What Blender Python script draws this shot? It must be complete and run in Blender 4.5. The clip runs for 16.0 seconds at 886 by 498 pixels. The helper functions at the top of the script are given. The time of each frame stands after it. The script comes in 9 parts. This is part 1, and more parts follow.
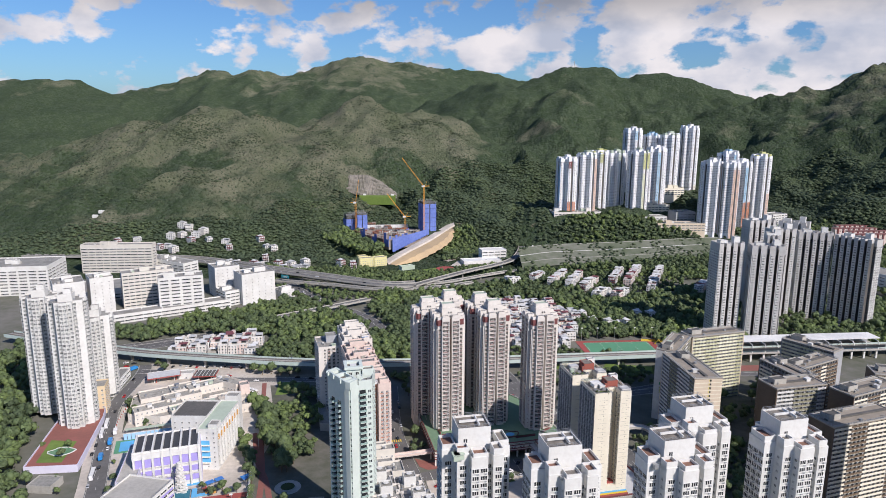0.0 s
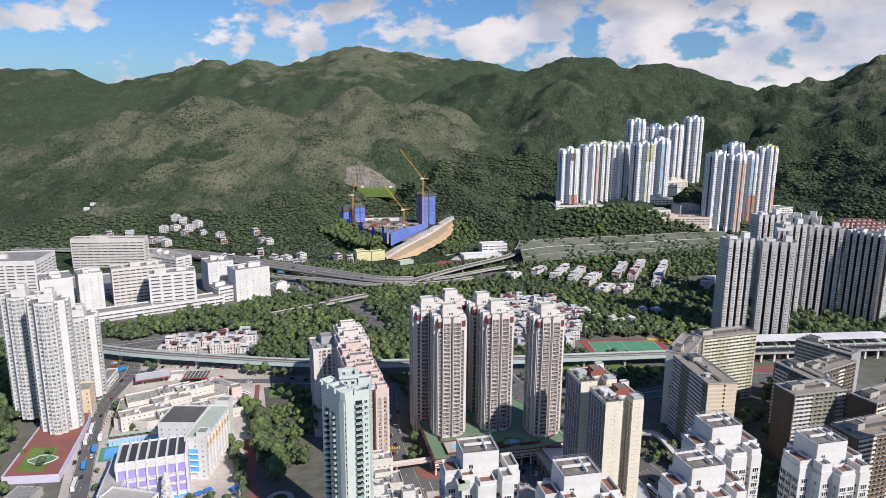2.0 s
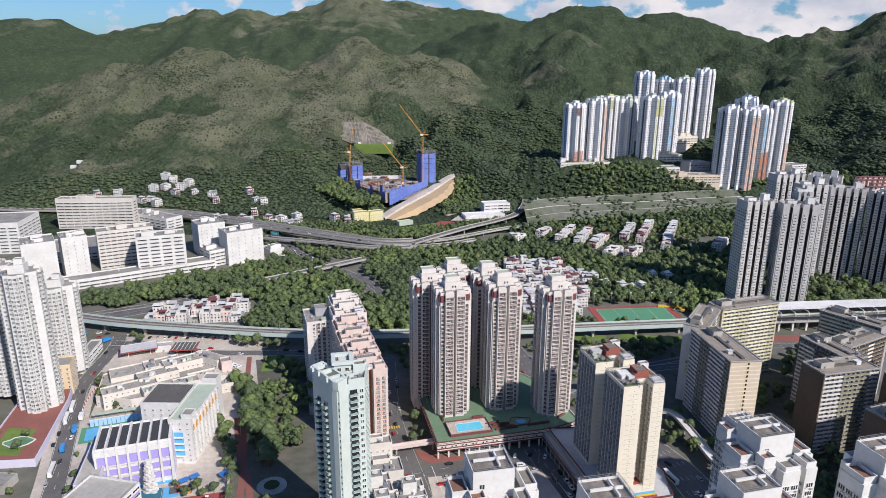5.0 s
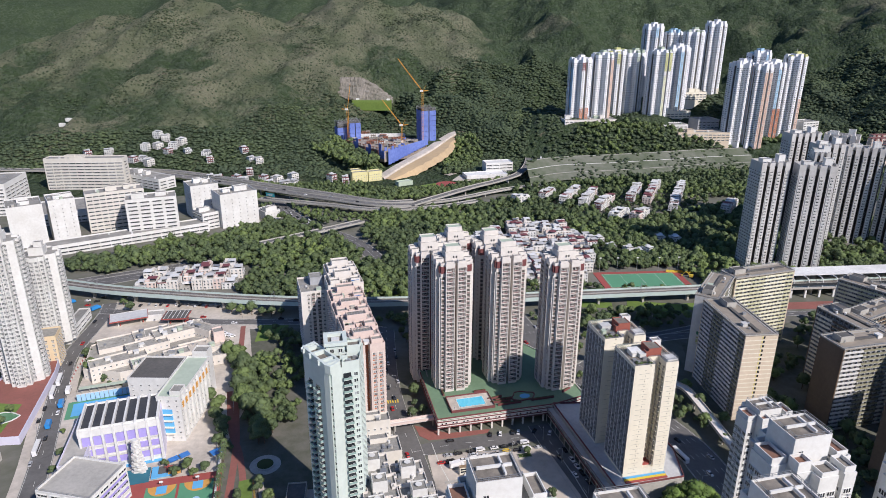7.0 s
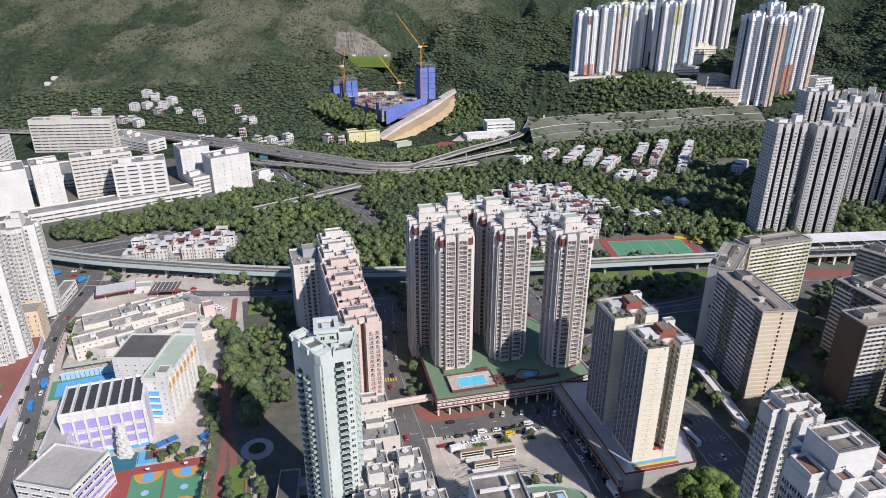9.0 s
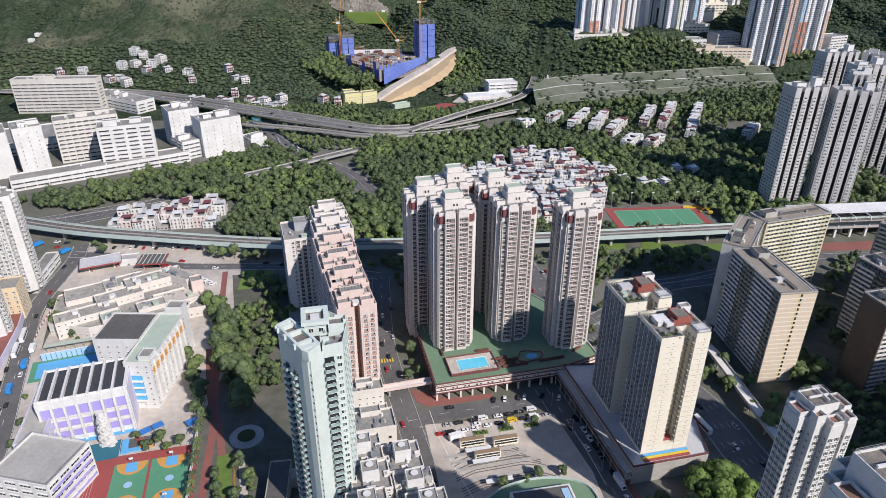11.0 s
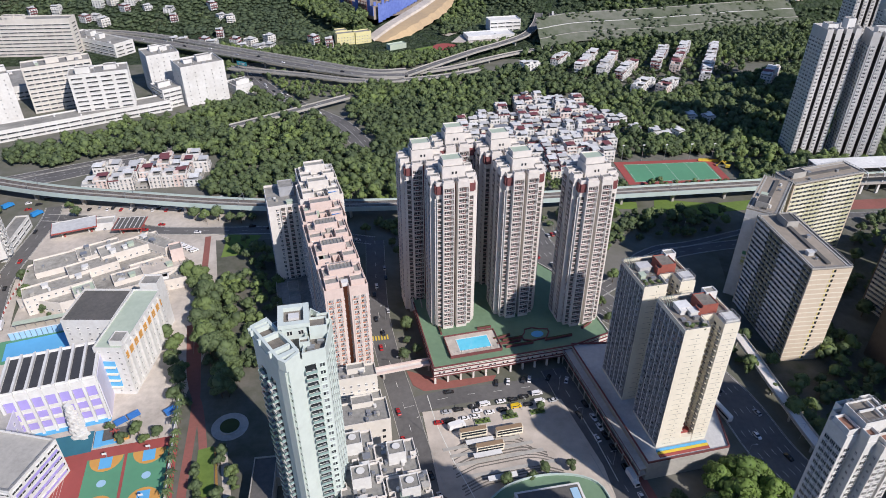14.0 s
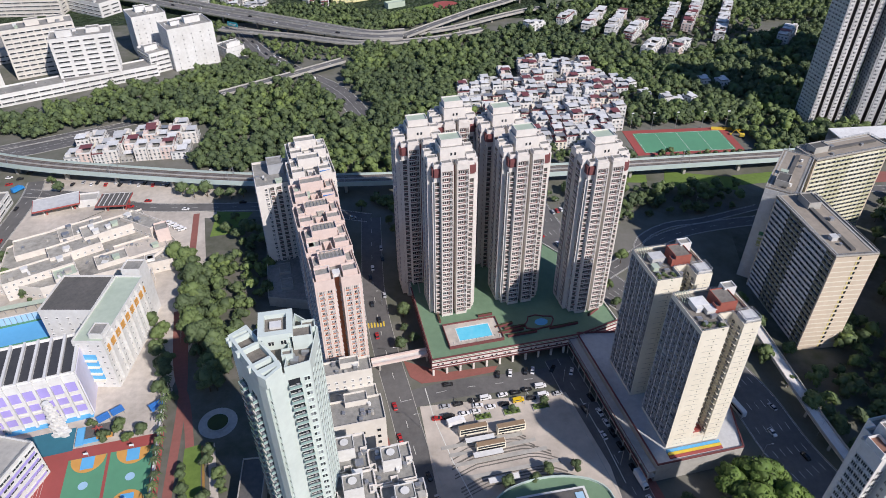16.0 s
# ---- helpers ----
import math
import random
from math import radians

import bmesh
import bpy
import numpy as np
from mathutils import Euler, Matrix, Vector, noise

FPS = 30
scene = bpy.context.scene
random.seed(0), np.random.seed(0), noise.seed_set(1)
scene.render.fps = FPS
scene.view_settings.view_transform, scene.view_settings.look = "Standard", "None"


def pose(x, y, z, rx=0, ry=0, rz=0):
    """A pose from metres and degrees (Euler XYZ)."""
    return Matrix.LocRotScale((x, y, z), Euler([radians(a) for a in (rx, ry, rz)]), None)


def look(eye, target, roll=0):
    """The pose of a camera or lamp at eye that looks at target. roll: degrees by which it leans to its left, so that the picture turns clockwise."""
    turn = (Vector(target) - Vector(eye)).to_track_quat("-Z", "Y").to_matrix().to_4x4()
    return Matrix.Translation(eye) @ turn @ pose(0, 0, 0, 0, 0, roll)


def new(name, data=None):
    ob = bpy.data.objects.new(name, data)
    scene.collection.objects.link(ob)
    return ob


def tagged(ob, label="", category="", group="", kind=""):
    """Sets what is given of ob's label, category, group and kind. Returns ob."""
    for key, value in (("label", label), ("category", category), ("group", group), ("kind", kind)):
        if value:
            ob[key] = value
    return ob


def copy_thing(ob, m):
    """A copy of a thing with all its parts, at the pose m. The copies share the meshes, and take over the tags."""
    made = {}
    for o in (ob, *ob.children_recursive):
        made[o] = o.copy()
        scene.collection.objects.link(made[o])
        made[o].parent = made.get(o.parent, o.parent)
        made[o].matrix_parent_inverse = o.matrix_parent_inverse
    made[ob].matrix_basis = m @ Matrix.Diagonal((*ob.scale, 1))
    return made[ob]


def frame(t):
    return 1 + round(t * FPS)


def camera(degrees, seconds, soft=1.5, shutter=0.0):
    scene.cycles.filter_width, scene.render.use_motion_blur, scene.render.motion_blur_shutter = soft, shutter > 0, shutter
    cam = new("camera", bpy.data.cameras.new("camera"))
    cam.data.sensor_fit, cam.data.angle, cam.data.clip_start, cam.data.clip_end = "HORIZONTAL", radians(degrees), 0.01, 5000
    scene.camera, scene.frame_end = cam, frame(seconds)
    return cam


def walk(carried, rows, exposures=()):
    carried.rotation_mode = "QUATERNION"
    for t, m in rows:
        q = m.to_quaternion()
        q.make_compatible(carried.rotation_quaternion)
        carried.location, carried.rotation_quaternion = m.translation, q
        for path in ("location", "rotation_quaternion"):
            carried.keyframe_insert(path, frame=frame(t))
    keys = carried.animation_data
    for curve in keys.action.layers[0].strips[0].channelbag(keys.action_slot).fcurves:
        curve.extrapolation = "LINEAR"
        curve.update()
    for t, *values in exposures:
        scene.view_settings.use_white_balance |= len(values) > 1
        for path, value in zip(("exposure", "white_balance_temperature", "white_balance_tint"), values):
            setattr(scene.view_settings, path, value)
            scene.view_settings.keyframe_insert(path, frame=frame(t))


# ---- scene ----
cam = camera(67.9, 16.0, soft=0.9)
PATH = [
    (0, (-18.794, 0.021, 222.641), (-18.707, 1.979, 222.245), 0.3),
    (0.5, (-18.934, 5.726, 222.655), (-18.845, 7.684, 222.257), 0.3),
    (1, (-19.093, 11.458, 222.674), (-19.004, 13.415, 222.274), 0.3),
    (1.5, (-19.251, 17.18, 222.693), (-19.161, 19.136, 222.284), 0.3),
    (2, (-19.407, 22.907, 222.714), (-19.315, 24.86, 222.291), 0.4),
    (2.5, (-19.603, 28.71, 222.741), (-19.511, 30.66, 222.303), 0.4),
    (3, (-19.848, 34.628, 222.776), (-19.755, 36.573, 222.319), 0.4),
    (3.5, (-20.036, 40.603, 222.809), (-19.944, 42.543, 222.331), 0.3),
    (4, (-19.989, 46.532, 222.828), (-19.895, 48.466, 222.328), 0.4),
    (6.5, (-18.553, 75.435, 222.91), (-18.463, 77.323, 222.257), 0.3),
    (7, (-18.163, 81.235, 222.914), (-18.074, 83.113, 222.231), 0.3),
    (7.5, (-17.75, 87.107, 222.896), (-17.662, 88.973, 222.182), 0.2),
    (8, (-17.338, 93.038, 222.867), (-17.251, 94.893, 222.122), 0.2),
    (8.5, (-16.959, 98.982, 222.822), (-16.873, 100.824, 222.048), 0.2),
    (9, (-16.619, 104.9, 222.764), (-16.533, 106.73, 221.96), 0.1),
    (11.5, (-15.092, 134.219, 222.12), (-15.007, 135.979, 221.175), 0.3),
    (12, (-14.758, 140.105, 222.068), (-14.673, 141.85, 221.095), 0.2),
    (12.5, (-14.376, 145.996, 222.028), (-14.291, 147.726, 221.029), 0.2),
    (13, (-13.924, 151.847, 221.996), (-13.84, 153.561, 220.968), 0.1),
    (13.5, (-13.387, 157.67, 221.963), (-13.304, 159.367, 220.907), 0.1),
    (14, (-12.768, 163.47, 221.928), (-12.687, 165.15, 220.846), 0.0),
    (14.5, (-12.072, 169.212, 221.897), (-11.994, 170.872, 220.785), -0.0),
    (15, (-11.341, 174.884, 221.89), (-11.266, 176.528, 220.754), -0.2),
    (15.5, (-10.56, 180.514, 221.887), (-10.487, 182.14, 220.725), -0.3),
    (16, (-9.741, 186.128, 221.885), (-9.672, 187.735, 220.696), -0.3),
]
walk(cam, [(t, look(eye, target, roll)) for t, eye, target, roll in PATH], exposures=[(0, -0.02, 6560, 16), (16, -0.04, 6500, 16)])

# ---- daylight ----
SUN_AZ, SUN_EL = 139.5, 38.5          # degrees clockwise from +y, degrees above the horizon
world = bpy.data.worlds.new("daylight")
scene.world = world
world.use_nodes = True
wn, wl = world.node_tree.nodes, world.node_tree.links
wn.clear()
sky = wn.new("ShaderNodeTexSky")
sky.sky_type, sky.sun_disc = "NISHITA", False
sky.sun_elevation, sky.sun_rotation = radians(SUN_EL), radians(SUN_AZ)
sky.air_density, sky.dust_density, sky.ozone_density = 1.0, 0.6, 1.5
coord = wn.new("ShaderNodeTexCoord")
stretch = wn.new("ShaderNodeMapping")
stretch.inputs["Scale"].default_value = (1.0, 1.0, 1.7)
stretch.inputs["Location"].default_value = (0.18, 0.32, 0.02)
puff = wn.new("ShaderNodeTexNoise")
puff.inputs["Scale"].default_value, puff.inputs["Detail"].default_value, puff.inputs["Roughness"].default_value = 11.0, 12, 0.54
cover = wn.new("ShaderNodeValToRGB")
cover.color_ramp.elements[0].position, cover.color_ramp.elements[1].position = 0.46, 0.52
shade = wn.new("ShaderNodeTexNoise")
shade.inputs["Scale"].default_value, shade.inputs["Detail"].default_value = 9.0, 8
tone = wn.new("ShaderNodeValToRGB")
tone.color_ramp.elements[0].position, tone.color_ramp.elements[1].position = 0.36, 0.60
tone.color_ramp.elements[0].color, tone.color_ramp.elements[1].color = (8.0, 9.0, 10.8, 1), (14.0, 13.9, 14.2, 1)
height = wn.new("ShaderNodeSeparateXYZ")
thin = wn.new("ShaderNodeMapRange")
thin.inputs["From Min"].default_value, thin.inputs["From Max"].default_value = 0.30, 0.55
thin.inputs["To Min"].default_value, thin.inputs["To Max"].default_value = 1.0, 0.0
amount = wn.new("ShaderNodeMath")
amount.operation = "MULTIPLY"
tint = wn.new("ShaderNodeMix")
tint.data_type, tint.blend_type = "RGBA", "MULTIPLY"
tint.inputs["Factor"].default_value = 1.0
tint.inputs[7].default_value = (0.75, 1.25, 1.85, 1)
blend = wn.new("ShaderNodeMix")
blend.data_type = "RGBA"
east_more = wn.new("ShaderNodeMath")             # the cumulus thickens towards the east
east_more.operation = "MULTIPLY_ADD"
east_more.inputs[1].default_value = 0.09
deck = wn.new("ShaderNodeMapRange")              # the undersides of the higher clouds are grey
deck.inputs["From Min"].default_value, deck.inputs["From Max"].default_value = 0.115, 0.165
deck.inputs["To Min"].default_value, deck.inputs["To Max"].default_value = 1.0, 0.50
under = wn.new("ShaderNodeMix")
under.data_type, under.blend_type = "RGBA", "MULTIPLY"
under.inputs["Factor"].default_value = 1.0
back = wn.new("ShaderNodeBackground")
back.inputs["Strength"].default_value = 0.06
wout = wn.new("ShaderNodeOutputWorld")
wl.new(coord.outputs["Generated"], stretch.inputs["Vector"])
wl.new(coord.outputs["Generated"], height.inputs["Vector"])
wl.new(height.outputs["Z"], thin.inputs["Value"])
wl.new(stretch.outputs["Vector"], puff.inputs["Vector"])
wl.new(stretch.outputs["Vector"], shade.inputs["Vector"])
wl.new(height.outputs["X"], east_more.inputs[0])
wl.new(puff.outputs["Fac"], east_more.inputs[2])
wl.new(east_more.outputs[0], cover.inputs["Fac"])
wl.new(height.outputs["Z"], deck.inputs["Value"])
wl.new(tone.outputs["Color"], under.inputs[6])
wl.new(deck.outputs["Result"], under.inputs[7])
wl.new(shade.outputs["Fac"], tone.inputs["Fac"])
wl.new(cover.outputs["Color"], amount.inputs[0])
wl.new(thin.outputs["Result"], amount.inputs[1])
wl.new(amount.outputs[0], blend.inputs["Factor"])
wl.new(sky.outputs["Color"], tint.inputs[6])
wl.new(tint.outputs[2], blend.inputs[6])
wl.new(under.outputs[2], blend.inputs[7])
wl.new(blend.outputs[2], back.inputs["Color"])
wl.new(back.outputs["Background"], wout.inputs["Surface"])
sun = new("sun", bpy.data.lights.new("sun", "SUN"))
sun.data.energy, sun.data.angle, sun.data.color = 5.0, radians(0.6), (1.0, 0.96, 0.90)
sun.matrix_world = look((math.sin(radians(SUN_AZ)) * math.cos(radians(SUN_EL)), math.cos(radians(SUN_AZ)) * math.cos(radians(SUN_EL)), math.sin(radians(SUN_EL))), (0, 0, 0))


# ---- materials ----
def mat(name, a, b=None, scale=0.6, rough=0.8, metal=0.0, fine=0.0, spread=0.0, bump=0.0, c=None, spec=0.5, big=None):
    """Two tones a and b mixed by noise at two scales; spread varies it by object, island alike."""
    m = bpy.data.materials.new(name)
    m.use_nodes = True
    n, l = m.node_tree.nodes, m.node_tree.links
    p = n["Principled BSDF"]
    p.inputs["Roughness"].default_value, p.inputs["Metallic"].default_value = rough, metal
    p.inputs["Specular IOR Level"].default_value = spec
    b = b or tuple(v * 0.8 for v in a)
    tc = n.new("ShaderNodeTexCoord")
    n1 = n.new("ShaderNodeTexNoise")
    n1.inputs["Scale"].default_value, n1.inputs["Detail"].default_value, n1.inputs["Roughness"].default_value = scale, 6, 0.65
    n2 = n.new("ShaderNodeTexNoise")
    n2.inputs["Scale"].default_value, n2.inputs["Detail"].default_value = (big or scale * 0.13), 4
    l.new(tc.outputs["Object"], n1.inputs["Vector"])
    l.new(tc.outputs["Object"], n2.inputs["Vector"])
    add = n.new("ShaderNodeMath")
    add.operation = "ADD"
    l.new(n1.outputs["Fac"], add.inputs[0])
    l.new(n2.outputs["Fac"], add.inputs[1])
    ramp = n.new("ShaderNodeMapRange")
    ramp.inputs["From Min"].default_value, ramp.inputs["From Max"].default_value = 0.72, 1.28
    l.new(add.outputs[0], ramp.inputs["Value"])
    mx = n.new("ShaderNodeMix")
    mx.data_type = "RGBA"
    mx.inputs[6].default_value, mx.inputs[7].default_value = (*a, 1), (*b, 1)
    l.new(ramp.outputs["Result"], mx.inputs["Factor"])
    col = mx.outputs[2]
    if spread:
        gi = n.new("ShaderNodeNewGeometry")
        oi = n.new("ShaderNodeObjectInfo")
        s = n.new("ShaderNodeMath")
        s.operation = "ADD"
        l.new(gi.outputs["Random Per Island"], s.inputs[0])
        l.new(oi.outputs["Random"], s.inputs[1])
        fr = n.new("ShaderNodeMath")
        fr.operation = "FRACT"
        l.new(s.outputs[0], fr.inputs[0])
        if c:
            m2 = n.new("ShaderNodeMix")
            m2.data_type = "RGBA"
            m2.inputs[7].default_value = (*c, 1)
            l.new(col, m2.inputs[6])
            pw = n.new("ShaderNodeMath")
            pw.operation = "POWER"
            pw.inputs[1].default_value = 2.0
            l.new(fr.outputs[0], pw.inputs[0])
            l.new(pw.outputs[0], m2.inputs["Factor"])
            col = m2.outputs[2]
        mr = n.new("ShaderNodeMapRange")
        mr.inputs["To Min"].default_value, mr.inputs["To Max"].default_value = 1 - spread, 1 + spread
        l.new(fr.outputs[0], mr.inputs["Value"])
        hsv = n.new("ShaderNodeHueSaturation")
        l.new(mr.outputs["Result"], hsv.inputs["Value"])
        l.new(col, hsv.inputs["Color"])
        col = hsv.outputs["Color"]
    l.new(col, p.inputs["Base Color"])
    if bump:
        bp = n.new("ShaderNodeBump")
        bp.inputs["Strength"].default_value, bp.inputs["Distance"].default_value = bump, 0.5 / max(scale, 0.01) * 0.2
        l.new(n1.outputs["Fac"], bp.inputs["Height"])
        l.new(bp.outputs["Normal"], p.inputs["Normal"])
    return m


WHITE = mat("white_paint", (0.72, 0.72, 0.70), (0.58, 0.57, 0.54), 0.5)
PINKWHITE = mat("pinkish_render", (0.73, 0.695, 0.645), (0.61, 0.57, 0.53), 0.5)
RECESSBROWN = mat("recess_brown", (0.13, 0.085, 0.075), (0.09, 0.06, 0.055), 0.8)
MAROON = mat("maroon_tile", (0.20, 0.06, 0.06), (0.14, 0.05, 0.05), 0.8)
PINK = mat("pink_tile", (0.72, 0.59, 0.53), (0.60, 0.48, 0.43), 0.5)
ORANGE = mat("orange_render", (0.55, 0.22, 0.12), (0.42, 0.17, 0.1), 0.5)
CREAM = mat("cream_render", (0.79, 0.74, 0.615), (0.70, 0.65, 0.53), 0.4)
BROWN = mat("brown_render", (0.17, 0.12, 0.08), (0.12, 0.085, 0.06), 0.5)
GREYWALL = mat("grey_render", (0.40, 0.41, 0.43), (0.30, 0.31, 0.32), 0.4)
STAINROOF = mat("stained_brown_roof", (0.27, 0.24, 0.205), (0.10, 0.092, 0.08), 0.5, bump=0.3)
ROOFTILE = mat("red_brown_roof_tile", (0.26, 0.13, 0.09), (0.18, 0.10, 0.07), 0.8)
GLASSGREEN = mat("pale_green_cladding", (0.62, 0.69, 0.645), (0.53, 0.595, 0.555), 0.4, rough=0.5)
CONCRETE = mat("concrete", (0.46, 0.44, 0.40), (0.32, 0.31, 0.28), 0.5, bump=0.2)
ROOFGREY = mat("weathered_roof", (0.34, 0.33, 0.30), (0.18, 0.175, 0.16), 0.6, bump=0.2)
DARKROOF = mat("dark_bitumen_roof", (0.14, 0.13, 0.12), (0.08, 0.08, 0.075), 0.6)
PANE = mat("window_glass", (0.05, 0.06, 0.07), (0.03, 0.035, 0.04), 0.9, rough=0.12, spread=0.5, c=(0.30, 0.32, 0.33))
SPANDREL = mat("dark_grey_spandrel", (0.20, 0.205, 0.21), (0.14, 0.145, 0.15), 0.4)
DARKPANE = mat("dark_glass", (0.025, 0.03, 0.035), (0.04, 0.045, 0.05), 0.5, rough=0.15, spread=0.3)
# Dark tone that carries the shade of recesses, slots and balconies in its colour.
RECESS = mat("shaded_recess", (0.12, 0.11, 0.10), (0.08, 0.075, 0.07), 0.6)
ASPHALT = mat("asphalt", (0.150, 0.145, 0.140), (0.095, 0.092, 0.090), 0.35, rough=0.9)
PAINT = mat("road_paint", (0.7, 0.7, 0.66), (0.55, 0.55, 0.5), 1.5)
PAVING = mat("concrete_paving", (0.60, 0.54, 0.47), (0.38, 0.34, 0.29), 0.25)
REDPAVE = mat("red_paving", (0.30, 0.11, 0.09), (0.22, 0.09, 0.07), 0.6)
GROUND = mat("town_ground", (0.19, 0.18, 0.16), (0.08, 0.09, 0.055), 0.06, rough=0.95)
GRASS = mat("mown_grass", (0.16, 0.24, 0.05), (0.10, 0.16, 0.03), 0.3, rough=0.95, bump=0.3)
WOODFLOOR = mat("woodland_floor", (0.05, 0.07, 0.02), (0.03, 0.045, 0.015), 0.2, rough=0.95)


def leaf_material(name, deep, mid, fresh, bright, spread):
    """Foliage whose green differs from crown to crown and from leaf to leaf."""
    m = bpy.data.materials.new(name)
    m.use_nodes = True
    n, l = m.node_tree.nodes, m.node_tree.links
    p = n["Principled BSDF"]
    p.inputs["Roughness"].default_value, p.inputs["Specular IOR Level"].default_value = 0.65, 0.25
    tc, gi, oi = n.new("ShaderNodeTexCoord"), n.new("ShaderNodeNewGeometry"), n.new("ShaderNodeObjectInfo")
    cell = n.new("ShaderNodeTexVoronoi")
    cell.inputs["Scale"].default_value = 0.11
    l.new(tc.outputs["Object"], cell.inputs["Vector"])
    sc = n.new("ShaderNodeSeparateColor")
    l.new(cell.outputs["Color"], sc.inputs["Color"])
    stand = n.new("ShaderNodeTexNoise")
    stand.inputs["Scale"].default_value, stand.inputs["Detail"].default_value = 0.012, 3
    l.new(tc.outputs["Object"], stand.inputs["Vector"])
    add = n.new("ShaderNodeMath")
    l.new(sc.outputs[0], add.inputs[0])
    l.new(oi.outputs["Random"], add.inputs[1])
    fr = n.new("ShaderNodeMath")
    fr.operation = "FRACT"
    l.new(add.outputs[0], fr.inputs[0])
    both = n.new("ShaderNodeMath")
    both.operation = "MULTIPLY_ADD"
    both.inputs[1].default_value = 0.55
    l.new(fr.outputs[0], both.inputs[0])
    mr = n.new("ShaderNodeMapRange")
    mr.inputs["From Min"].default_value, mr.inputs["From Max"].default_value = 0.35, 0.65
    mr.inputs["To Max"].default_value = 0.45
    l.new(stand.outputs["Fac"], mr.inputs["Value"])
    l.new(mr.outputs["Result"], both.inputs[2])
    ramp = n.new("ShaderNodeValToRGB")
    e = ramp.color_ramp.elements
    e[0].color, e[1].color = (*deep, 1), (*bright, 1)
    k = e.new(0.5)
    k.color = (*mid, 1)
    k = e.new(0.8)
    k.color = (*fresh, 1)
    l.new(both.outputs[0], ramp.inputs["Fac"])
    hsv = n.new("ShaderNodeHueSaturation")
    v = n.new("ShaderNodeMapRange")
    v.inputs["To Min"].default_value, v.inputs["To Max"].default_value = 1 - spread, 1 + spread
    l.new(gi.outputs["Random Per Island"], v.inputs["Value"])
    l.new(v.outputs["Result"], hsv.inputs["Value"])
    l.new(ramp.outputs["Color"], hsv.inputs["Color"])
    l.new(hsv.outputs["Color"], p.inputs["Base Color"])
    return m


# Lighter copy of the leaf greens, with full sun put into the colour.
SUNLITLEAF = leaf_material("sunlit_leaves", (0.06, 0.10, 0.03), (0.095, 0.15, 0.036), (0.125, 0.19, 0.042), (0.18, 0.26, 0.05), 0.25)
LEAF = leaf_material("leaves", (0.056, 0.080, 0.042), (0.092, 0.127, 0.054), (0.124, 0.170, 0.058), (0.165, 0.222, 0.066), 0.2)
# Darker, evener copy of the leaf greens; the hill woods' shade is in the colour.
HILLLEAF = leaf_material("hill_leaves_darkened", (0.048, 0.070, 0.042), (0.066, 0.092, 0.050), (0.080, 0.110, 0.054), (0.104, 0.138, 0.060), 0.12)
BARK = mat("bark", (0.12, 0.09, 0.06), (0.07, 0.05, 0.035), 2.0)
WATER = mat("pool_water", (0.10, 0.55, 0.75), (0.16, 0.62, 0.80), 0.4, rough=0.06)
GREENDECK = mat("green_deck_paint", (0.17, 0.27, 0.17), (0.13, 0.21, 0.13), 0.3)
COURTGREEN = mat("court_green", (0.10, 0.30, 0.17), (0.09, 0.26, 0.15), 0.2)
COURTRED = mat("court_red", (0.36, 0.08, 0.07), (0.30, 0.07, 0.06), 0.3)
COURTORANGE = mat("court_orange", (0.62, 0.32, 0.08), (0.55, 0.28, 0.07), 0.3)
COURTBLUE = mat("court_blue", (0.12, 0.42, 0.70), (0.10, 0.37, 0.64), 0.3)
LILAC = mat("lilac_paint", (0.40, 0.34, 0.72), (0.34, 0.29, 0.62), 0.4)
STEEL = mat("galvanised_steel", (0.45, 0.46, 0.47), (0.35, 0.36, 0.37), 1.0, rough=0.45, metal=0.6)
PALEROOF = mat("pale_sheet_roof", (0.72, 0.72, 0.70), (0.52, 0.52, 0.51), 0.5, rough=0.5, spread=0.2)
VIADGREEN = mat("pale_green_parapet", (0.50, 0.60, 0.56), (0.42, 0.51, 0.48), 0.3)
TRACK = mat("track_bed", (0.15, 0.12, 0.10), (0.09, 0.075, 0.065), 0.8, rough=0.95)
BLUENET = mat("blue_netting", (0.16, 0.23, 0.56), (0.09, 0.14, 0.42), 0.3, rough=0.8)
EARTH = mat("bare_earth", (0.52, 0.38, 0.22), (0.40, 0.30, 0.19), 0.15, rough=0.95)
CRANE = mat("crane_orange", (0.70, 0.32, 0.05), (0.6, 0.27, 0.04), 1.0)
NETGREY = mat("grey_slope_mesh", (0.17, 0.175, 0.145), (0.075, 0.095, 0.055), 0.12, rough=0.95, bump=0.3)


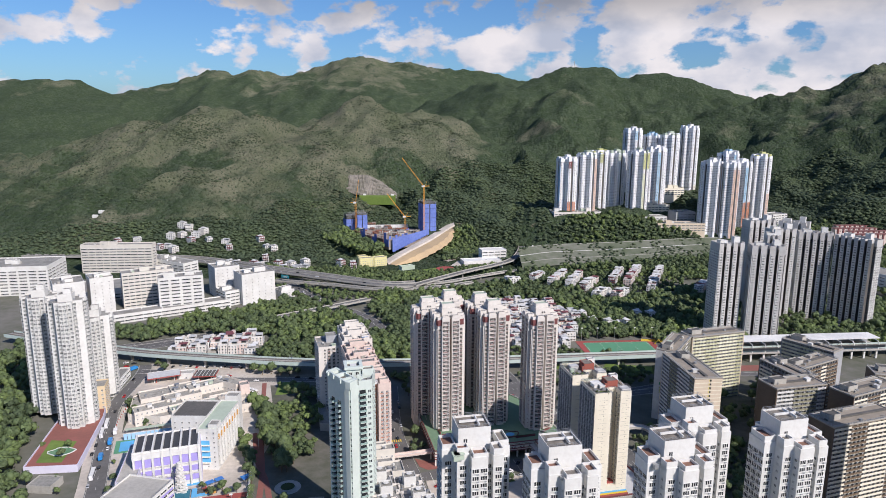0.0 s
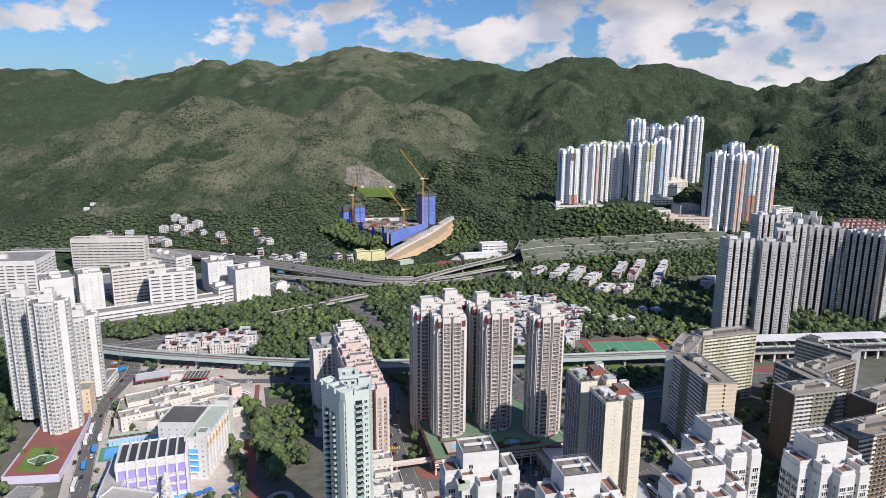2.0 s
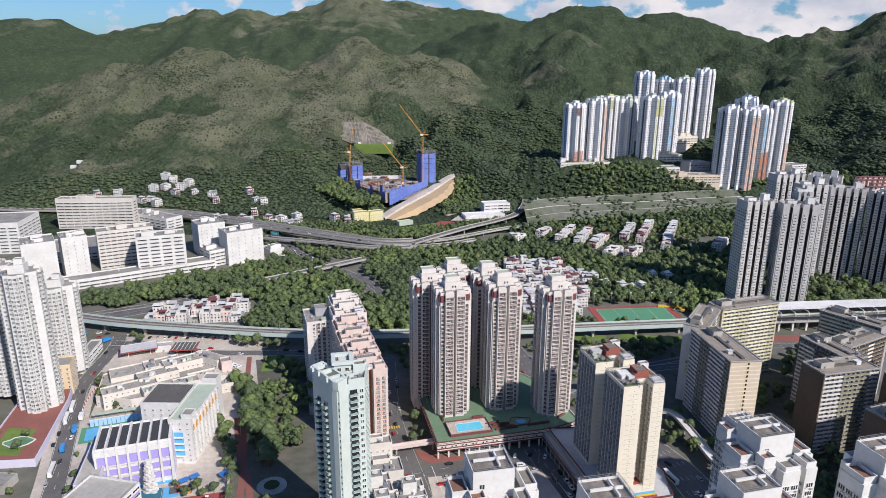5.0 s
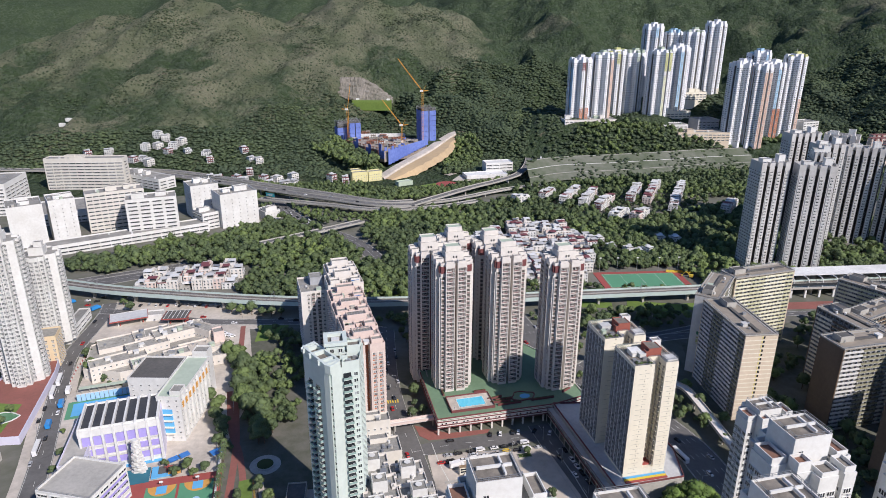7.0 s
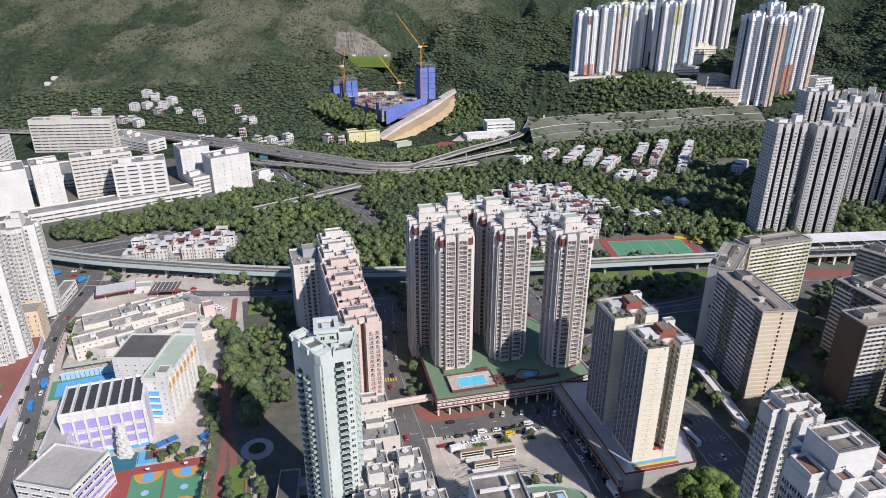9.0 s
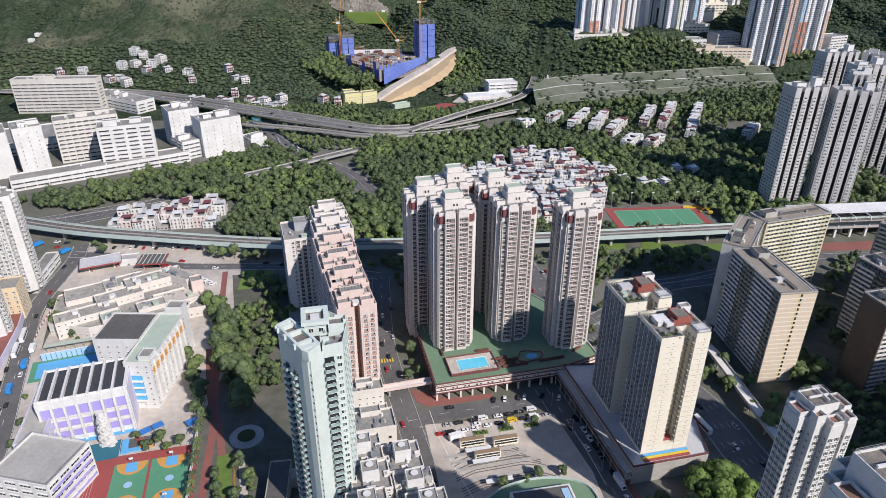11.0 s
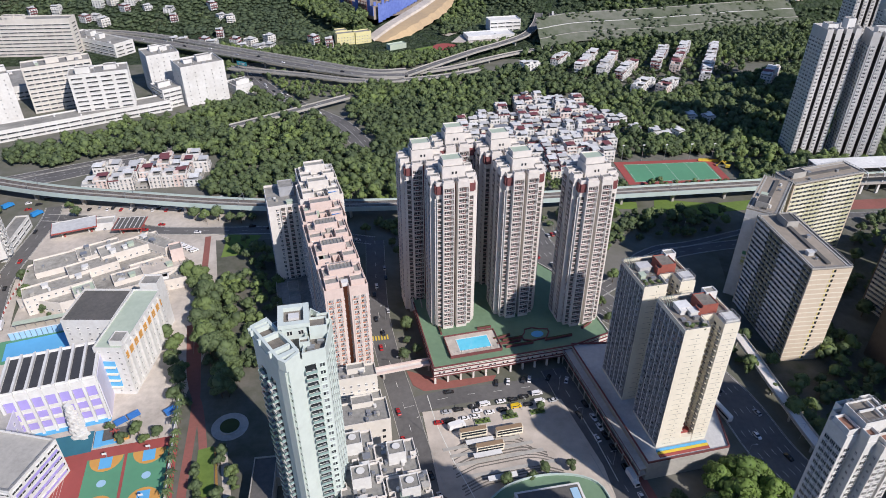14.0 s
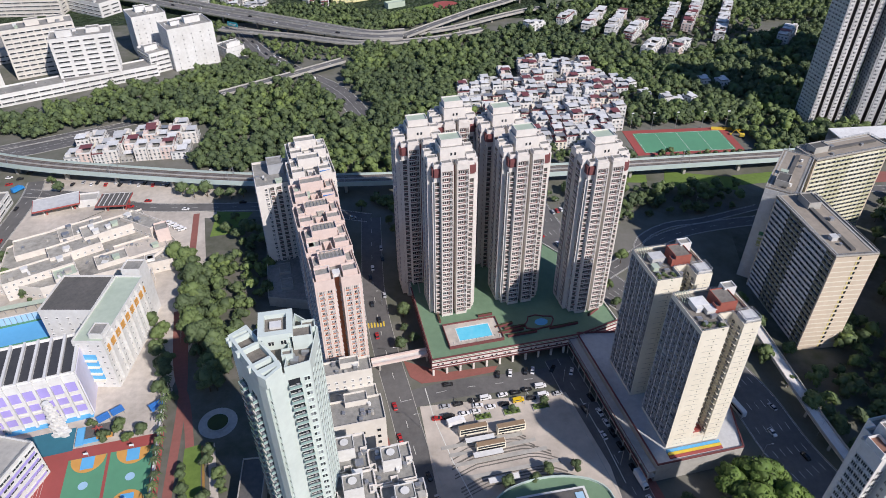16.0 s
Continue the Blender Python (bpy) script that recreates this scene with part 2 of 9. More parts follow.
# ---- mesh tools ----
class Geo:
    """Collects vertices and faces for one mesh."""

    def __init__(self):
        self.v, self.f, self.m = [], [], []

    def quad(self, *p, m=0):
        k = len(self.v)
        self.v += [tuple(q) for q in p]
        self.f.append(tuple(range(k, k + len(p))))
        self.m.append(m)
        return self

    def prism(self, poly, z0, z1, m=0, top=None, bottom=True):
        k, n = len(self.v), len(poly)
        self.v += [(x, y, z0) for x, y in poly] + [(x, y, z1) for x, y in poly]
        for i in range(n):
            j = (i + 1) % n
            self.f.append((k + i, k + j, k + n + j, k + n + i))
            self.m.append(m)
        self.f.append(tuple(range(k + n, k + 2 * n)))
        self.m.append(m if top is None else top)
        if bottom:
            self.f.append(tuple(range(k + n - 1, k - 1, -1)))
            self.m.append(m)
        return self

    def box(self, x, y, z0, lx, ly, h, turn=0.0, m=0, top=None):
        return self.prism(rect(x, y, lx, ly, turn), z0, z0 + h, m, top)

    def bar(self, a, b, r, m=0):
        """A square bar from a to b."""
        a, b = Vector(a), Vector(b)
        d = (b - a).normalized()
        u = d.cross(Vector((0, 0, 1)) if abs(d.z) < 0.9 else Vector((1, 0, 0))).normalized() * r
        w = d.cross(u).normalized() * r
        k = len(self.v)
        for p in (a, b):
            self.v += [tuple(p + u + w), tuple(p - u + w), tuple(p - u - w), tuple(p + u - w)]
        for i in range(4):
            j = (i + 1) % 4
            self.f.append((k + i, k + j, k + 4 + j, k + 4 + i))
        self.f += [(k + 3, k + 2, k + 1, k), (k + 4, k + 5, k + 6, k + 7)]
        self.m += [m] * 6
        return self

    def tube(self, x, y, z0, z1, r0, r1, n=10, m=0):
        k = len(self.v)
        for z, r in ((z0, r0), (z1, r1)):
            self.v += [(x + r * math.cos(2 * math.pi * i / n), y + r * math.sin(2 * math.pi * i / n), z) for i in range(n)]
        for i in range(n):
            j = (i + 1) % n
            self.f.append((k + i, k + j, k + n + j, k + n + i))
            self.m.append(m)
        self.f.append(tuple(range(k + n, k + 2 * n)))
        self.m.append(m)
        return self

    def mesh(self, name, mats):
        me = bpy.data.meshes.new(name)
        me.from_pydata(self.v, [], self.f)
        for q in mats if isinstance(mats, (list, tuple)) else [mats]:
            me.materials.append(q)
        if any(self.m):
            me.polygons.foreach_set("material_index", self.m)
        me.update()
        return me


def rect(x, y, lx, ly, turn=0.0):
    c, s = math.cos(radians(turn)), math.sin(radians(turn))
    return [(x + c * a * lx / 2 - s * b * ly / 2, y + s * a * lx / 2 + c * b * ly / 2) for a, b in ((-1, -1), (1, -1), (1, 1), (-1, 1))]


def part(name, geo, mats, parent, label="", kind=""):
    ob = new(name, geo.mesh(name, mats) if isinstance(geo, Geo) else geo)
    ob.parent = parent
    return tagged(ob, label, kind=kind)


def thing(name, m, label, category, group="", kind=""):
    ob = new(name)
    ob.matrix_basis = m
    return tagged(ob, label, category, group, kind)


def single(name, geo, mats, label, category, kind="", group=""):
    return tagged(new(name, geo.mesh(name, mats)), label, category, group, kind)


def joined(mesh, mats4):
    """One mesh out of many placings of another."""
    nv = len(mesh.vertices)
    co = np.empty(nv * 3)
    mesh.vertices.foreach_get("co", co)
    co = np.c_[co.reshape(-1, 3), np.ones(nv)]
    ms = np.array([np.array(m) for m in mats4])
    allv = np.einsum("kij,vj->kvi", ms, co)[:, :, :3].reshape(-1, 3)
    nl = len(mesh.loops)
    li = np.empty(nl, dtype=np.int32)
    mesh.loops.foreach_get("vertex_index", li)
    npoly = len(mesh.polygons)
    ls, mi = np.empty(npoly, dtype=np.int32), np.empty(npoly, dtype=np.int32)
    mesh.polygons.foreach_get("loop_start", ls)
    mesh.polygons.foreach_get("material_index", mi)
    k = len(ms)
    me = bpy.data.meshes.new(mesh.name + "_bank")
    me.vertices.add(k * nv)
    me.vertices.foreach_set("co", allv.ravel())
    me.loops.add(k * nl)
    me.loops.foreach_set("vertex_index", (li[None] + (np.arange(k) * nv)[:, None]).ravel().astype(np.int32))
    me.polygons.add(k * npoly)
    me.polygons.foreach_set("loop_start", (ls[None] + (np.arange(k) * nl)[:, None]).ravel().astype(np.int32))
    for q in mesh.materials:
        me.materials.append(q)
    me.polygons.foreach_set("material_index", np.tile(mi, k))
    sm = np.empty(npoly, dtype=bool)
    mesh.polygons.foreach_get("use_smooth", sm)
    me.polygons.foreach_set("use_smooth", np.tile(sm, k))
    me.update(calc_edges=True)
    return me


def edges_of(poly):
    for i, a in enumerate(poly):
        b = poly[(i + 1) % len(poly)]
        dx, dy = b[0] - a[0], b[1] - a[1]
        yield i, a, b, math.hypot(dx, dy), math.atan2(dy, dx)


def put_windows(root, mesh, places, single_ones=0, name="window"):
    """The first placings become windows of their own, the rest one bank."""
    for m in places[:single_ones]:
        ob = new(name, mesh)
        ob.parent = root
        ob.matrix_local = m
    if places[single_ones:]:
        part(name + "_bank", joined(mesh, places[single_ones:]), None, root, kind="stuff")


def inset_poly(poly, t):
    """The plan moved inwards by t, mitred at the corners."""
    out, n = [], len(poly)
    for i in range(n):
        (x0, y0), (x1, y1), (x2, y2) = poly[i - 1], poly[i], poly[(i + 1) % n]
        d1, d2 = math.hypot(x1 - x0, y1 - y0), math.hypot(x2 - x1, y2 - y1)
        a, b = (-(y1 - y0) / d1, (x1 - x0) / d1), (-(y2 - y1) / d2, (x2 - x1) / d2)
        k = t / max(0.35, 1 + a[0] * b[0] + a[1] * b[1])
        out.append((x1 + (a[0] + b[0]) * k, y1 + (a[1] + b[1]) * k))
    return out


def parapet(poly, z, h=1.1, t=0.3):
    """A wall along the edge of a roof, one closed ring."""
    g, n = Geo(), len(poly)
    q = inset_poly(poly, t)
    g.v = [(x, y, zz) for zz in (z - 0.02, z + h) for ring in (poly, q) for x, y in ring]
    for i in range(n):
        j = (i + 1) % n
        g.f += [(i, j, 2 * n + j, 2 * n + i), (n + j, n + i, 3 * n + i, 3 * n + j), (2 * n + i, 2 * n + j, 3 * n + j, 3 * n + i), (j, i, n + i, n + j)]
    g.m = [0] * len(g.f)
    return g


# ---- the land ----
FRONT_RIDGE = [(-1500, 1750, 130), (-1050, 1700, 125), (-856, 1650, 140), (-670, 1650, 207), (-487, 1600, 233), (-390, 1600, 221), (-264, 1650, 229), (-136, 1750, 262), (-37, 1750, 239), (64, 1750, 185), (151, 1700, 140)]
BACK_RIDGE = [(-3200, 3100, 330), (-2096, 3100, 360), (-1560, 3100, 376), (-1340, 3100, 322), (-1290, 3500, 349), (-1057, 3500, 435), (-830, 3500, 446), (-689, 3500, 418), (-516, 3500, 433), (-400, 3500, 490),
              (-299, 3500, 521), (-170, 3500, 486), (62, 3500, 480), (324, 3500, 452), (487, 3500, 402), (800, 3500, 390), (1600, 3600, 380)]
MID_RIDGE = [(200, 2500, 330), (314, 2300, 340), (400, 2300, 366), (526, 2300, 388), (614, 2300, 378), (733, 2300, 358), (861, 2300, 362), (1014, 2300, 304), (1117, 2300, 268), (1500, 2400, 240)]
RIGHT_RIDGE = [(860, 2000, 230), (920, 1900, 258), (1066, 1900, 302), (1197, 1900, 318), (1337, 1900, 376), (1700, 1900, 430), (2600, 2000, 480)]
SPURS = [[(526, 2300, 380), (430, 1950, 290), (330, 1650, 200), (200, 1450, 110)], [(1337, 1900, 370), (1180, 1500, 300), (1000, 1200, 190), (860, 950, 90)], [(1066, 1900, 300), (860, 1550, 170)],
         [(-136, 1750, 255), (-90, 1500, 170), (-120, 1300, 80)], [(-487, 1600, 230), (-430, 1350, 130), (-380, 1200, 50)], [(-390, 1600, 218), (-250, 1400, 120), (-180, 1260, 60)], [(-670, 1650, 200), (-700, 1350, 120), (-640, 1180, 40)],
         [(-950, 1700, 130), (-1000, 1350, 90), (-960, 1200, 40)], [(-299, 3500, 515), (-200, 2900, 330), (-150, 2400, 200)], [(-1057, 3500, 430), (-900, 2900, 280), (-800, 2400, 160)], [(733, 2300, 355), (640, 1950, 230), (600, 1700, 140)]]


def land(X, Y):
    """Height of the land over arrays of x and y: ridges with even flanks, gullies and two terraces."""
    Z = np.full(X.shape, -60.0)
    for line, slope in [(FRONT_RIDGE, 0.40), (BACK_RIDGE, 0.36), (MID_RIDGE, 0.42), (RIGHT_RIDGE, 0.44)] + [(q, 0.5) for q in SPURS]:
        for (x0, y0, z0), (x1, y1, z1) in zip(line, line[1:]):
            dx, dy = x1 - x0, y1 - y0
            u = np.clip(((X - x0) * dx + (Y - y0) * dy) / (dx * dx + dy * dy), 0, 1)
            d = np.hypot(X - x0 - u * dx, Y - y0 - u * dy)
            z = z0 + u * (z1 - z0) - slope * (np.sqrt(d * d + 25.0 ** 2) - 25.0)
            Z = np.maximum(Z, z)
    Z = np.where(Z > 0, Z, 0) + 6 * np.exp(-np.abs(Z) / 12) * (Y > 1000)
    low = np.clip((Y - 930) / 160, 0, 1)
    Z = Z * low * low * (3 - 2 * low)
    for cx, cy, rx, ry, zz in ((400, 1200, 330, 128, 44), (470, 1300, 150, 90, 90), (320, 1190, 170, 80, 57), (540, 1118, 130, 58, 37), (-92, 1308, 64, 27, 62)):
        k = np.clip(1.25 - np.hypot((X - cx) / rx, (Y - cy) / ry), 0, 0.3) / 0.3
        k = k * k * (3 - 2 * k)
        Z = Z * (1 - k) + zz * k
    k = np.clip(1.25 - np.hypot((X + 55) / 122, (Y - 1188) / 78), 0, 0.3) / 0.3
    Z = Z * (1 - k) + 26 * k
    return Z


def rough_land(x, y, z):
    r = noise.fractal((x * 0.006, y * 0.006, 3.1), 0.9, 2.1, 6)
    q = abs(noise.fractal((x * 0.0045 + 7, y * 0.003, 0.5), 1.0, 2.0, 5))
    k = min(1.0, max(0.0, (z - 8) / 70))
    f = noise.fractal((x * 0.03, y * 0.03, 9.3), 0.8, 2.1, 4)
    v = abs(noise.fractal((x * 0.013 + 3, y * 0.008, 5.5), 0.9, 2.0, 3)) if y < 2100 else 0.25
    return z + k * (9 * r - 50 * q + 4 * f + 10 - 25 * v + 6)


gx = np.concatenate([[-6000, -4500, -3400], np.arange(-2600, -1300, 45), np.arange(-1300, 1500, 13), np.arange(1500, 2700, 45), [3200, 4500, 6000]]).astype(float)
gy = np.concatenate([[-3000, -1000], np.arange(0, 900, 150), np.arange(900, 2100, 13), np.arange(2100, 3700, 32), [3900, 4400, 5200]]).astype(float)
X, Y = np.meshgrid(gx, gy)
Z = land(X, Y)
flat_z = [rough_land(x, y, z) if z > 8 and abs(x) < 2700 else z for x, y, z in zip(X.ravel(), Y.ravel(), Z.ravel())]


def hill_material():
    """Scrub and grass on the hills, woodland in the gullies and low down, some bare rock."""
    m = bpy.data.materials.new("hillside")
    m.use_nodes = True
    n, l = m.node_tree.nodes, m.node_tree.links
    p = n["Principled BSDF"]
    p.inputs["Roughness"].default_value = 0.95
    p.inputs["Specular IOR Level"].default_value = 0.1
    tc = n.new("ShaderNodeTexCoord")

    def nz(scale, detail, rough=0.6):
        q = n.new("ShaderNodeTexNoise")
        q.inputs["Scale"].default_value, q.inputs["Detail"].default_value, q.inputs["Roughness"].default_value = scale, detail, rough
        l.new(tc.outputs["Object"], q.inputs["Vector"])
        return q.outputs["Fac"]

    def rng(v, lo, hi):
        q = n.new("ShaderNodeMapRange")
        q.inputs["From Min"].default_value, q.inputs["From Max"].default_value = lo, hi
        l.new(v, q.inputs["Value"])
        return q.outputs["Result"]

    def mix(f, a, b):
        q = n.new("ShaderNodeMix")
        q.data_type = "RGBA"
        l.new(f, q.inputs["Factor"])
        for s, v in ((6, a), (7, b)):
            if isinstance(v, tuple):
                q.inputs[s].default_value = (*v, 1)
            else:
                l.new(v, q.inputs[s])
        return q.outputs[2]

    # Blue is raised in these greens: distance haze is put into the colour.
    grass = mix(rng(nz(0.012, 8), 0.35, 0.65), (0.116, 0.138, 0.080), (0.204, 0.206, 0.140))
    wood = mix(rng(nz(0.03, 6), 0.35, 0.65), (0.060, 0.086, 0.056), (0.104, 0.134, 0.083))
    cells = n.new("ShaderNodeTexVoronoi")
    cells.inputs["Scale"].default_value = 0.17
    l.new(tc.outputs["Object"], cells.inputs["Vector"])
    sc = n.new("ShaderNodeSeparateColor")
    l.new(cells.outputs["Color"], sc.inputs["Color"])
    wood = mix(sc.outputs[0], wood, (0.050, 0.078, 0.036))
    bush = n.new("ShaderNodeTexVoronoi")
    bush.inputs["Scale"].default_value = 0.20
    l.new(tc.outputs["Object"], bush.inputs["Vector"])
    bc = n.new("ShaderNodeSeparateColor")
    l.new(bush.outputs["Color"], bc.inputs["Color"])
    dot = n.new("ShaderNodeMapRange")
    dot.inputs["From Min"].default_value, dot.inputs["From Max"].default_value = 0.34, 0.46
    dot.inputs["To Min"].default_value, dot.inputs["To Max"].default_value = 1.0, 0.0
    l.new(bush.outputs["Distance"], dot.inputs["Value"])
    some = n.new("ShaderNodeMath")
    some.operation = "MULTIPLY"
    l.new(dot.outputs["Result"], some.inputs[0])
    l.new(rng(bc.outputs[0], 0.45, 0.75), some.inputs[1])
    grass = mix(some.outputs[0], grass, (0.054, 0.076, 0.042))
    sep = n.new("ShaderNodeSeparateXYZ")
    l.new(tc.outputs["Object"], sep.inputs["Vector"])
    h = n.new("ShaderNodeMath")
    h.operation = "MULTIPLY_ADD"
    h.inputs[1].default_value, h.inputs[2].default_value = -0.0011, 0.13
    l.new(sep.outputs["Z"], h.inputs[0])
    # Back ridges take the darker wood greens, which puts their cloud shade into colour.
    far = n.new("ShaderNodeMapRange")
    far.inputs["From Min"].default_value, far.inputs["From Max"].default_value = 1750, 2300
    far.inputs["To Max"].default_value = 0.36
    l.new(sep.outputs["Y"], far.inputs["Value"])
    east = n.new("ShaderNodeMapRange")
    east.inputs["From Min"].default_value, east.inputs["From Max"].default_value = 0, 300
    east.inputs["To Max"].default_value = 0.20
    l.new(sep.outputs["X"], east.inputs["Value"])
    add = n.new("ShaderNodeMath")
    l.new(h.outputs[0], add.inputs[0])
    l.new(nz(0.007, 9, 0.65), add.inputs[1])
    add2 = n.new("ShaderNodeMath")
    l.new(add.outputs[0], add2.inputs[0])
    l.new(far.outputs["Result"], add2.inputs[1])
    add3 = n.new("ShaderNodeMath")
    l.new(add2.outputs[0], add3.inputs[0])
    l.new(east.outputs["Result"], add3.inputs[1])
    col = mix(rng(add3.outputs[0], 0.50, 0.58), grass, wood)
    col = mix(rng(nz(0.02, 10, 0.7), 0.68, 0.74), col, (0.20, 0.17, 0.13))
    l.new(col, p.inputs["Base Color"])
    bp = n.new("ShaderNodeBump")
    bp.inputs["Strength"].default_value, bp.inputs["Distance"].default_value = 1.0, 9.0
    l.new(nz(0.12, 8, 0.7), bp.inputs["Height"])
    canopy = n.new("ShaderNodeBump")
    canopy.invert = True
    canopy.inputs["Strength"].default_value, canopy.inputs["Distance"].default_value = 0.8, 4.0
    l.new(cells.outputs["Distance"], canopy.inputs["Height"])
    fine = n.new("ShaderNodeBump")
    fine.inputs["Strength"].default_value, fine.inputs["Distance"].default_value = 0.9, 2.5
    l.new(nz(0.45, 6, 0.7), fine.inputs["Height"])
    l.new(bp.outputs["Normal"], fine.inputs["Normal"])
    l.new(fine.outputs["Normal"], canopy.inputs["Normal"])
    l.new(canopy.outputs["Normal"], p.inputs["Normal"])
    return m


HILL = hill_material()
nx_, ny_ = len(gx), len(gy)
g = Geo()
g.v = list(zip(X.ravel().tolist(), Y.ravel().tolist(), flat_z))
for j in range(ny_ - 1):
    for i in range(nx_ - 1):
        k = j * nx_ + i
        g.f.append((k, k + 1, k + nx_ + 1, k + nx_))
        g.m.append(0 if gy[j] < 880 and -900 < gx[i] < 900 else 1)
ground = single("ground", g, [GROUND, HILL], "dusty valley floor rising to scrub-covered green hills", "ground", "structure")
for p in ground.data.polygons:
    p.use_smooth = True


GRID_Z = np.array(flat_z).reshape(ny_, nx_)


def ground_z(x, y):
    """Height of the ground sheet at a place, between its grid points."""
    i = min(max(int(np.searchsorted(gx, x)) - 1, 0), nx_ - 2)
    j = min(max(int(np.searchsorted(gy, y)) - 1, 0), ny_ - 2)
    u, v = (x - gx[i]) / (gx[i + 1] - gx[i]), (y - gy[j]) / (gy[j + 1] - gy[j])
    return float((GRID_Z[j, i] * (1 - u) + GRID_Z[j, i + 1] * u) * (1 - v) + (GRID_Z[j + 1, i] * (1 - u) + GRID_Z[j + 1, i + 1] * u) * v)


# ---- roads and paved ground ----
def strip(points, width):
    """The two sides of a band along a line of points."""
    lft, rgt = [], []
    for i, (x, y) in enumerate(points):
        x0, y0 = points[max(0, i - 1)]
        x1, y1 = points[min(len(points) - 1, i + 1)]
        d = math.hypot(x1 - x0, y1 - y0)
        nx, ny = -(y1 - y0) / d, (x1 - x0) / d
        w = width[i] / 2 if isinstance(width, (list, tuple)) else width / 2
        lft.append((x + nx * w, y + ny * w))
        rgt.append((x - nx * w, y - ny * w))
    return lft, rgt


def curve(points, step=6.0):
    """A smooth line through a few points (Catmull-Rom)."""
    p = [Vector(q) for q in points]
    p = [p[0] * 2 - p[1]] + p + [p[-1] * 2 - p[-2]]
    out = []
    for i in range(1, len(p) - 2):
        n = max(1, int((p[i + 1] - p[i]).length / step))
        for k in range(n):
            t = k / n
            out.append(0.5 * (2 * p[i] + (p[i + 1] - p[i - 1]) * t + (2 * p[i - 1] - 5 * p[i] + 4 * p[i + 1] - p[i + 2]) * t * t + (3 * p[i] - p[i - 1] - 3 * p[i + 1] + p[i + 2]) * t ** 3))
    out.append(p[-2])
    return [tuple(q) for q in out]


def sheet(poly, z, thick=0.3):
    return Geo().prism(poly, z - thick, z)


def band(points, width, z, thick=0.3):
    """A continuous slab along a line."""
    l, r = strip([q[:2] for q in points], width)
    g, n = Geo(), len(points)
    for a, b in zip(r, l):
        g.v += [(*a, z), (*b, z), (*b, z - thick), (*a, z - thick)]
    for i in range(n - 1):
        k = 4 * i
        g.f += [(k, k + 4, k + 5, k + 1), (k + 1, k + 5, k + 6, k + 2), (k + 2, k + 6, k + 7, k + 3), (k + 3, k + 7, k + 4, k)]
    g.f += [(0, 1, 2, 3), (4 * n - 1, 4 * n - 2, 4 * n - 3, 4 * n - 4)]
    g.m = [0] * len(g.f)
    return g


ROADS = []          # centre lines and widths, kept free of trees


def road(name, pts, width, label, z=0.03, lanes=2, kerb=True, edge=True):
    line = curve(pts)
    ROADS.append((line, width / 2 + 2.0))
    ob = single(name, band(line, width, z), ASPHALT, label, "road", "structure")
    g = Geo()
    for k in range(lanes + 1):
        off = (k / lanes - 0.5) * (width - 0.8)
        solid = k in (0, lanes) or (lanes == 4 and k == 2)
        for i in range(len(line) - 1):
            if not solid and i % 2 or solid and not edge:
                continue
            (x0, y0), (x1, y1) = line[i], line[i + 1]
            d = math.hypot(x1 - x0, y1 - y0)
            nx, ny = -(y1 - y0) / d, (x1 - x0) / d
            u = 1.0 if solid else 0.6
            a, b = (x0 + nx * off, y0 + ny * off), (x0 + (x1 - x0) * u + nx * off, y0 + (y1 - y0) * u + ny * off)
            w = 0.09
            g.quad((a[0] + nx * w, a[1] + ny * w, z + .006), (a[0] - nx * w, a[1] - ny * w, z + .006), (b[0] - nx * w, b[1] - ny * w, z + .006), (b[0] + nx * w, b[1] + ny * w, z + .006))
    part("lane_marking", g, PAINT, ob, kind="stuff")
    if kerb:
        l, r = strip(line, width + 0.3)
        for side in (l, r):
            part("kerb", band(side, 0.25, 0.17, 0.3), CONCRETE, ob)
    return ob


road("road_west", [(-200, 330), (-212, 370), (-229, 417), (-244, 460), (-253, 492), (-257, 551), (-262, 575)], 11, "asphalt street with parked buses and white lane marks")
road("road_market", [(-39, 520), (-35, 454), (-29, 415), (-21, 380), (-15, 353), (-9, 330), (2, 295)], 11, "shaded asphalt street beside the pink towers", edge=False)
road("road_cross", [(-20, 376), (3, 382), (28, 385), (56, 389)], 10, "asphalt street along the shopping podium", z=0.045, kerb=False, edge=False)
road("road_east", [(52, 398), (57, 376), (63, 352), (68, 330), (74, 300), (84, 260)], 12, "asphalt street along the raised walkway", z=0.055, edge=False)
road("highway", [(40, 600), (57, 540), (66, 500), (84, 455), (115, 410), (130, 375), (135, 345), (142, 322), (160, 270)], 21, "wide dual carriageway in building shade", lanes=6)
road("slip_road", [(84, 455), (112, 476), (135, 492), (170, 502), (230, 510)], 9, "curving slip road beside the flyover", z=0.04)
road("loop_road", [(110, 470), (118, 490), (138, 503), (160, 507), (200, 520)], 5, "narrow curved service road", z=0.05, lanes=1)
road("road_north", [(-262, 560), (-225, 555), (-183, 540), (-138, 537), (-95, 535), (-40, 520)], 9, "asphalt street passing below the railway", z=0.06)
road("road_trunk", [(-330, 608), (-285, 622), (-235, 650)], 18, "trunk road beside the wooded belt", lanes=4)
road("road_junction", [(-196, 890), (-172, 838), (-142, 790), (-104, 748), (-74, 712), (-50, 660)], 17, "trunk road with queueing traffic passing under a flyover", lanes=4)

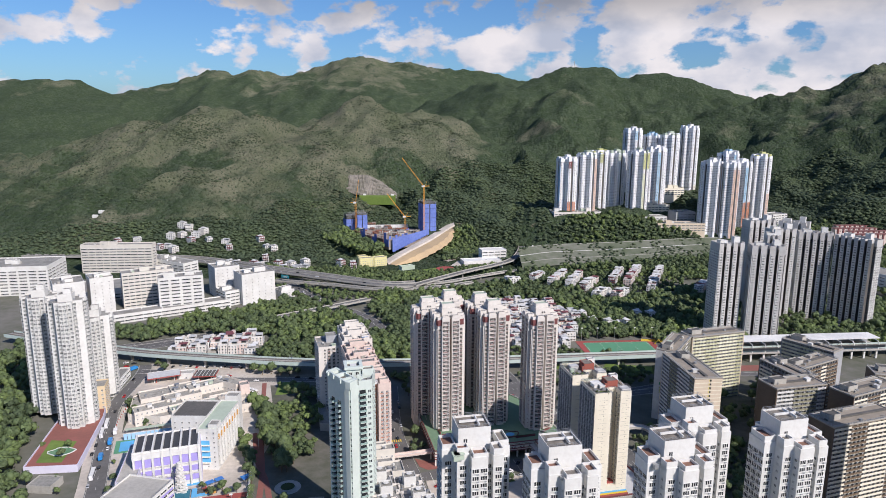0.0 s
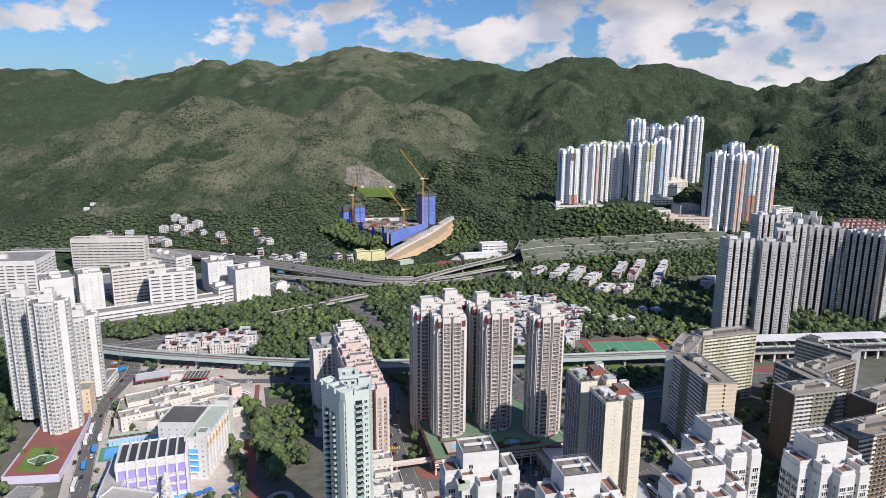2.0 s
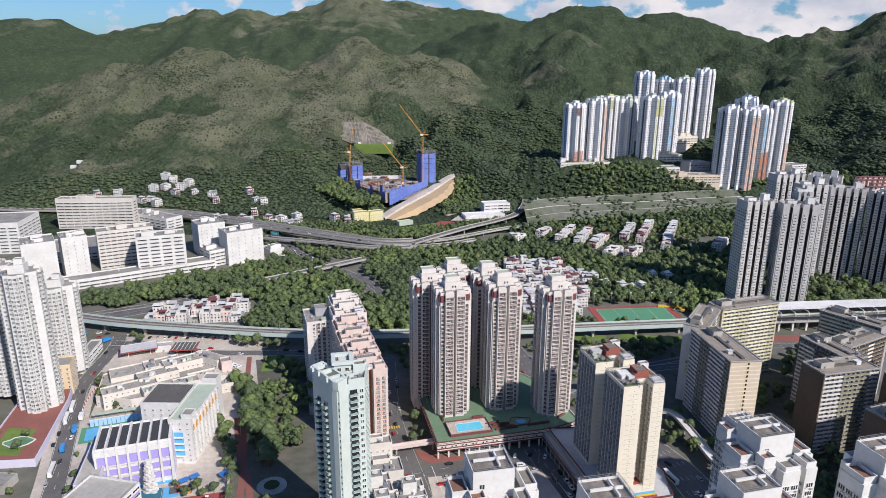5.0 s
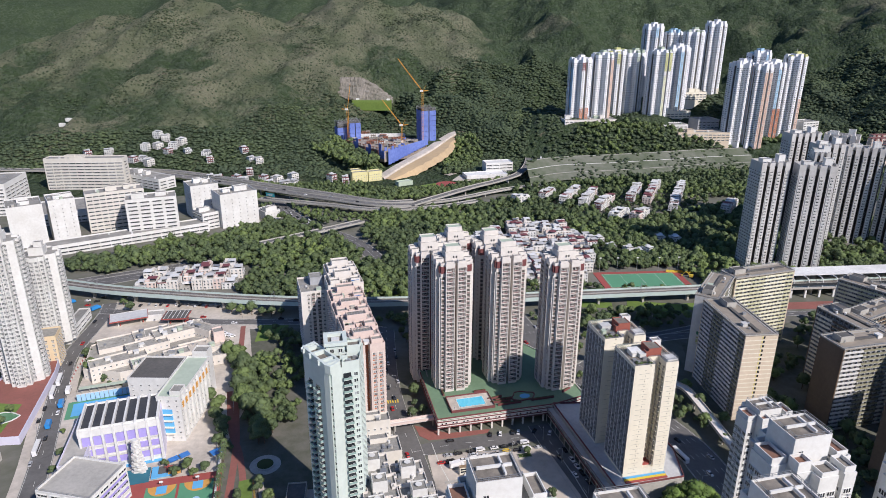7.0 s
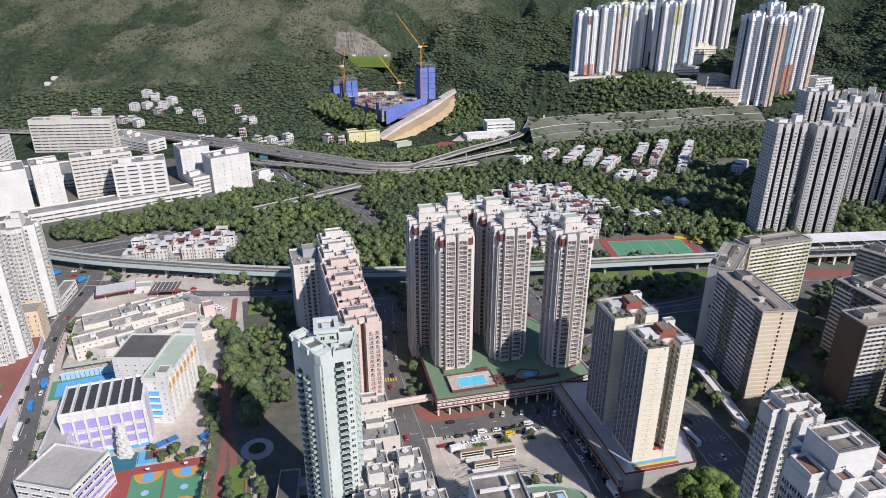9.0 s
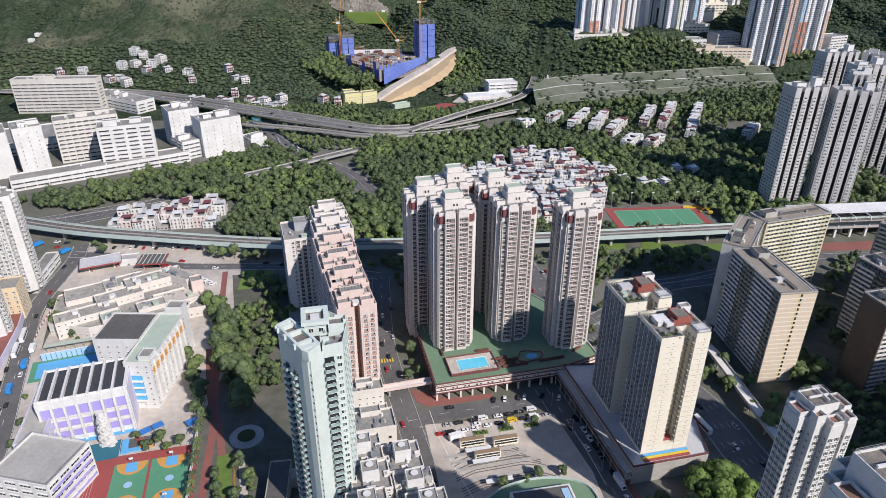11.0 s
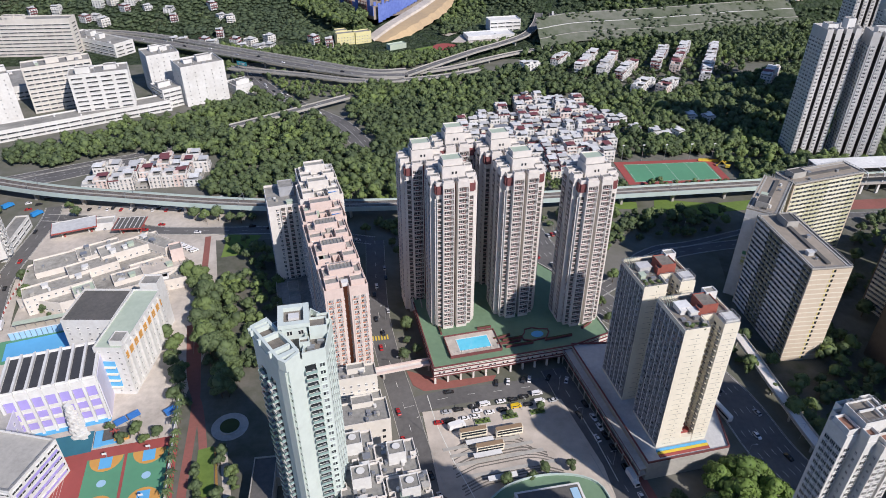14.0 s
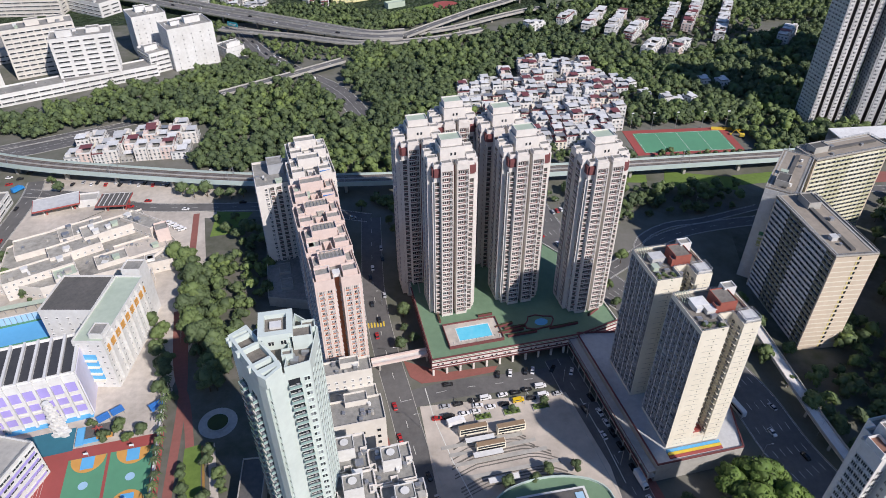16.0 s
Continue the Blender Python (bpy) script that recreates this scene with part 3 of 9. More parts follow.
# Paving colour darkened: the shade of towers and trees is put into it.
PARKFLOOR = mat("shade_darkened_paving", (0.16, 0.15, 0.13), (0.06, 0.07, 0.04), 0.12, rough=0.95)
TERMINUS = mat("oil_stained_paving", (0.60, 0.53, 0.455), (0.31, 0.275, 0.235), 0.09)
single("car_park_paving", sheet([(-12, 373), (52, 378), (62, 340), (64, 312), (20, 308), (-6, 330)], 0.1), TERMINUS, "sunlit concrete bus terminus paving with tyre marks", "pavement", "structure")
single("west_plaza_paving", sheet([(-205, 335), (-92, 330), (-100, 400), (-118, 470), (-125, 530), (-200, 540), (-240, 500), (-222, 420)], 0.02), PAVING, "pale paving round the school blocks", "pavement", "structure")
for side, w, lab in ((-8.2, 5.0, "pale footway below the garden podium"), (8.0, 4.6, "pale footway along the school")):
    wline = curve([(-200, 330), (-212, 370), (-229, 417), (-244, 460), (-253, 492)])
    l_, r_ = strip(wline, 2 * abs(side))
    single("west_footway", band(l_ if side < 0 else r_, w, 0.16, 0.3), PAVING, lab, "pavement", "structure")
single("station_forecourt", sheet([(-262, 512), (-236, 505), (-200, 541), (-140, 528), (-140, 566), (-258, 578)], 0.018), PAVING, "pale worn forecourt of the petrol station", "pavement", "structure")
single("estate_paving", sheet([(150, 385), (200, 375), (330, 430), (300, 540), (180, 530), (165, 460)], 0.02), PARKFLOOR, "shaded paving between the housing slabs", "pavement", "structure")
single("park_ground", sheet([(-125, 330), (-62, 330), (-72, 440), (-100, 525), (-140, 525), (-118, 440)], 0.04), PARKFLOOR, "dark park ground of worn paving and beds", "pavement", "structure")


# ---- leaf crowns ----
def crown_geo(seed, lobes, leaves, leaf=0.16, size=0.36, flat=1.0, sub=1, foliage=None):
    """A unit crown (radius 1, height about 1.6): a few rounded lobes under a coat of loose leaf sprays."""
    rnd = random.Random(seed)
    bm = bmesh.new()
    spots = []
    for k in range(lobes):
        a, rr = 6.283 * (k + rnd.random() * 0.7) / lobes, (0.0 if k == 0 else rnd.uniform(0.40, 0.66))
        s = size * rnd.uniform(0.85, 1.3) * (1.25 if k == 0 else 1)
        c = Vector((rr * math.cos(a), rr * math.sin(a), (1.0 if k == 0 else rnd.uniform(0.45, 0.95)) * flat))
        spots.append((c, s))
        m = Matrix.Translation(c) @ Matrix.Rotation(rnd.random() * 6, 4, Vector((rnd.random(), rnd.random(), 1)).normalized()) @ Matrix.Diagonal((s, s * rnd.uniform(0.85, 1.15), s * 0.8, 1))
        r = bmesh.ops.create_icosphere(bm, subdivisions=sub, radius=1.0, matrix=m)
        for w in r["verts"]:
            w.co += Vector((rnd.uniform(-1, 1), rnd.uniform(-1, 1), rnd.uniform(-1, 1))) * s * 0.16
    for f in bm.faces:
        f.smooth = True
    for k in range(leaves):
        c0, s = spots[k % len(spots)]
        d = Vector((rnd.gauss(0, 1), rnd.gauss(0, 1), rnd.gauss(0.45, 0.8))).normalized()
        c = c0 + Vector((d.x * s, d.y * s, d.z * s * 0.85)) * rnd.uniform(0.88, 1.22)
        nrm = (d + Vector((rnd.uniform(-1, 1), rnd.uniform(-1, 1), rnd.uniform(-0.6, 1))) * 0.55).normalized()
        u = nrm.orthogonal().normalized()
        u.rotate(Matrix.Rotation(rnd.random() * 6.283, 3, nrm))
        w = nrm.cross(u)
        q = leaf * rnd.uniform(0.7, 1.4)
        bm.faces.new([bm.verts.new(c - u * q - w * q * 0.4), bm.verts.new(c + u * q * 0.9 - w * q * 0.5), bm.verts.new(c + w * q)])
    me = bpy.data.meshes.new("crown")
    bm.to_mesh(me)
    bm.free()
    me.materials.append(foliage or LEAF)
    return me


FOREST_CROWNS = [crown_geo(s, 4, 84, 0.19, 0.42) for s in range(6)]
FAR_CROWNS = [crown_geo(60 + s, 3, 40, 0.26, 0.48) for s in range(5)]
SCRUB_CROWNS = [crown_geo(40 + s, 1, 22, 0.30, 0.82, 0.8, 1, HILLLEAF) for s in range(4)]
FINE_CROWNS = [crown_geo(20 + s, 7, 620, 0.095, 0.36, 1.0, 2) for s in range(4)]


def inside(x, y, poly):
    c = False
    for (x0, y0), (x1, y1) in zip(poly, poly[1:] + poly[:1]):
        if (y0 > y) != (y1 > y) and x < (x1 - x0) * (y - y0) / (y1 - y0) + x0:
            c = not c
    return c


# ---- facade modules: pieces of wall one storey high, facing -y, origin at the bottom middle ----
def pane(g, x0, x1, z0, z1, y, m, split=1, bar=0.07, fm=0):
    """A window: panes between frame bars, set on the plane y."""
    w = (x1 - x0) / split
    for i in range(split):
        g.quad((x0 + i * w + bar, y, z0 + bar), (x0 + (i + 1) * w - bar, y, z0 + bar), (x0 + (i + 1) * w - bar, y, z1 - bar), (x0 + i * w + bar, y, z1 - bar), m=m)
    d = y - 0.07
    g.quad((x0, d, z0), (x1, d, z0), (x1, d, z0 + bar), (x0, d, z0 + bar), m=fm)
    g.quad((x0, d, z1 - bar), (x1, d, z1 - bar), (x1, d, z1), (x0, d, z1), m=fm)
    for i in range(split + 1):
        c = x0 + i * w
        a, b = max(x0, c - bar), min(x1, c + bar)
        g.quad((a, d, z0 + bar), (b, d, z0 + bar), (b, d, z1 - bar), (a, d, z1 - bar), m=fm)


def bx(g, x0, x1, y0, y1, z0, z1, m=0):
    g.prism([(x0, y0), (x1, y0), (x1, y1), (x0, y1)], z0, z1, m)


def mod_plaza_bay():
    g = Geo()
    bx(g, -2.6, -2.25, -0.35, 0, 0, 2.75)
    bx(g, 2.25, 2.6, -0.35, 0, 0, 2.75)
    bx(g, -2.25, 2.25, -0.42, 0, 0.0, 0.4)
    bx(g, -2.25, 2.25, -0.16, 0, 0.4, 0.85, 2)
    bx(g, -2.25, 0.6, -0.36, 0, 0.95, 1.1)
    # flat dark brown strip behind the windows, from fin to fin
    g.quad((-2.25, -0.03, 0.85), (2.25, -0.03, 0.85), (2.25, -0.03, 2.75), (-2.25, -0.03, 2.75), m=4)
    pane(g, -2.1, 0.4, 1.1, 2.5, -0.08, 1, 3)
    pane(g, 1.0, 2.1, 1.0, 2.5, -0.08, 1, 2)
    bx(g, 1.1, 1.9, -0.6, -0.1, 0.3, 0.85, 3)
    return g.mesh("window_bay", [PINKWHITE, DARKPANE, MAROON, GREYWALL, RECESSBROWN])


def mod_plaza_corner():
    g = Geo()
    # flat dark sheet; the shade inside the balcony is put into its colour
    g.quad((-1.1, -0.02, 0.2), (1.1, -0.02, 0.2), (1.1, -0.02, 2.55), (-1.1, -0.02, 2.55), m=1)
    bx(g, -1.25, -1.0, -0.75, 0, 0, 2.75)
    bx(g, 1.0, 1.25, -0.75, 0, 0, 2.75)
    bx(g, -1.0, 1.0, -0.75, 0, 0, 0.35)
    bx(g, -1.0, 1.0, -0.75, -0.62, 0.35, 0.8, 2)
    bx(g, -1.0, 1.0, -0.78, -0.6, 0.8, 1.15)
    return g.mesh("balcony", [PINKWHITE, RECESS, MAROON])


def mod_window(name, wall, glass, w, x0, x1, z0, z1, split=2, sill=True, ac=False, band_m=None):
    """A plain wall bay w wide with one window, a sill and perhaps a cooling unit."""
    g = Geo()
    pane(g, x0, x1, z0, z1, -0.04, 1, split)
    if sill:
        bx(g, x0 - 0.12, x1 + 0.12, -0.32, 0, z0 - 0.14, z0)
        bx(g, x0 - 0.12, x1 + 0.12, -0.22, 0, z1, z1 + 0.1)
    if ac:
        bx(g, x1 - 0.85, x1 - 0.1, -0.5, -0.05, z0 - 0.62, z0 - 0.16, 2)
    return g.mesh(name, [wall, glass, GREYWALL])


def mod_cream_side():
    g = Geo()
    bx(g, -1.6, -1.42, -0.3, 0, 0, 2.75, 0)
    bx(g, -1.42, 1.6, -0.12, 0, 0, 0.95, 3)
    bx(g, -1.42, 1.6, -0.03, 0, 0.95, 2.75, 3)
    pane(g, -1.35, 0.5, 0.95, 2.45, -0.05, 1, 3, fm=2)
    pane(g, 0.7, 1.5, 1.3, 2.3, -0.05, 1, 1, fm=2)
    bx(g, -1.3, 0.4, -0.5, -0.12, 0.55, 0.9, 2)
    return g.mesh("window_bay", [WHITE, PANE, GREYWALL, SPANDREL])


def mod_cream_front():
    g = Geo()
    bx(g, -2.5, 2.5, -0.03, 0.02, 0, 0.1, 1)
    bx(g, 0.4, 0.75, -0.05, 0.02, 1.5, 1.85, 2)
    return g.mesh("floor_line", [CREAM, ROOFGREY, DARKPANE])


def mod_cream_slot():
    g = Geo()
    pane(g, -0.9, 0.6, 0.9, 2.2, -0.04, 1, 2, fm=2)
    bx(g, -1.4, 1.4, -0.75, 0, 0.0, 0.14, 0)
    bx(g, -0.3, 0.5, -0.7, -0.2, 0.14, 0.7, 2)
    for x in (-1.2, -0.4, 0.4, 1.2):
        g.bar((x, -0.05, 2.0), (x, -1.2, 2.15), 0.03, 2)
    return g.mesh("drying_ledge", [CREAM, DARKPANE, STEEL])


def mod_glass_balcony(mirror=1):
    g = Geo()
    g.quad((-1.6, -0.02, 0.25), (1.6, -0.02, 0.25), (1.6, -0.02, 2.6), (-1.6, -0.02, 2.6), m=1)
    bx(g, -1.7, 1.7, -1.5, 0, 0, 0.2)
    bx(g, -1.7, 1.7, -1.5, -1.44, 0.2, 1.2, 2)
    bx(g, -1.7, -1.64, -1.44, 0, 0.2, 1.2, 2)
    bx(g, 1.64, 1.7, -1.44, 0, 0.2, 1.2, 2)
    bx(g, 0.4 * mirror, 0.4 * mirror + 0.8, -0.8, -0.3, 0.2, 0.9, 3)
    return g.mesh("balcony", [WHITE, DARKPANE, GREENGLASS, GREYWALL])


def mod_pink():
    g = Geo()
    bx(g, -1.5, -1.2, -0.25, 0, 0, 2.75)
    bx(g, 1.2, 1.5, -0.25, 0, 0, 2.75)
    bx(g, -1.2, 1.2, -0.4, 0, 0, 0.2)
    bx(g, -1.2, 1.2, -0.06, 0, 0.2, 0.95, 2)
    pane(g, -0.9, 0.9, 0.95, 2.35, -0.05, 1, 3)
    bx(g, 0.2, 0.9, -0.55, -0.1, 0.25, 0.75, 3)
    return g.mesh("window_bay", [PINKWHITE, PANE, ORANGE, GREYWALL])


def mod_grey_slab():
    g = Geo()
    bx(g, -1.5, -1.25, -0.4, 0, 0, 2.75)
    bx(g, -1.25, 1.25, -0.25, 0, 0, 0.95)
    pane(g, -1.1, 1.1, 1.1, 2.25, -0.05, 1, 2)
    bx(g, 0.2, 0.9, -0.5, 0, 0.5, 0.95)
    return g.mesh("window_bay", [WHITE, PANE, GREYWALL])


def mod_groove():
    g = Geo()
    # dark sheet on the groove wall, with the groove's shade in its colour
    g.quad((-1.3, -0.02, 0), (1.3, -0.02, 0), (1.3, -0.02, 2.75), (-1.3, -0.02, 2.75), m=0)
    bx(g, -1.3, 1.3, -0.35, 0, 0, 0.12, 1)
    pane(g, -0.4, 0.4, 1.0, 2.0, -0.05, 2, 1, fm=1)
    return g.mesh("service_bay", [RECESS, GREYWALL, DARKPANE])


def mod_estate():
    g = Geo()
    bx(g, -1.7, -1.4, -0.35, 0, 0, 2.8)
    for x0, x1, z0, z1 in ((-1.1, 0.2, 1.0, 2.2), (0.75, 1.35, 1.3, 2.1)):
        g.quad((x0, -0.04, z0), (x1, -0.04, z0), (x1, -0.04, z1), (x0, -0.04, z1), m=1)
    g.quad((-1.4, -0.3, 0.85), (0.6, -0.3, 0.85), (0.6, 0, 0.95), (-1.4, 0, 0.95))
    return g.mesh("window_bay", [WHITE, PANE])


def mod_ribbon(w, h=1.5, z0=1.0, fh=4.0):
    g = Geo()
    pane(g, -w / 2, w / 2, z0, z0 + h, -0.03, 1, max(2, int(w / 1.5)))
    bx(g, -w / 2, w / 2, -0.45, 0, z0 - 0.25, z0)
    bx(g, -w / 2, w / 2, -0.45, 0, z0 + h, z0 + h + 0.2)
    return g.mesh("ribbon_window", [WHITE, DARKPANE])


GREENGLASS = mat("green_balustrade_glass", (0.34, 0.47, 0.43), (0.26, 0.38, 0.35), 0.5, rough=0.1)
YELLOW = mat("yellow_paint", (0.72, 0.52, 0.06), (0.6, 0.43, 0.05), 0.8)
BRICKRED = mat("red_tank_house", (0.34, 0.10, 0.07), (0.26, 0.08, 0.06), 0.6)
MINT = mat("mint_roof", (0.46, 0.53, 0.43), (0.36, 0.43, 0.34), 0.3)
SKYBLUE = mat("sky_blue_render", (0.36, 0.56, 0.72), (0.30, 0.48, 0.62), 0.4)
LIME = mat("lime_render", (0.55, 0.56, 0.25), (0.46, 0.47, 0.2), 0.4)
BLUETARP = mat("blue_tarpaulin", (0.04, 0.20, 0.55), (0.03, 0.15, 0.42), 0.8, rough=0.5)
CT_BAY, CT_CORNER = mod_plaza_bay(), mod_plaza_corner()
CREAM_SIDE, CREAM_FRONT, CREAM_SLOT = mod_cream_side(), mod_cream_front(), mod_cream_slot()
GT_BALC = mod_glass_balcony()
PINK_BAY, GREY_BAY, GROOVE, ESTATE_BAY = mod_pink(), mod_grey_slab(), mod_groove(), mod_estate()
W_WIN = mod_window("window", WHITE, DARKPANE, 3.0, -1.15, 1.15, 0.8, 2.35, 3, ac=True)
W_WIN2 = mod_window("window", WHITE, PANE, 2.0, -0.5, 0.5, 1.1, 2.2, 2)
GT_WIN = mod_window("window", GLASSGREEN, PANE, 2.6, -0.8, 0.8, 0.8, 2.3, 2)
P_WIN = mod_window("window", PINKWHITE, PANE, 3.0, -0.7, 0.7, 0.95, 2.2, 2, ac=True)
RIB5, RIB9 = mod_ribbon(5.0), mod_ribbon(8.6)


def module_places(poly, edge, width, z0, floors, fh, inset=0.0, skip=()):
    """Placings of a module along one wall, storey by storey, top storey first."""
    a, b = poly[edge], poly[(edge + 1) % len(poly)]
    ln, ang = math.hypot(b[0] - a[0], b[1] - a[1]), math.atan2(b[1] - a[1], b[0] - a[0])
    n = max(1, int((ln - inset + 0.3) / width))
    rot = Matrix.Rotation(ang, 4, "Z")
    out = []
    for f in reversed(range(floors)):
        if f in skip:
            continue
        for k in range(n):
            u = (inset / 2 + (ln - inset) * (k + 0.5) / n) / ln
            out.append(Matrix.Translation((a[0] + (b[0] - a[0]) * u, a[1] + (b[1] - a[1]) * u, z0 + f * fh)) @ rot)
    return out


def rail(root, poly, z, h=1.0, name="roof_rail", m=None, post=2.5):
    g = Geo()
    for i, a, b, ln, ang in edges_of(poly):
        for k in range(max(1, int(ln / post))):
            u = k / max(1, int(ln / post))
            x, y = a[0] + (b[0] - a[0]) * u, a[1] + (b[1] - a[1]) * u
            g.bar((x, y, z), (x, y, z + h), 0.05)
        g.bar((*a, z + h), (*b, z + h), 0.05)
        g.bar((*a, z + h * 0.5), (*b, z + h * 0.5), 0.035)
    return part(name, g, m or STEEL, root)


def clutter(root, rnd, x0, x1, y0, y1, z, n):
    """Roof plant: tanks, sheds, ducts and cooling units, each a part."""
    for k in range(n):
        x, y = rnd.uniform(x0, x1), rnd.uniform(y0, y1)
        c = rnd.random()
        if c < 0.35:
            g = Geo().box(x, y, z, rnd.uniform(1, 2.2), rnd.uniform(1, 2), rnd.uniform(0.8, 1.6), rnd.uniform(-5, 5))
            part("cooling_unit", g, STEEL, root)
        elif c < 0.6:
            g = Geo().tube(x, y, z, z + rnd.uniform(1, 1.8), 0.7, 0.7, 12)
            part("water_tank", g, rnd.choice((STEEL, WHITE, CONCRETE)), root)
        elif c < 0.8:
            w, d = rnd.uniform(2, 3.2), rnd.uniform(2, 3)
            g = Geo().box(x, y, z, w, d, 2.0).box(x, y, z + 2.0, w + 0.5, d + 0.5, 0.12)
            part("roof_shed", g, rnd.choice((PALEROOF, WHITE, CONCRETE, PALEROOF, WHITE, MINT, STEEL)), root)
        else:
            g = Geo().bar((x, y, z + 0.4), (x + rnd.uniform(-4, 4), y + rnd.uniform(-1, 1), z + 0.4), 0.16)
            part("duct", g, STEEL, root)


def roof_box(root, x, y, z, lx, ly, h, m, top=ROOFGREY, turn=0.0, name="lift_house", lip=0.5):
    g = Geo().box(x, y, z, lx, ly, h, turn, m=0, top=1)
    r, k = parapet(rect(x, y, lx, ly, turn), z + h, lip, 0.25), len(g.v)
    g.v += r.v
    g.f += [tuple(i + k for i in f) for f in r.f]
    g.m += r.m
    return part(name, g, [m, top], root)


# ---- towers on the shopping podium ----
def ring4(path):
    """A four-sided plan from the path along its front."""
    out = []
    for k in range(4):
        c, s = round(math.cos(k * math.pi / 2)), round(math.sin(k * math.pi / 2))
        out += [(c * x - s * y, s * x + c * y) for x, y in path]
    return out


CT_PLAN = ring4([(-8.6, -8.6), (-6.0, -8.6), (-6.0, -10.6), (-0.75, -10.6), (-0.75, -6.4), (0.75, -6.4), (0.75, -10.6), (6.0, -10.6), (6.0, -8.6)])


def plaza_tower(m, label):
    t = thing("residential_tower", m, label, "tower", "towers on the shopping podium")
    part("wall", Geo().prism(CT_PLAN, -6, 80), PINKWHITE, t)
    part("roof", Geo().prism([(x * 0.97, y * 0.97) for x, y in CT_PLAN], 79.8, 80.02), ROOFGREY, t)
    part("parapet", parapet(CT_PLAN, 80), PINKWHITE, t)
    bays, corners = [], []
    for s in (0, 3, 1, 2):
        for e in (2, 6):
            bays += module_places(CT_PLAN, s * 9 + e, 5.25, 1.5, 28, 2.75)
        for e in (0, 8):
            corners += module_places(CT_PLAN, s * 9 + e, 2.5, 1.5, 26, 2.75)
    put_windows(t, CT_BAY, bays, 26, "window_bay")
    put_windows(t, CT_CORNER, corners, 16, "balcony")
    for s in range(4):
        for e in (0, 8):
            a, b = CT_PLAN[s * 9 + e], CT_PLAN[(s * 9 + e + 1) % 36]
            nx, ny = (b[1] - a[1]) / 2.6 * 0.7, -(b[0] - a[0]) / 2.6 * 0.7
            part("maroon_panel", Geo().prism([(a[0] + nx, a[1] + ny), (b[0] + nx, b[1] + ny), b, a], 75.4, 79.2), MAROON, t, "maroon crown panel")
        a, b = CT_PLAN[s * 9 + 4], CT_PLAN[s * 9 + 5]
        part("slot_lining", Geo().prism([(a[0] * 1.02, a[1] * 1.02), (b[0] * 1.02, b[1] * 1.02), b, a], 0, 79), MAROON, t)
    lh = roof_box(t, 0.5, 0.5, 80, 10.5, 9, 5.2, PINKWHITE)
    roof_box(t, 0.5, 1.5, 85.2, 9, 6.5, 2.6, PINKWHITE, MINT, name="tank_room")
    pane_g = Geo()
    for x in (-0.6, 1.0):
        pane(pane_g, x, x + 1.0, 82, 83.4, -4.03, 1, 1)
    part("window", pane_g, [WHITE, DARKPANE], lh)
    rnd = random.Random(11)
    for x, y in ((-3.4, -8.2), (3.4, -8.2), (8.2, 3), (8.2, -3), (-8.2, 3), (-8.2, -3)):
        roof_box(t, x, y, 80, 4.4, 3.2, rnd.uniform(1.0, 2.6), PINKWHITE, name="stair_head", lip=0.4)
    clutter(t, rnd, -7, 7, -7, 7, 80.02, 6)
    return t


CT = plaza_tower(pose(3.5, 430, 10, 0, 0, 11), "pale pink thirty-storey apartment tower with maroon trim")
for x, y, z in ((35.5, 437, 10), (67, 429, 10), (-10, 455, 7), (7, 474, 7), (29, 466, 7)):
    copy_thing(CT, pose(x, y, z, 0, 0, 11))

# ---- the podium with its deck and pool ----
POD = [(-6, 389.5), (62, 402.5), (82, 411), (72, 455), (45, 490), (-22, 490), (-15, 440)]
pod = thing("shopping_podium", pose(0, 0, 0), "shopping podium with a green roof deck and maroon parapets", "podium")
inner = [(0, 400), (60, 412), (76, 418), (68, 452), (44, 486), (-18, 486), (-9, 440)]
part("wall", Geo().prism(inner, 0, 5.0), PINKWHITE, pod)
part("upper_storey", Geo().prism(POD, 5.0, 9.6), PINKWHITE, pod)
part("deck", Geo().prism(POD, 9.6, 10.0), GREENDECK, pod, "green painted deck")
part("parapet", parapet(POD, 10.0, 0.9, 0.35), PINKWHITE, pod)
for z in (5.2, 6.6, 8.9, 10.95):
    g = Geo()
    for a, b in ((POD[0], POD[1]), (POD[1], POD[2]), (POD[6], POD[0])):
        g.bar((*a, z), (*b, z), 0.28)
    part("maroon_band", g, MAROON, pod, "maroon band")
for k in range(12):
    u = k / 11
    x, y = -5.5 + 67 * u, 390.6 + 12.6 * u
    part("column", Geo().box(x, y, 0, 0.9, 0.9, 5.0, 11), PINKWHITE, pod)
    if k < 11:
        g = Geo()
        pane(g, 0.9, 1.9, 7.2, 8.2, 0, 1, 1)
        pane(g, 3.0, 4.0, 7.2, 8.2, 0, 1, 1)
        w = part("window", g, [PINKWHITE, DARKPANE], pod, kind="stuff")
        w.matrix_local = pose(x + 0.8, y - 1.12, 0, 0, 0, 10.8)
# pool terrace
pool = thing("swimming_pool", pose(13.3, 406.2, 10, 0, 0, 11), "turquoise swimming pool in a paved terrace with maroon walls", "pool")
part("terrace", Geo().box(0, 0, 0.01, 25, 14.5, 0.9, m=0), PAVING, pool)
part("water", Geo().prism(rect(0.5, 0, 15.5, 8.2), 0.85, 0.93), WATER, pool, "turquoise water")
part("rim", parapet([(-7.6, -4.5), (8.6, -4.5), (8.6, 4.5), (-7.6, 4.5)], 0.9, 0.14, 0.4), WHITE, pool)
part("terrace_wall", parapet(rect(0, 0, 25.6, 15.1), 0, 1.7, 0.3), MAROON, pool, "maroon parapet wall")
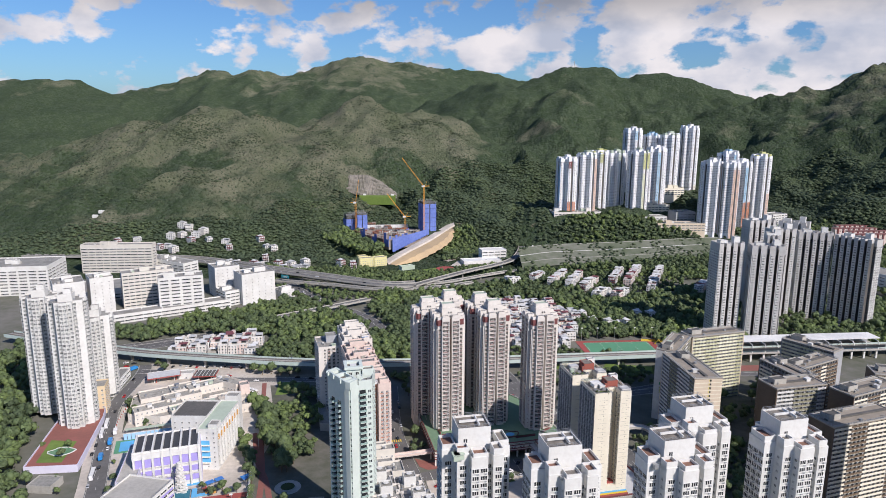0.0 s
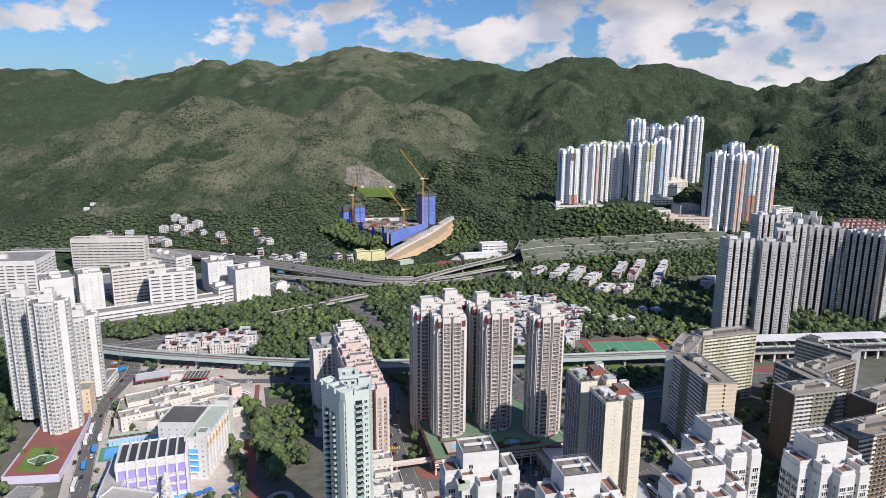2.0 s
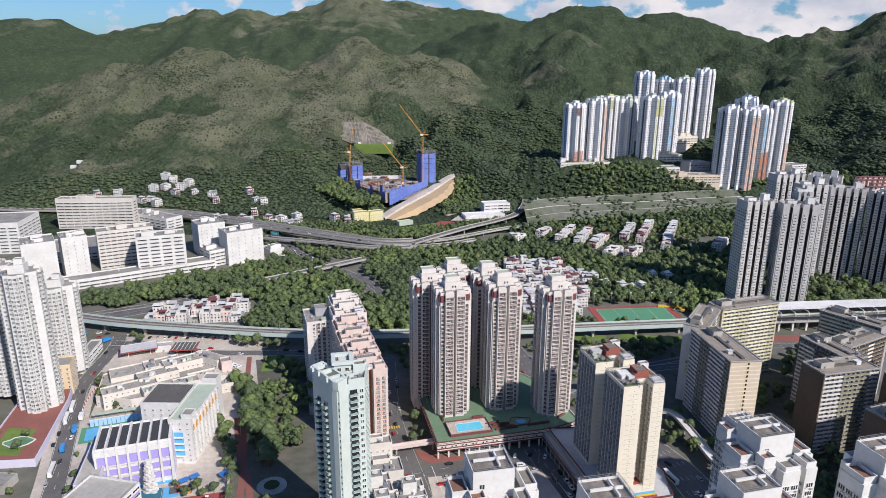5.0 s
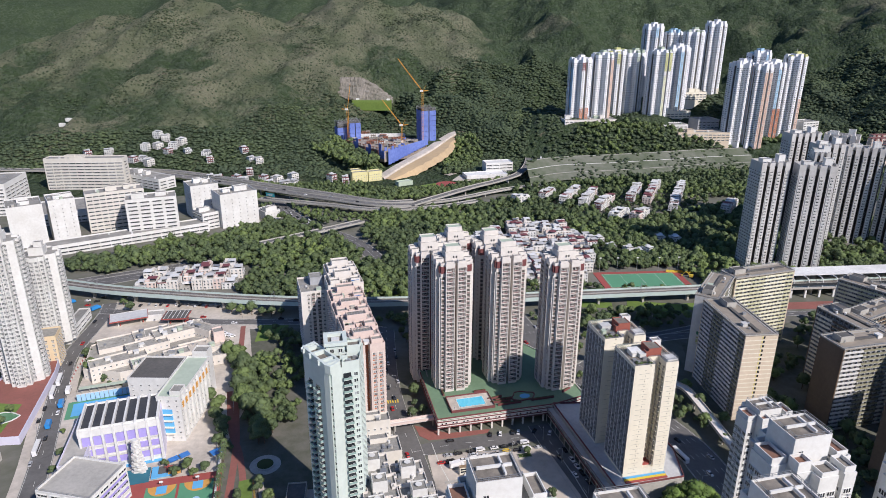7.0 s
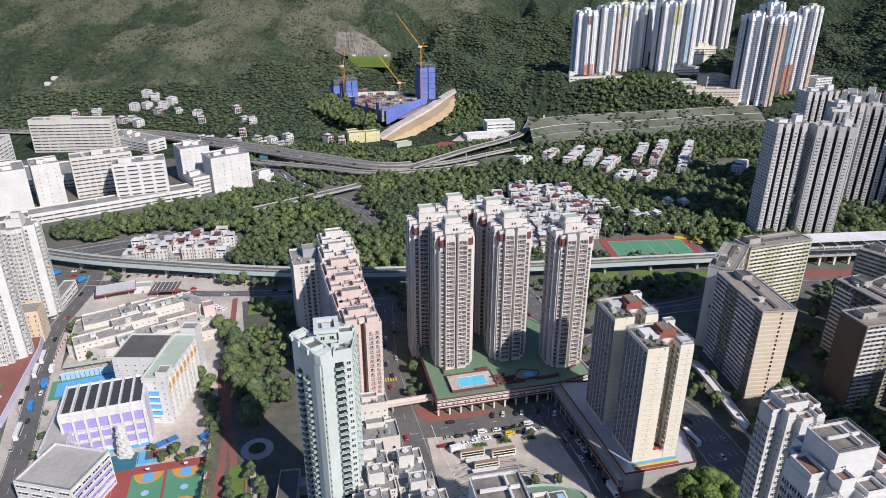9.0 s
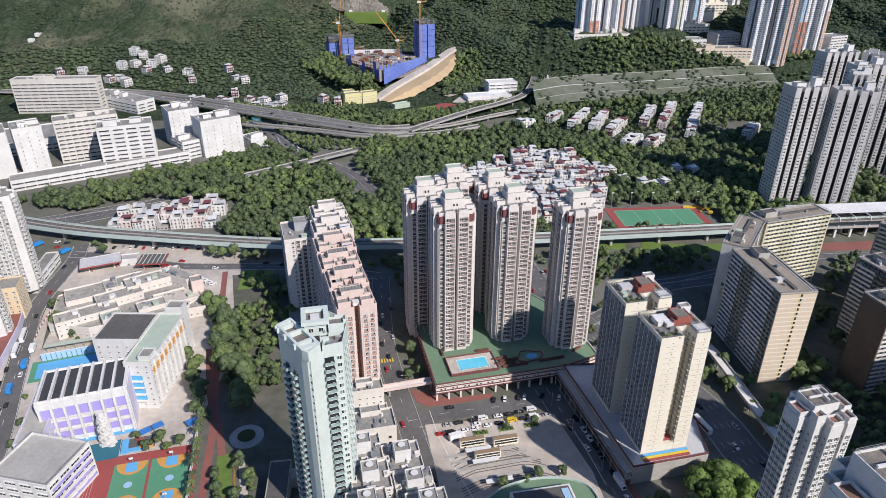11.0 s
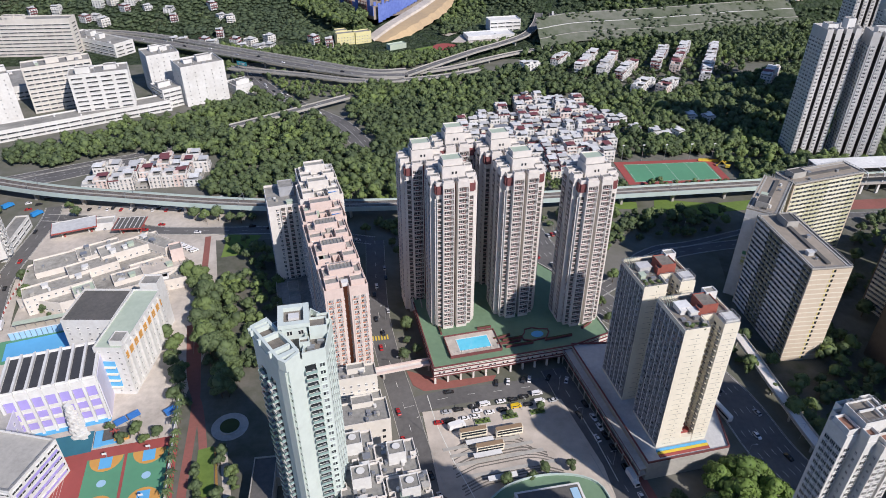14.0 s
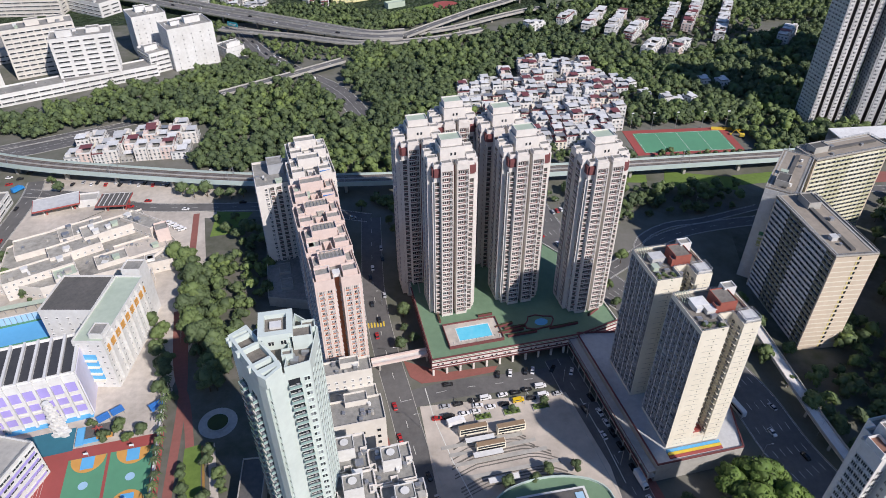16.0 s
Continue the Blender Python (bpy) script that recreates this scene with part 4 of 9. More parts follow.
for k in range(7):
    part("lamp_post", Geo().bar((-11 + k * 3.6, -6.6, 0.9), (-11 + k * 3.6, -6.6, 3.0), 0.05).box(-11 + k * 3.6, -6.6, 3.0, 0.4, 0.4, 0.3), STEEL, pool)
kp = thing("paddling_pool", pose(45, 412, 10, 0, 0, 11), "shaded blue paddling pool with rocky edging", "pool")
part("basin", Geo().prism([(7 * math.cos(a / 12 * 6.283) * (1 + 0.18 * math.sin(a * 2.1)), 4.6 * math.sin(a / 12 * 6.283) * (1 + 0.15 * math.cos(a * 1.7))) for a in range(12)], 0.0, 0.35), GREENDECK, kp)
part("water", Geo().prism([(1 + 3.2 * math.cos(a / 10 * 6.283), 2.4 * math.sin(a / 10 * 6.283)) for a in range(10)], 0.3, 0.4), COURTBLUE, kp)
part("edging", parapet([(7.3 * math.cos(a / 12 * 6.283) * (1 + 0.18 * math.sin(a * 2.1)), 4.9 * math.sin(a / 12 * 6.283) * (1 + 0.15 * math.cos(a * 1.7))) for a in range(12)], 0, 0.8, 0.5), MAROON, kp)
for x, y, lx, turn in ((31, 406.5, 12, 11), (36, 404.5, 14, 11), (33, 409, 10, 11), (-2, 417, 6, 100), (20, 418, 7, 11), (28, 410.5, 9, 20), (56, 409, 14, 12), (72, 418, 8, 40)):
    pl_ = thing("planter_wall", pose(x, y, 10, 0, 0, turn), "low maroon planter wall on the green deck", "planter", "deck planters")
    part("wall", Geo().box(0, 0, 0, lx, 0.9, 1.4), MAROON, pl_)
    part("soil", Geo().box(0, 0, 1.3, lx - 0.4, 0.5, 0.2), WOODFLOOR, pl_)


# ---- cream towers ----
BG_PLAN = [(-11, -10), (-1.0, -10), (-1.0, -3.5), (4.6, -3.5), (4.6, -10), (11, -10), (11, 8), (3, 10), (-11, 10)]


def cream_tower(m, seed):
    t = thing("residential_tower", m, "cream twenty-storey block with red tank houses and roof sheds", "tower", "cream towers")
    part("wall", Geo().prism(BG_PLAN, 0, 60), CREAM, t)
    part("roof", Geo().prism(inset_poly(BG_PLAN, 0.3), 59.9, 60.02), STAINROOF, t)
    part("parapet", parapet(BG_PLAN, 60), CREAM, t)
    put_windows(t, CREAM_SIDE, module_places(BG_PLAN, 8, 3.2, 1.5, 21, 2.75), 42, "window_bay")
    put_windows(t, CREAM_SIDE, module_places(BG_PLAN, 5, 3.2, 1.5, 21, 2.75) + module_places(BG_PLAN, 7, 3.2, 1.5, 21, 2.75), 0, "window_bay")
    put_windows(t, CREAM_FRONT, module_places(BG_PLAN, 0, 6.4, 1.5, 21, 2.75) + module_places(BG_PLAN, 4, 5.6, 1.5, 21, 2.75), 21, "floor_line")
    put_windows(t, CREAM_SLOT, module_places(BG_PLAN, 3, 2.9, 1.5, 21, 2.75) + module_places(BG_PLAN, 1, 2.9, 1.5, 21, 2.75), 42, "drying_ledge")
    put_windows(t, CREAM_FRONT, module_places(BG_PLAN, 2, 5.6, 1.5, 21, 2.75), 0, "floor_line")
    part("porch", Geo().box(1.8, -8.4, 0, 5.4, 3.0, 3.4).box(1.8, -8.4, 3.4, 5.6, 3.4, 0.25), CREAM, t)
    part("porch_tiles", Geo().box(1.8, -6.0, 0, 5.5, 4.6, 4.4), COURTRED, t, "red tiled porch roof")
    roof_box(t, 3.2, 1.8, 60, 6.4, 7.5, 4.2, BRICKRED, STAINROOF, name="tank_house", lip=0.3)
    roof_box(t, 0.2, -0.6, 60, 3.0, 2.6, 3.0, BRICKRED, STAINROOF, name="stair_head", lip=0.2)
    roof_box(t, 7.4, 6.0, 60, 4.6, 3.4, 4.6, WHITE, name="lift_house")
    g = Geo().box(8, -7, 60, 5.4, 5, 2.2)
    part("glazed_shed", g, PALEROOF, t)
    rail(t, rect(8, -7, 5.6, 5.2), 62.2, 0.9)
    g = Geo().box(-5, 3, 60, 5, 4, 2.3).box(-5, 3, 62.3, 5.5, 4.5, 0.15)
    part("roof_shed", g, PALEROOF, t)
    g = Geo()
    for x in np.arange(-10, -5.9, 1.0):
        g.bar((x, 5, 60), (x, 5, 62.5), 0.06).bar((x, 9, 60), (x, 9, 62.5), 0.06).bar((x, 5, 62.5), (x, 9, 62.5), 0.06)
    part("pergola", g, MINT, t)
    rail(t, [(x * 0.98, y * 0.98) for x, y in BG_PLAN], 61.1, 0.6)
    rnd = random.Random(seed)
    clutter(t, rnd, -9, 1, -8, 2, 60.02, 9)
    for k in range(9):
        r = rnd.uniform(0.6, 1.2)
        sh = part("roof_shrub", FINE_CROWNS[k % 2], None, t)
        sh.matrix_local = Matrix.Translation((rnd.uniform(-9.6, -2), rnd.uniform(-9.2, -5.5), 59.8)) @ Matrix.Diagonal((r, r, r, 1))
    return t


cream_tower(pose(91, 351.5, 10, 0, 0, 10), 5)
cream_tower(pose(84.5, 378, 10, 0, 0, 10), 9)
rp = thing("raised_podium", pose(0, 0, 0), "grey concrete podium with covered walkway round the cream towers", "podium")
RP = [(61, 404), (76.5, 332), (112, 338.5), (115, 360), (104, 404)]
part("body", Geo().prism(RP, 0, 9.6), CONCRETE, rp)
part("deck", Geo().prism(RP, 9.6, 9.9), PALEROOF, rp, "pale tiled deck")
part("parapet", parapet(RP, 9.9, 1.0, 0.3), MAROON, rp)
wk = thing("covered_walkway", pose(0, 0, 0), "raised walkway with slim columns and maroon rails beside the street", "walkway")
part("deck", Geo().prism([(57.0, 402), (72.6, 330), (76.2, 331), (60.7, 403.5)], 4.8, 5.3), CONCRETE, wk)
part("roof", Geo().prism([(56.6, 402), (72.2, 330), (75.8, 331), (60.3, 403.5)], 8.6, 8.9), CONCRETE, wk)
for k in range(13):
    u = k / 12
    x, y = 57.3 + 15.6 * u, 401.5 - 71 * u
    part("column", Geo().bar((x, y, 0), (x, y, 8.6), 0.22), CONCRETE, wk)
for z in (5.6, 6.2, 8.9):
    part("rail", Geo().bar((57.0, 402, z), (72.6, 330, z), 0.12), MAROON, wk)
pb = thing("painted_planter", pose(92.5, 339.6, 9.9, 0, 0, 10), "long planter painted in red, yellow and blue stripes", "planter")
for k, mm in enumerate((COURTBLUE, YELLOW, COURTRED)):
    part("stripe", Geo().box(0, -1.2 * k, 0, 22, 1.1, 1.1 - 0.3 * k), mm, pb)

# ---- slim pale green tower ----
GT_PLAN = [(-63.5, 320.3), (-53.6, 306.6), (-51.3, 304.8), (-51.0, 305.9), (-50.3, 305.2), (-46.8, 309.3), (-43.0, 310.6), (-40.2, 311.6), (-39.6, 325), (-47, 331), (-58, 327)]
gt = thing("glass_tower", pose(0, 0, 0), "slim pale green tower with stacked balconies and angular crown", "tower")
part("wall", Geo().prism(GT_PLAN, 0, 91), GLASSGREEN, gt)
part("roof", Geo().prism(inset_poly(GT_PLAN[:2] + GT_PLAN[5:], 0.4), 90.9, 91.03), STAINROOF, gt)
part("parapet", parapet(GT_PLAN[5:10], 91, 2.2), GLASSGREEN, gt)
put_windows(gt, GT_BALC, module_places(GT_PLAN, 5, 3.9, 3, 29, 2.95) + module_places(GT_PLAN, 0, 4.6, 3, 27, 2.95, inset=4.5), 60, "balcony")
GT_SLIM = mod_window("window", GLASSGREEN, PANE, 1.6, -0.45, 0.45, 0.7, 2.2, 1)
put_windows(gt, GT_WIN, module_places(GT_PLAN, 6, 2.8, 3, 29, 2.95) + module_places(GT_PLAN, 7, 2.8, 3, 29, 2.95) + module_places(GT_PLAN, 10, 3, 3, 29, 2.95), 30, "window")
put_windows(gt, GT_SLIM, module_places(GT_PLAN, 3, 0.9, 3, 28, 2.95), 0, "window")
WING = [(-63.9, 321.2), (-53.0, 305.8), (-50.6, 304.2), (-47.2, 308.8), (-49.4, 312.6), (-59.6, 325.4)]
wc = part("crown_wing", Geo().prism(WING, 90.6, 92.4), GLASSGREEN, gt)
part("crown_frame", parapet(WING, 92.4, 2.0, 0.9), GLASSGREEN, wc)
part("crown_floor", Geo().prism(inset_poly(WING, 0.9), 92.3, 92.5), STAINROOF, wc)
for x, y, ly in ((-57.6, 316.4, 1.0), (-53.4, 310.7, 1.0), (-60.6, 320.6, 0.5), (-61.5, 321.9, 0.5), (-50.6, 308.6, 1.6)):
    part("cross_beam", Geo().box(x, y, 92.4, 6.6, ly, 1.95, 36), GLASSGREEN, wc)
lh = roof_box(gt, -50.6, 322.6, 91, 7.6, 8.2, 4.9, GLASSGREEN, STAINROOF, 9, lip=0.2)
part("raised_frame", parapet(rect(-50.6, 322.6, 9.4, 10.2, 9), 95.9, 1.5, 1.7), GLASSGREEN, lh)
part("tank_cover", Geo().box(-50.6, 322.6, 96.0, 3.2, 2.6, 0.8, 9), PALEROOF, lh)
g = Geo()
for x in (-2.4, 1.0):
    pane(g, x, x + 1.6, 92.6, 94.2, -0.04, 1, 2)
ob = part("window", g, [WHITE, DARKPANE], lh)
ob.matrix_local = pose(-50.6, 322.6, 0, 0, 0, 9) @ pose(0, -4.1, 0)
for x, y, lx, ly, h in ((-43.2, 320.6, 5.4, 4.4, 4.2), (-42.2, 325, 3.8, 3.4, 2.6), (-46.6, 314.4, 3.0, 2.4, 2.4)):
    roof_box(gt, x, y, 91, lx, ly, h, GLASSGREEN, STAINROOF, 9, "roof_block", 0.8)
clutter(gt, random.Random(4), -46, -41, 312.5, 317, 91.03, 4)
gp = thing("low_annex", pose(-74, 322, 0, 0, 0, 4), "dark low concrete annex in the park", "building")
part("wall", Geo().prism(rect(0, 0, 9, 46), 0, 7), CONCRETE, gp)
part("roof", Geo().prism(rect(0, 0, 8.4, 45.4), 6.9, 7.05), DARKROOF, gp)
part("parapet", parapet(rect(0, 0, 9, 46), 7, 0.8), CONCRETE, gp)
part("porch", Geo().box(4.5, 17, 0, 10, 6, 5.4), CONCRETE, gp)

# ---- pink row ----
PK_PLAN = [(-9.5, -9), (-1.3, -9), (-1.3, -3), (1.3, -3), (1.3, -9), (9.5, -9), (9.5, 9), (-9.5, 9)]


def pink_block(m, h, sx, seed, end, pale=False):
    plan = [(x * sx, y) for x, y in PK_PLAN]
    wall = PINKWHITE if pale else PINK
    t = thing("residential_tower", m, "pale pink tiled block with orange window strips in a stepped row", "tower", "pink tower row")
    part("wall", Geo().prism(plan, 0, h), wall, t)
    part("roof", Geo().prism(inset_poly(plan, 0.3), h - 0.1, h + 0.02), ROOFGREY, t)
    part("parapet", parapet(plan, h, 1.3), wall, t)
    nf = int((h - 3) / 2.75)
    if end:
        put_windows(t, PINK_BAY, module_places(plan, 0, 3.0, 2, nf, 2.75, inset=1.5) + module_places(plan, 4, 3.0, 2, nf, 2.75, inset=1.5), 4 * nf, "window_bay")
        put_windows(t, P_WIN, module_places(plan, 1, 2.8, 2, nf, 2.75) + module_places(plan, 3, 2.8, 2, nf, 2.75), 0)
        part("slot_lining", Geo().prism([(-1.28, -3.1), (1.28, -3.1), (1.28, -2.9), (-1.28, -2.9)], 1, h - 1), ORANGE, t)
    else:
        put_windows(t, P_WIN, module_places(plan, 0, 2.8, h - 11, 3, 2.75) + module_places(plan, 4, 2.8, h - 11, 3, 2.75), 0)
    put_windows(t, P_WIN, module_places(plan, 5, 2.9, 2, nf, 2.75), 18)
    put_windows(t, P_WIN, module_places(plan, 7, 2.9, 2, nf, 2.75), 0)
    rnd = random.Random(seed)
    for x, y, lx, ly, hh in ((-5.5, -5, 6, 5, 2.6), (5.5, -5, 6, 5, 2.6), (0, 4, 11, 6, 4.2), (-6.5, 3.5, 3, 7, 1.6), (7, 3.5, 3, 7, 1.6)):
        roof_box(t, x * sx, y, h, lx, ly, hh * rnd.uniform(0.8, 1.2), wall, name="roof_block", lip=1.0)
    g = Geo()
    for k in range(6):
        g.bar((-4 + k * 1.6, 1.6, h + 4.4), (-4 + k * 1.6, 6.4, h + 4.4), 0.08)
    g.bar((-4.2, 1.6, h + 4.4), (4.2, 1.6, h + 4.4), 0.1).bar((-4.2, 6.4, h + 4.4), (4.2, 6.4, h + 4.4), 0.1)
    part("roof_frame", g, STEEL, t)
    clutter(t, rnd, -8 * sx, 8 * sx, -8, 8, h + 0.02, 8)
    if seed in (33, 34):
        part("tarpaulin", Geo().box(6, -6, h + 2.4, 5, 4, 0.15, 8), BLUETARP, t, "blue tarpaulin")
        part("tarpaulin", Geo().box(-7, 2, h + 1.6, 3, 4, 0.12, 4), MINT, t)
    return t


for k, (x, y, h, sx, pale) in enumerate([(-45.5, 401, 55, 1.0, False), (-50.5, 420, 55.5, 1.05, False), (-56, 440, 55, 1.12, False), (-60.5, 460, 55, 1.15, False), (-64, 480, 57, 1.2, True), (-68, 499, 57.5, 1.1, True)]):
    pink_block(pose(x, y, 0, 0, 0, 15.5), h, sx, 30 + k, k == 0, pale)
t = thing("residential_tower", pose(-85, 487, 0, 0, 0, 15), "pale block with dark balcony bays beside the pink row", "tower", "pink tower row")
plan = rect(0, 0, 19, 26)
part("wall", Geo().prism(plan, 0, 51), PINKWHITE, t)
part("roof", Geo().prism(inset_poly(plan, 0.3), 50.9, 51.02), ROOFGREY, t)
part("parapet", parapet(plan, 51, 1.2), PINKWHITE, t)
put_windows(t, P_WIN, module_places(plan, 3, 3.2, 4, 17, 2.75) + module_places(plan, 0, 6.5, 4, 17, 2.75), 16)
put_windows(t, CT_CORNER, module_places(plan, 0, 2.6, 4, 17, 2.75, inset=12), 0, "balcony")
roof_box(t, 2, 4, 51, 8, 9, 5, GREYWALL)
clutter(t, random.Random(3), -8, 8, -12, 0, 51.02, 6)
t = thing("market_podium", pose(0, 0, 0), "long grey podium with plant wells beside the pink row", "podium")
MP = [(-100, 512), (-87, 442), (-60, 437), (-74, 512)]
part("wall", Geo().prism(MP, 0, 5), CONCRETE, t)
part("roof", Geo().prism(inset_poly(MP, 0.3), 4.9, 5.02), ROOFGREY, t)
part("parapet", parapet(MP, 5, 1.0), CONCRETE, t)
for x, y in ((-84, 478), (-82, 465), (-79, 452)):
    roof_box(t, x, y, 5, 6, 8, 1.2, CONCRETE, turn=12, name="plant_well")

# ---- low blocks by the market street ----
def low_block(poly, h, wall, label, seed, win=None, boxes=(), n=8, roof=ROOFGREY, name="low_building", edges=None, fh=3.2):
    t = thing(name, pose(0, 0, 0), label, "building")
    part("wall", Geo().prism(poly, 0, h), wall, t)
    part("roof", Geo().prism(inset_poly(poly, 0.3), h - 0.1, h + 0.02), roof, t)
    part("parapet", parapet(poly, h, 1.1), wall, t)
    if win:
        pl = []
        for e in (edges if edges is not None else range(len(poly))):
            pl += module_places(poly, e, 3.2, 0.6, int(h / fh), fh)
        put_windows(t, win, pl, 10)
    for x, y, lx, ly, hh, turn in boxes:
        roof_box(t, x, y, h, lx, ly, hh, wall, turn=turn, name="roof_block", lip=0.8)
    xs, ys = [p[0] for p in poly], [p[1] for p in poly]
    w, d = (max(xs) - min(xs)) * 0.28, (max(ys) - min(ys)) * 0.28
    cx, cy = sum(xs) / len(xs), sum(ys) / len(ys)
    clutter(t, random.Random(seed), cx - w, cx + w, cy - d, cy + d, h + 0.02, n)
    return t


def plot(u0, u1, v0, v1):
    """A rectangle in the grid of the market street."""
    return [(-45 + 0.982 * u - 0.19 * v, 347.5 + 0.19 * u + 0.982 * v) for u, v in ((u0, v0), (u1, v0), (u1, v1), (u0, v1))]


MARKET = mat("warm_white_wall", (0.74, 0.70, 0.63), (0.64, 0.60, 0.53), 0.3)
mk = low_block(plot(0, 20.5, 0, 12.5), 19, MARKET, "warm white market block with a blank street wall", 42, None, ((-37, 361, 9, 5, 2.0, 11),), roof=ROOFGREY)
for u in (7.5, 11.5, 17.5):
    for z in (6, 9.6, 13.2):
        x, y = -45 + 0.982 * u, 347.5 + 0.19 * u
        if u > 8 or z == 13.2:
            part("window", Geo().box(x, y - 0.05, z, 1.3, 0.3, 1.2, 11), DARKPANE, mk)
mk = low_block(plot(0.2, 20, 12.6, 26.5), 10, MARKET, "warm white market block with an open roof court", 41, W_WIN2, n=12)
low_block(plot(-1, 19, 26.6, 34.5), 19, MARKET, "warm white market block with deep roof parapets", 43, W_WIN2, ((-41, 381, 8, 4, 2.2, 11),), edges=(0, 1))
for x, y, h in ((-38, 330, 27), (-22, 326, 26), (-34, 314, 28), (-17, 311, 26), (-12, 297, 30), (-34, 298, 30)):
    plan = ring4([(-7.5, -7.5), (-1, -7.5), (-1, -5.5), (1, -5.5), (1, -7.5)])
    t = thing("residential_block", pose(x, y, 0, 0, 0, 11), "old pink and white walk-up block with crowded roof", "apartment block", "walk-up blocks")
    part("wall", Geo().prism(plan, 0, h), PINKWHITE if int(x) % 2 else WHITE, t)
    part("roof", Geo().prism(inset_poly(plan, 0.3), h - 0.1, h + 0.02), ROOFGREY, t)
    part("parapet", parapet(plan, h, 1.1), PINKWHITE, t)
    pl = []
    for e in range(len(plan)):
        pl += module_places(plan, e, 3.0, 1, int(h / 2.8), 2.8) if e % 5 in (0, 4) else []
    put_windows(t, P_WIN, pl, 12)
    roof_box(t, 0, 0.5, h, 6.5, 6, 5.5, WHITE)
    d = Geo().tube(0, 0.5, h + 6.0, h + 6.5, 0.3, 1.5, 14)
    part("satellite_dish", d, WHITE, t)
    clutter(t, random.Random(int(50 + x)), -6.5, 6.5, -6.5, 6.5, h + 0.02, 10)
    part("pink_panel", Geo().box(4, -7.55, 1, 3.4, 0.12, h - 2), PINK, t)

# ---- white towers in the foreground, and unseen ones added to cast shade ----
WT_PLAN = [(-12, -4), (-7.5, -4), (-7.5, -8), (-3.2, -8), (-3.2, -11), (2.6, -11), (2.6, -8.5), (4.4, -8.5), (4.4, -11), (8.2, -11), (8.2, -5), (12, -5), (12, 4), (7.5, 4), (7.5, 9), (3, 9), (3, 11), (-4, 11), (-4, 8), (-8, 8), (-8, 4), (-12, 4)]


def white_tower(m, h, seed, singles, top=8.0):
    t = thing("residential_tower", m, "white cruciform tower with boxy rooftop lift house and terraces", "tower", "white towers")
    part("wall", Geo().prism(WT_PLAN, 0, h), WHITE, t)
    part("roof", Geo().prism(inset_poly(WT_PLAN, 0.3), h - 0.1, h + 0.02), ROOFGREY, t)
    part("parapet", parapet(WT_PLAN, h, 1.3), WHITE, t)
    nf = int(h / 2.75) - 1
    pl = []
    for e in (4, 8, 0, 2, 21, 6, 10):
        pl += module_places(WT_PLAN, e, 2.6, 2, nf, 2.75)
    put_windows(t, W_WIN, pl, singles)
    pl = []
    for e in (1, 3, 5, 7, 9, 11, 12, 13, 14, 15, 17, 19):
        pl += module_places(WT_PLAN, e, 2.4, 2, nf, 2.75)
    put_windows(t, W_WIN2, pl, 0)
    rnd = random.Random(seed)
    lh = roof_box(t, -0.5, 1, h, 11.5, 10, top, WHITE, STAINROOF, lip=0.7)
    part("roof_beam", Geo().box(-0.5, 1, h + top + 0.5, 9, 0.5, 0.8), WHITE, lh)
    part("roof_beam", Geo().box(1.5, 1, h + top + 0.5, 0.5, 7, 0.8), WHITE, lh)
    g = Geo()
    pane(g, -4.5, -3.0, h + top * 0.4, h + top * 0.4 + 1.6, -4.05, 1, 2)
    part("window", g, [WHITE, DARKPANE], lh)
    rail(t, rect(-0.5, 1, 11.0, 9.6), h + top + 0.7, 1.0)
    for x, y, lx, ly, hh in ((-9.5, 0, 4.5, 7, 2.6), (-5.5, -6, 4, 3.6, 3.2), (0, -8.5, 5, 4.4, 1.8), (6.3, -8, 3.4, 5, 2.4), (10, 0, 3.6, 8, 2.0), (5, 6.5, 4.4, 4.6, 2.8)):
        roof_box(t, x, y, h, lx, ly, hh * rnd.uniform(0.7, 1.1), WHITE, rnd.choice((STAINROOF, ROOFTILE, ROOFTILE, ROOFTILE)), name="terrace_block", lip=1.0)
    clutter(t, rnd, -10, 10, -9, 8, h + 0.02, 7)
    return t


# The last three are never in view: added to shade highway and estate.
for k, (x, y, h, a) in enumerate([(1.6, 213, 109, 9), (30, 199, 109, 9), (69, 202, 109, 11), (86, 226, 109.5, 11), (115.5, 215, 109, 11), (113, 287, 79.5, 11), (207, 253, 111, 11), (224, 266, 111, 11), (248, 283, 111, 11)]):
    white_tower(pose(x, y, 0, 0, 0, a) @ Matrix.Diagonal((0.8, 0.8, 1, 1) if k == 5 else (1, 1, 1, 1)), h, 60 + k, 10 if k < 6 else 0, 4.5 if k == 5 else 8.0)

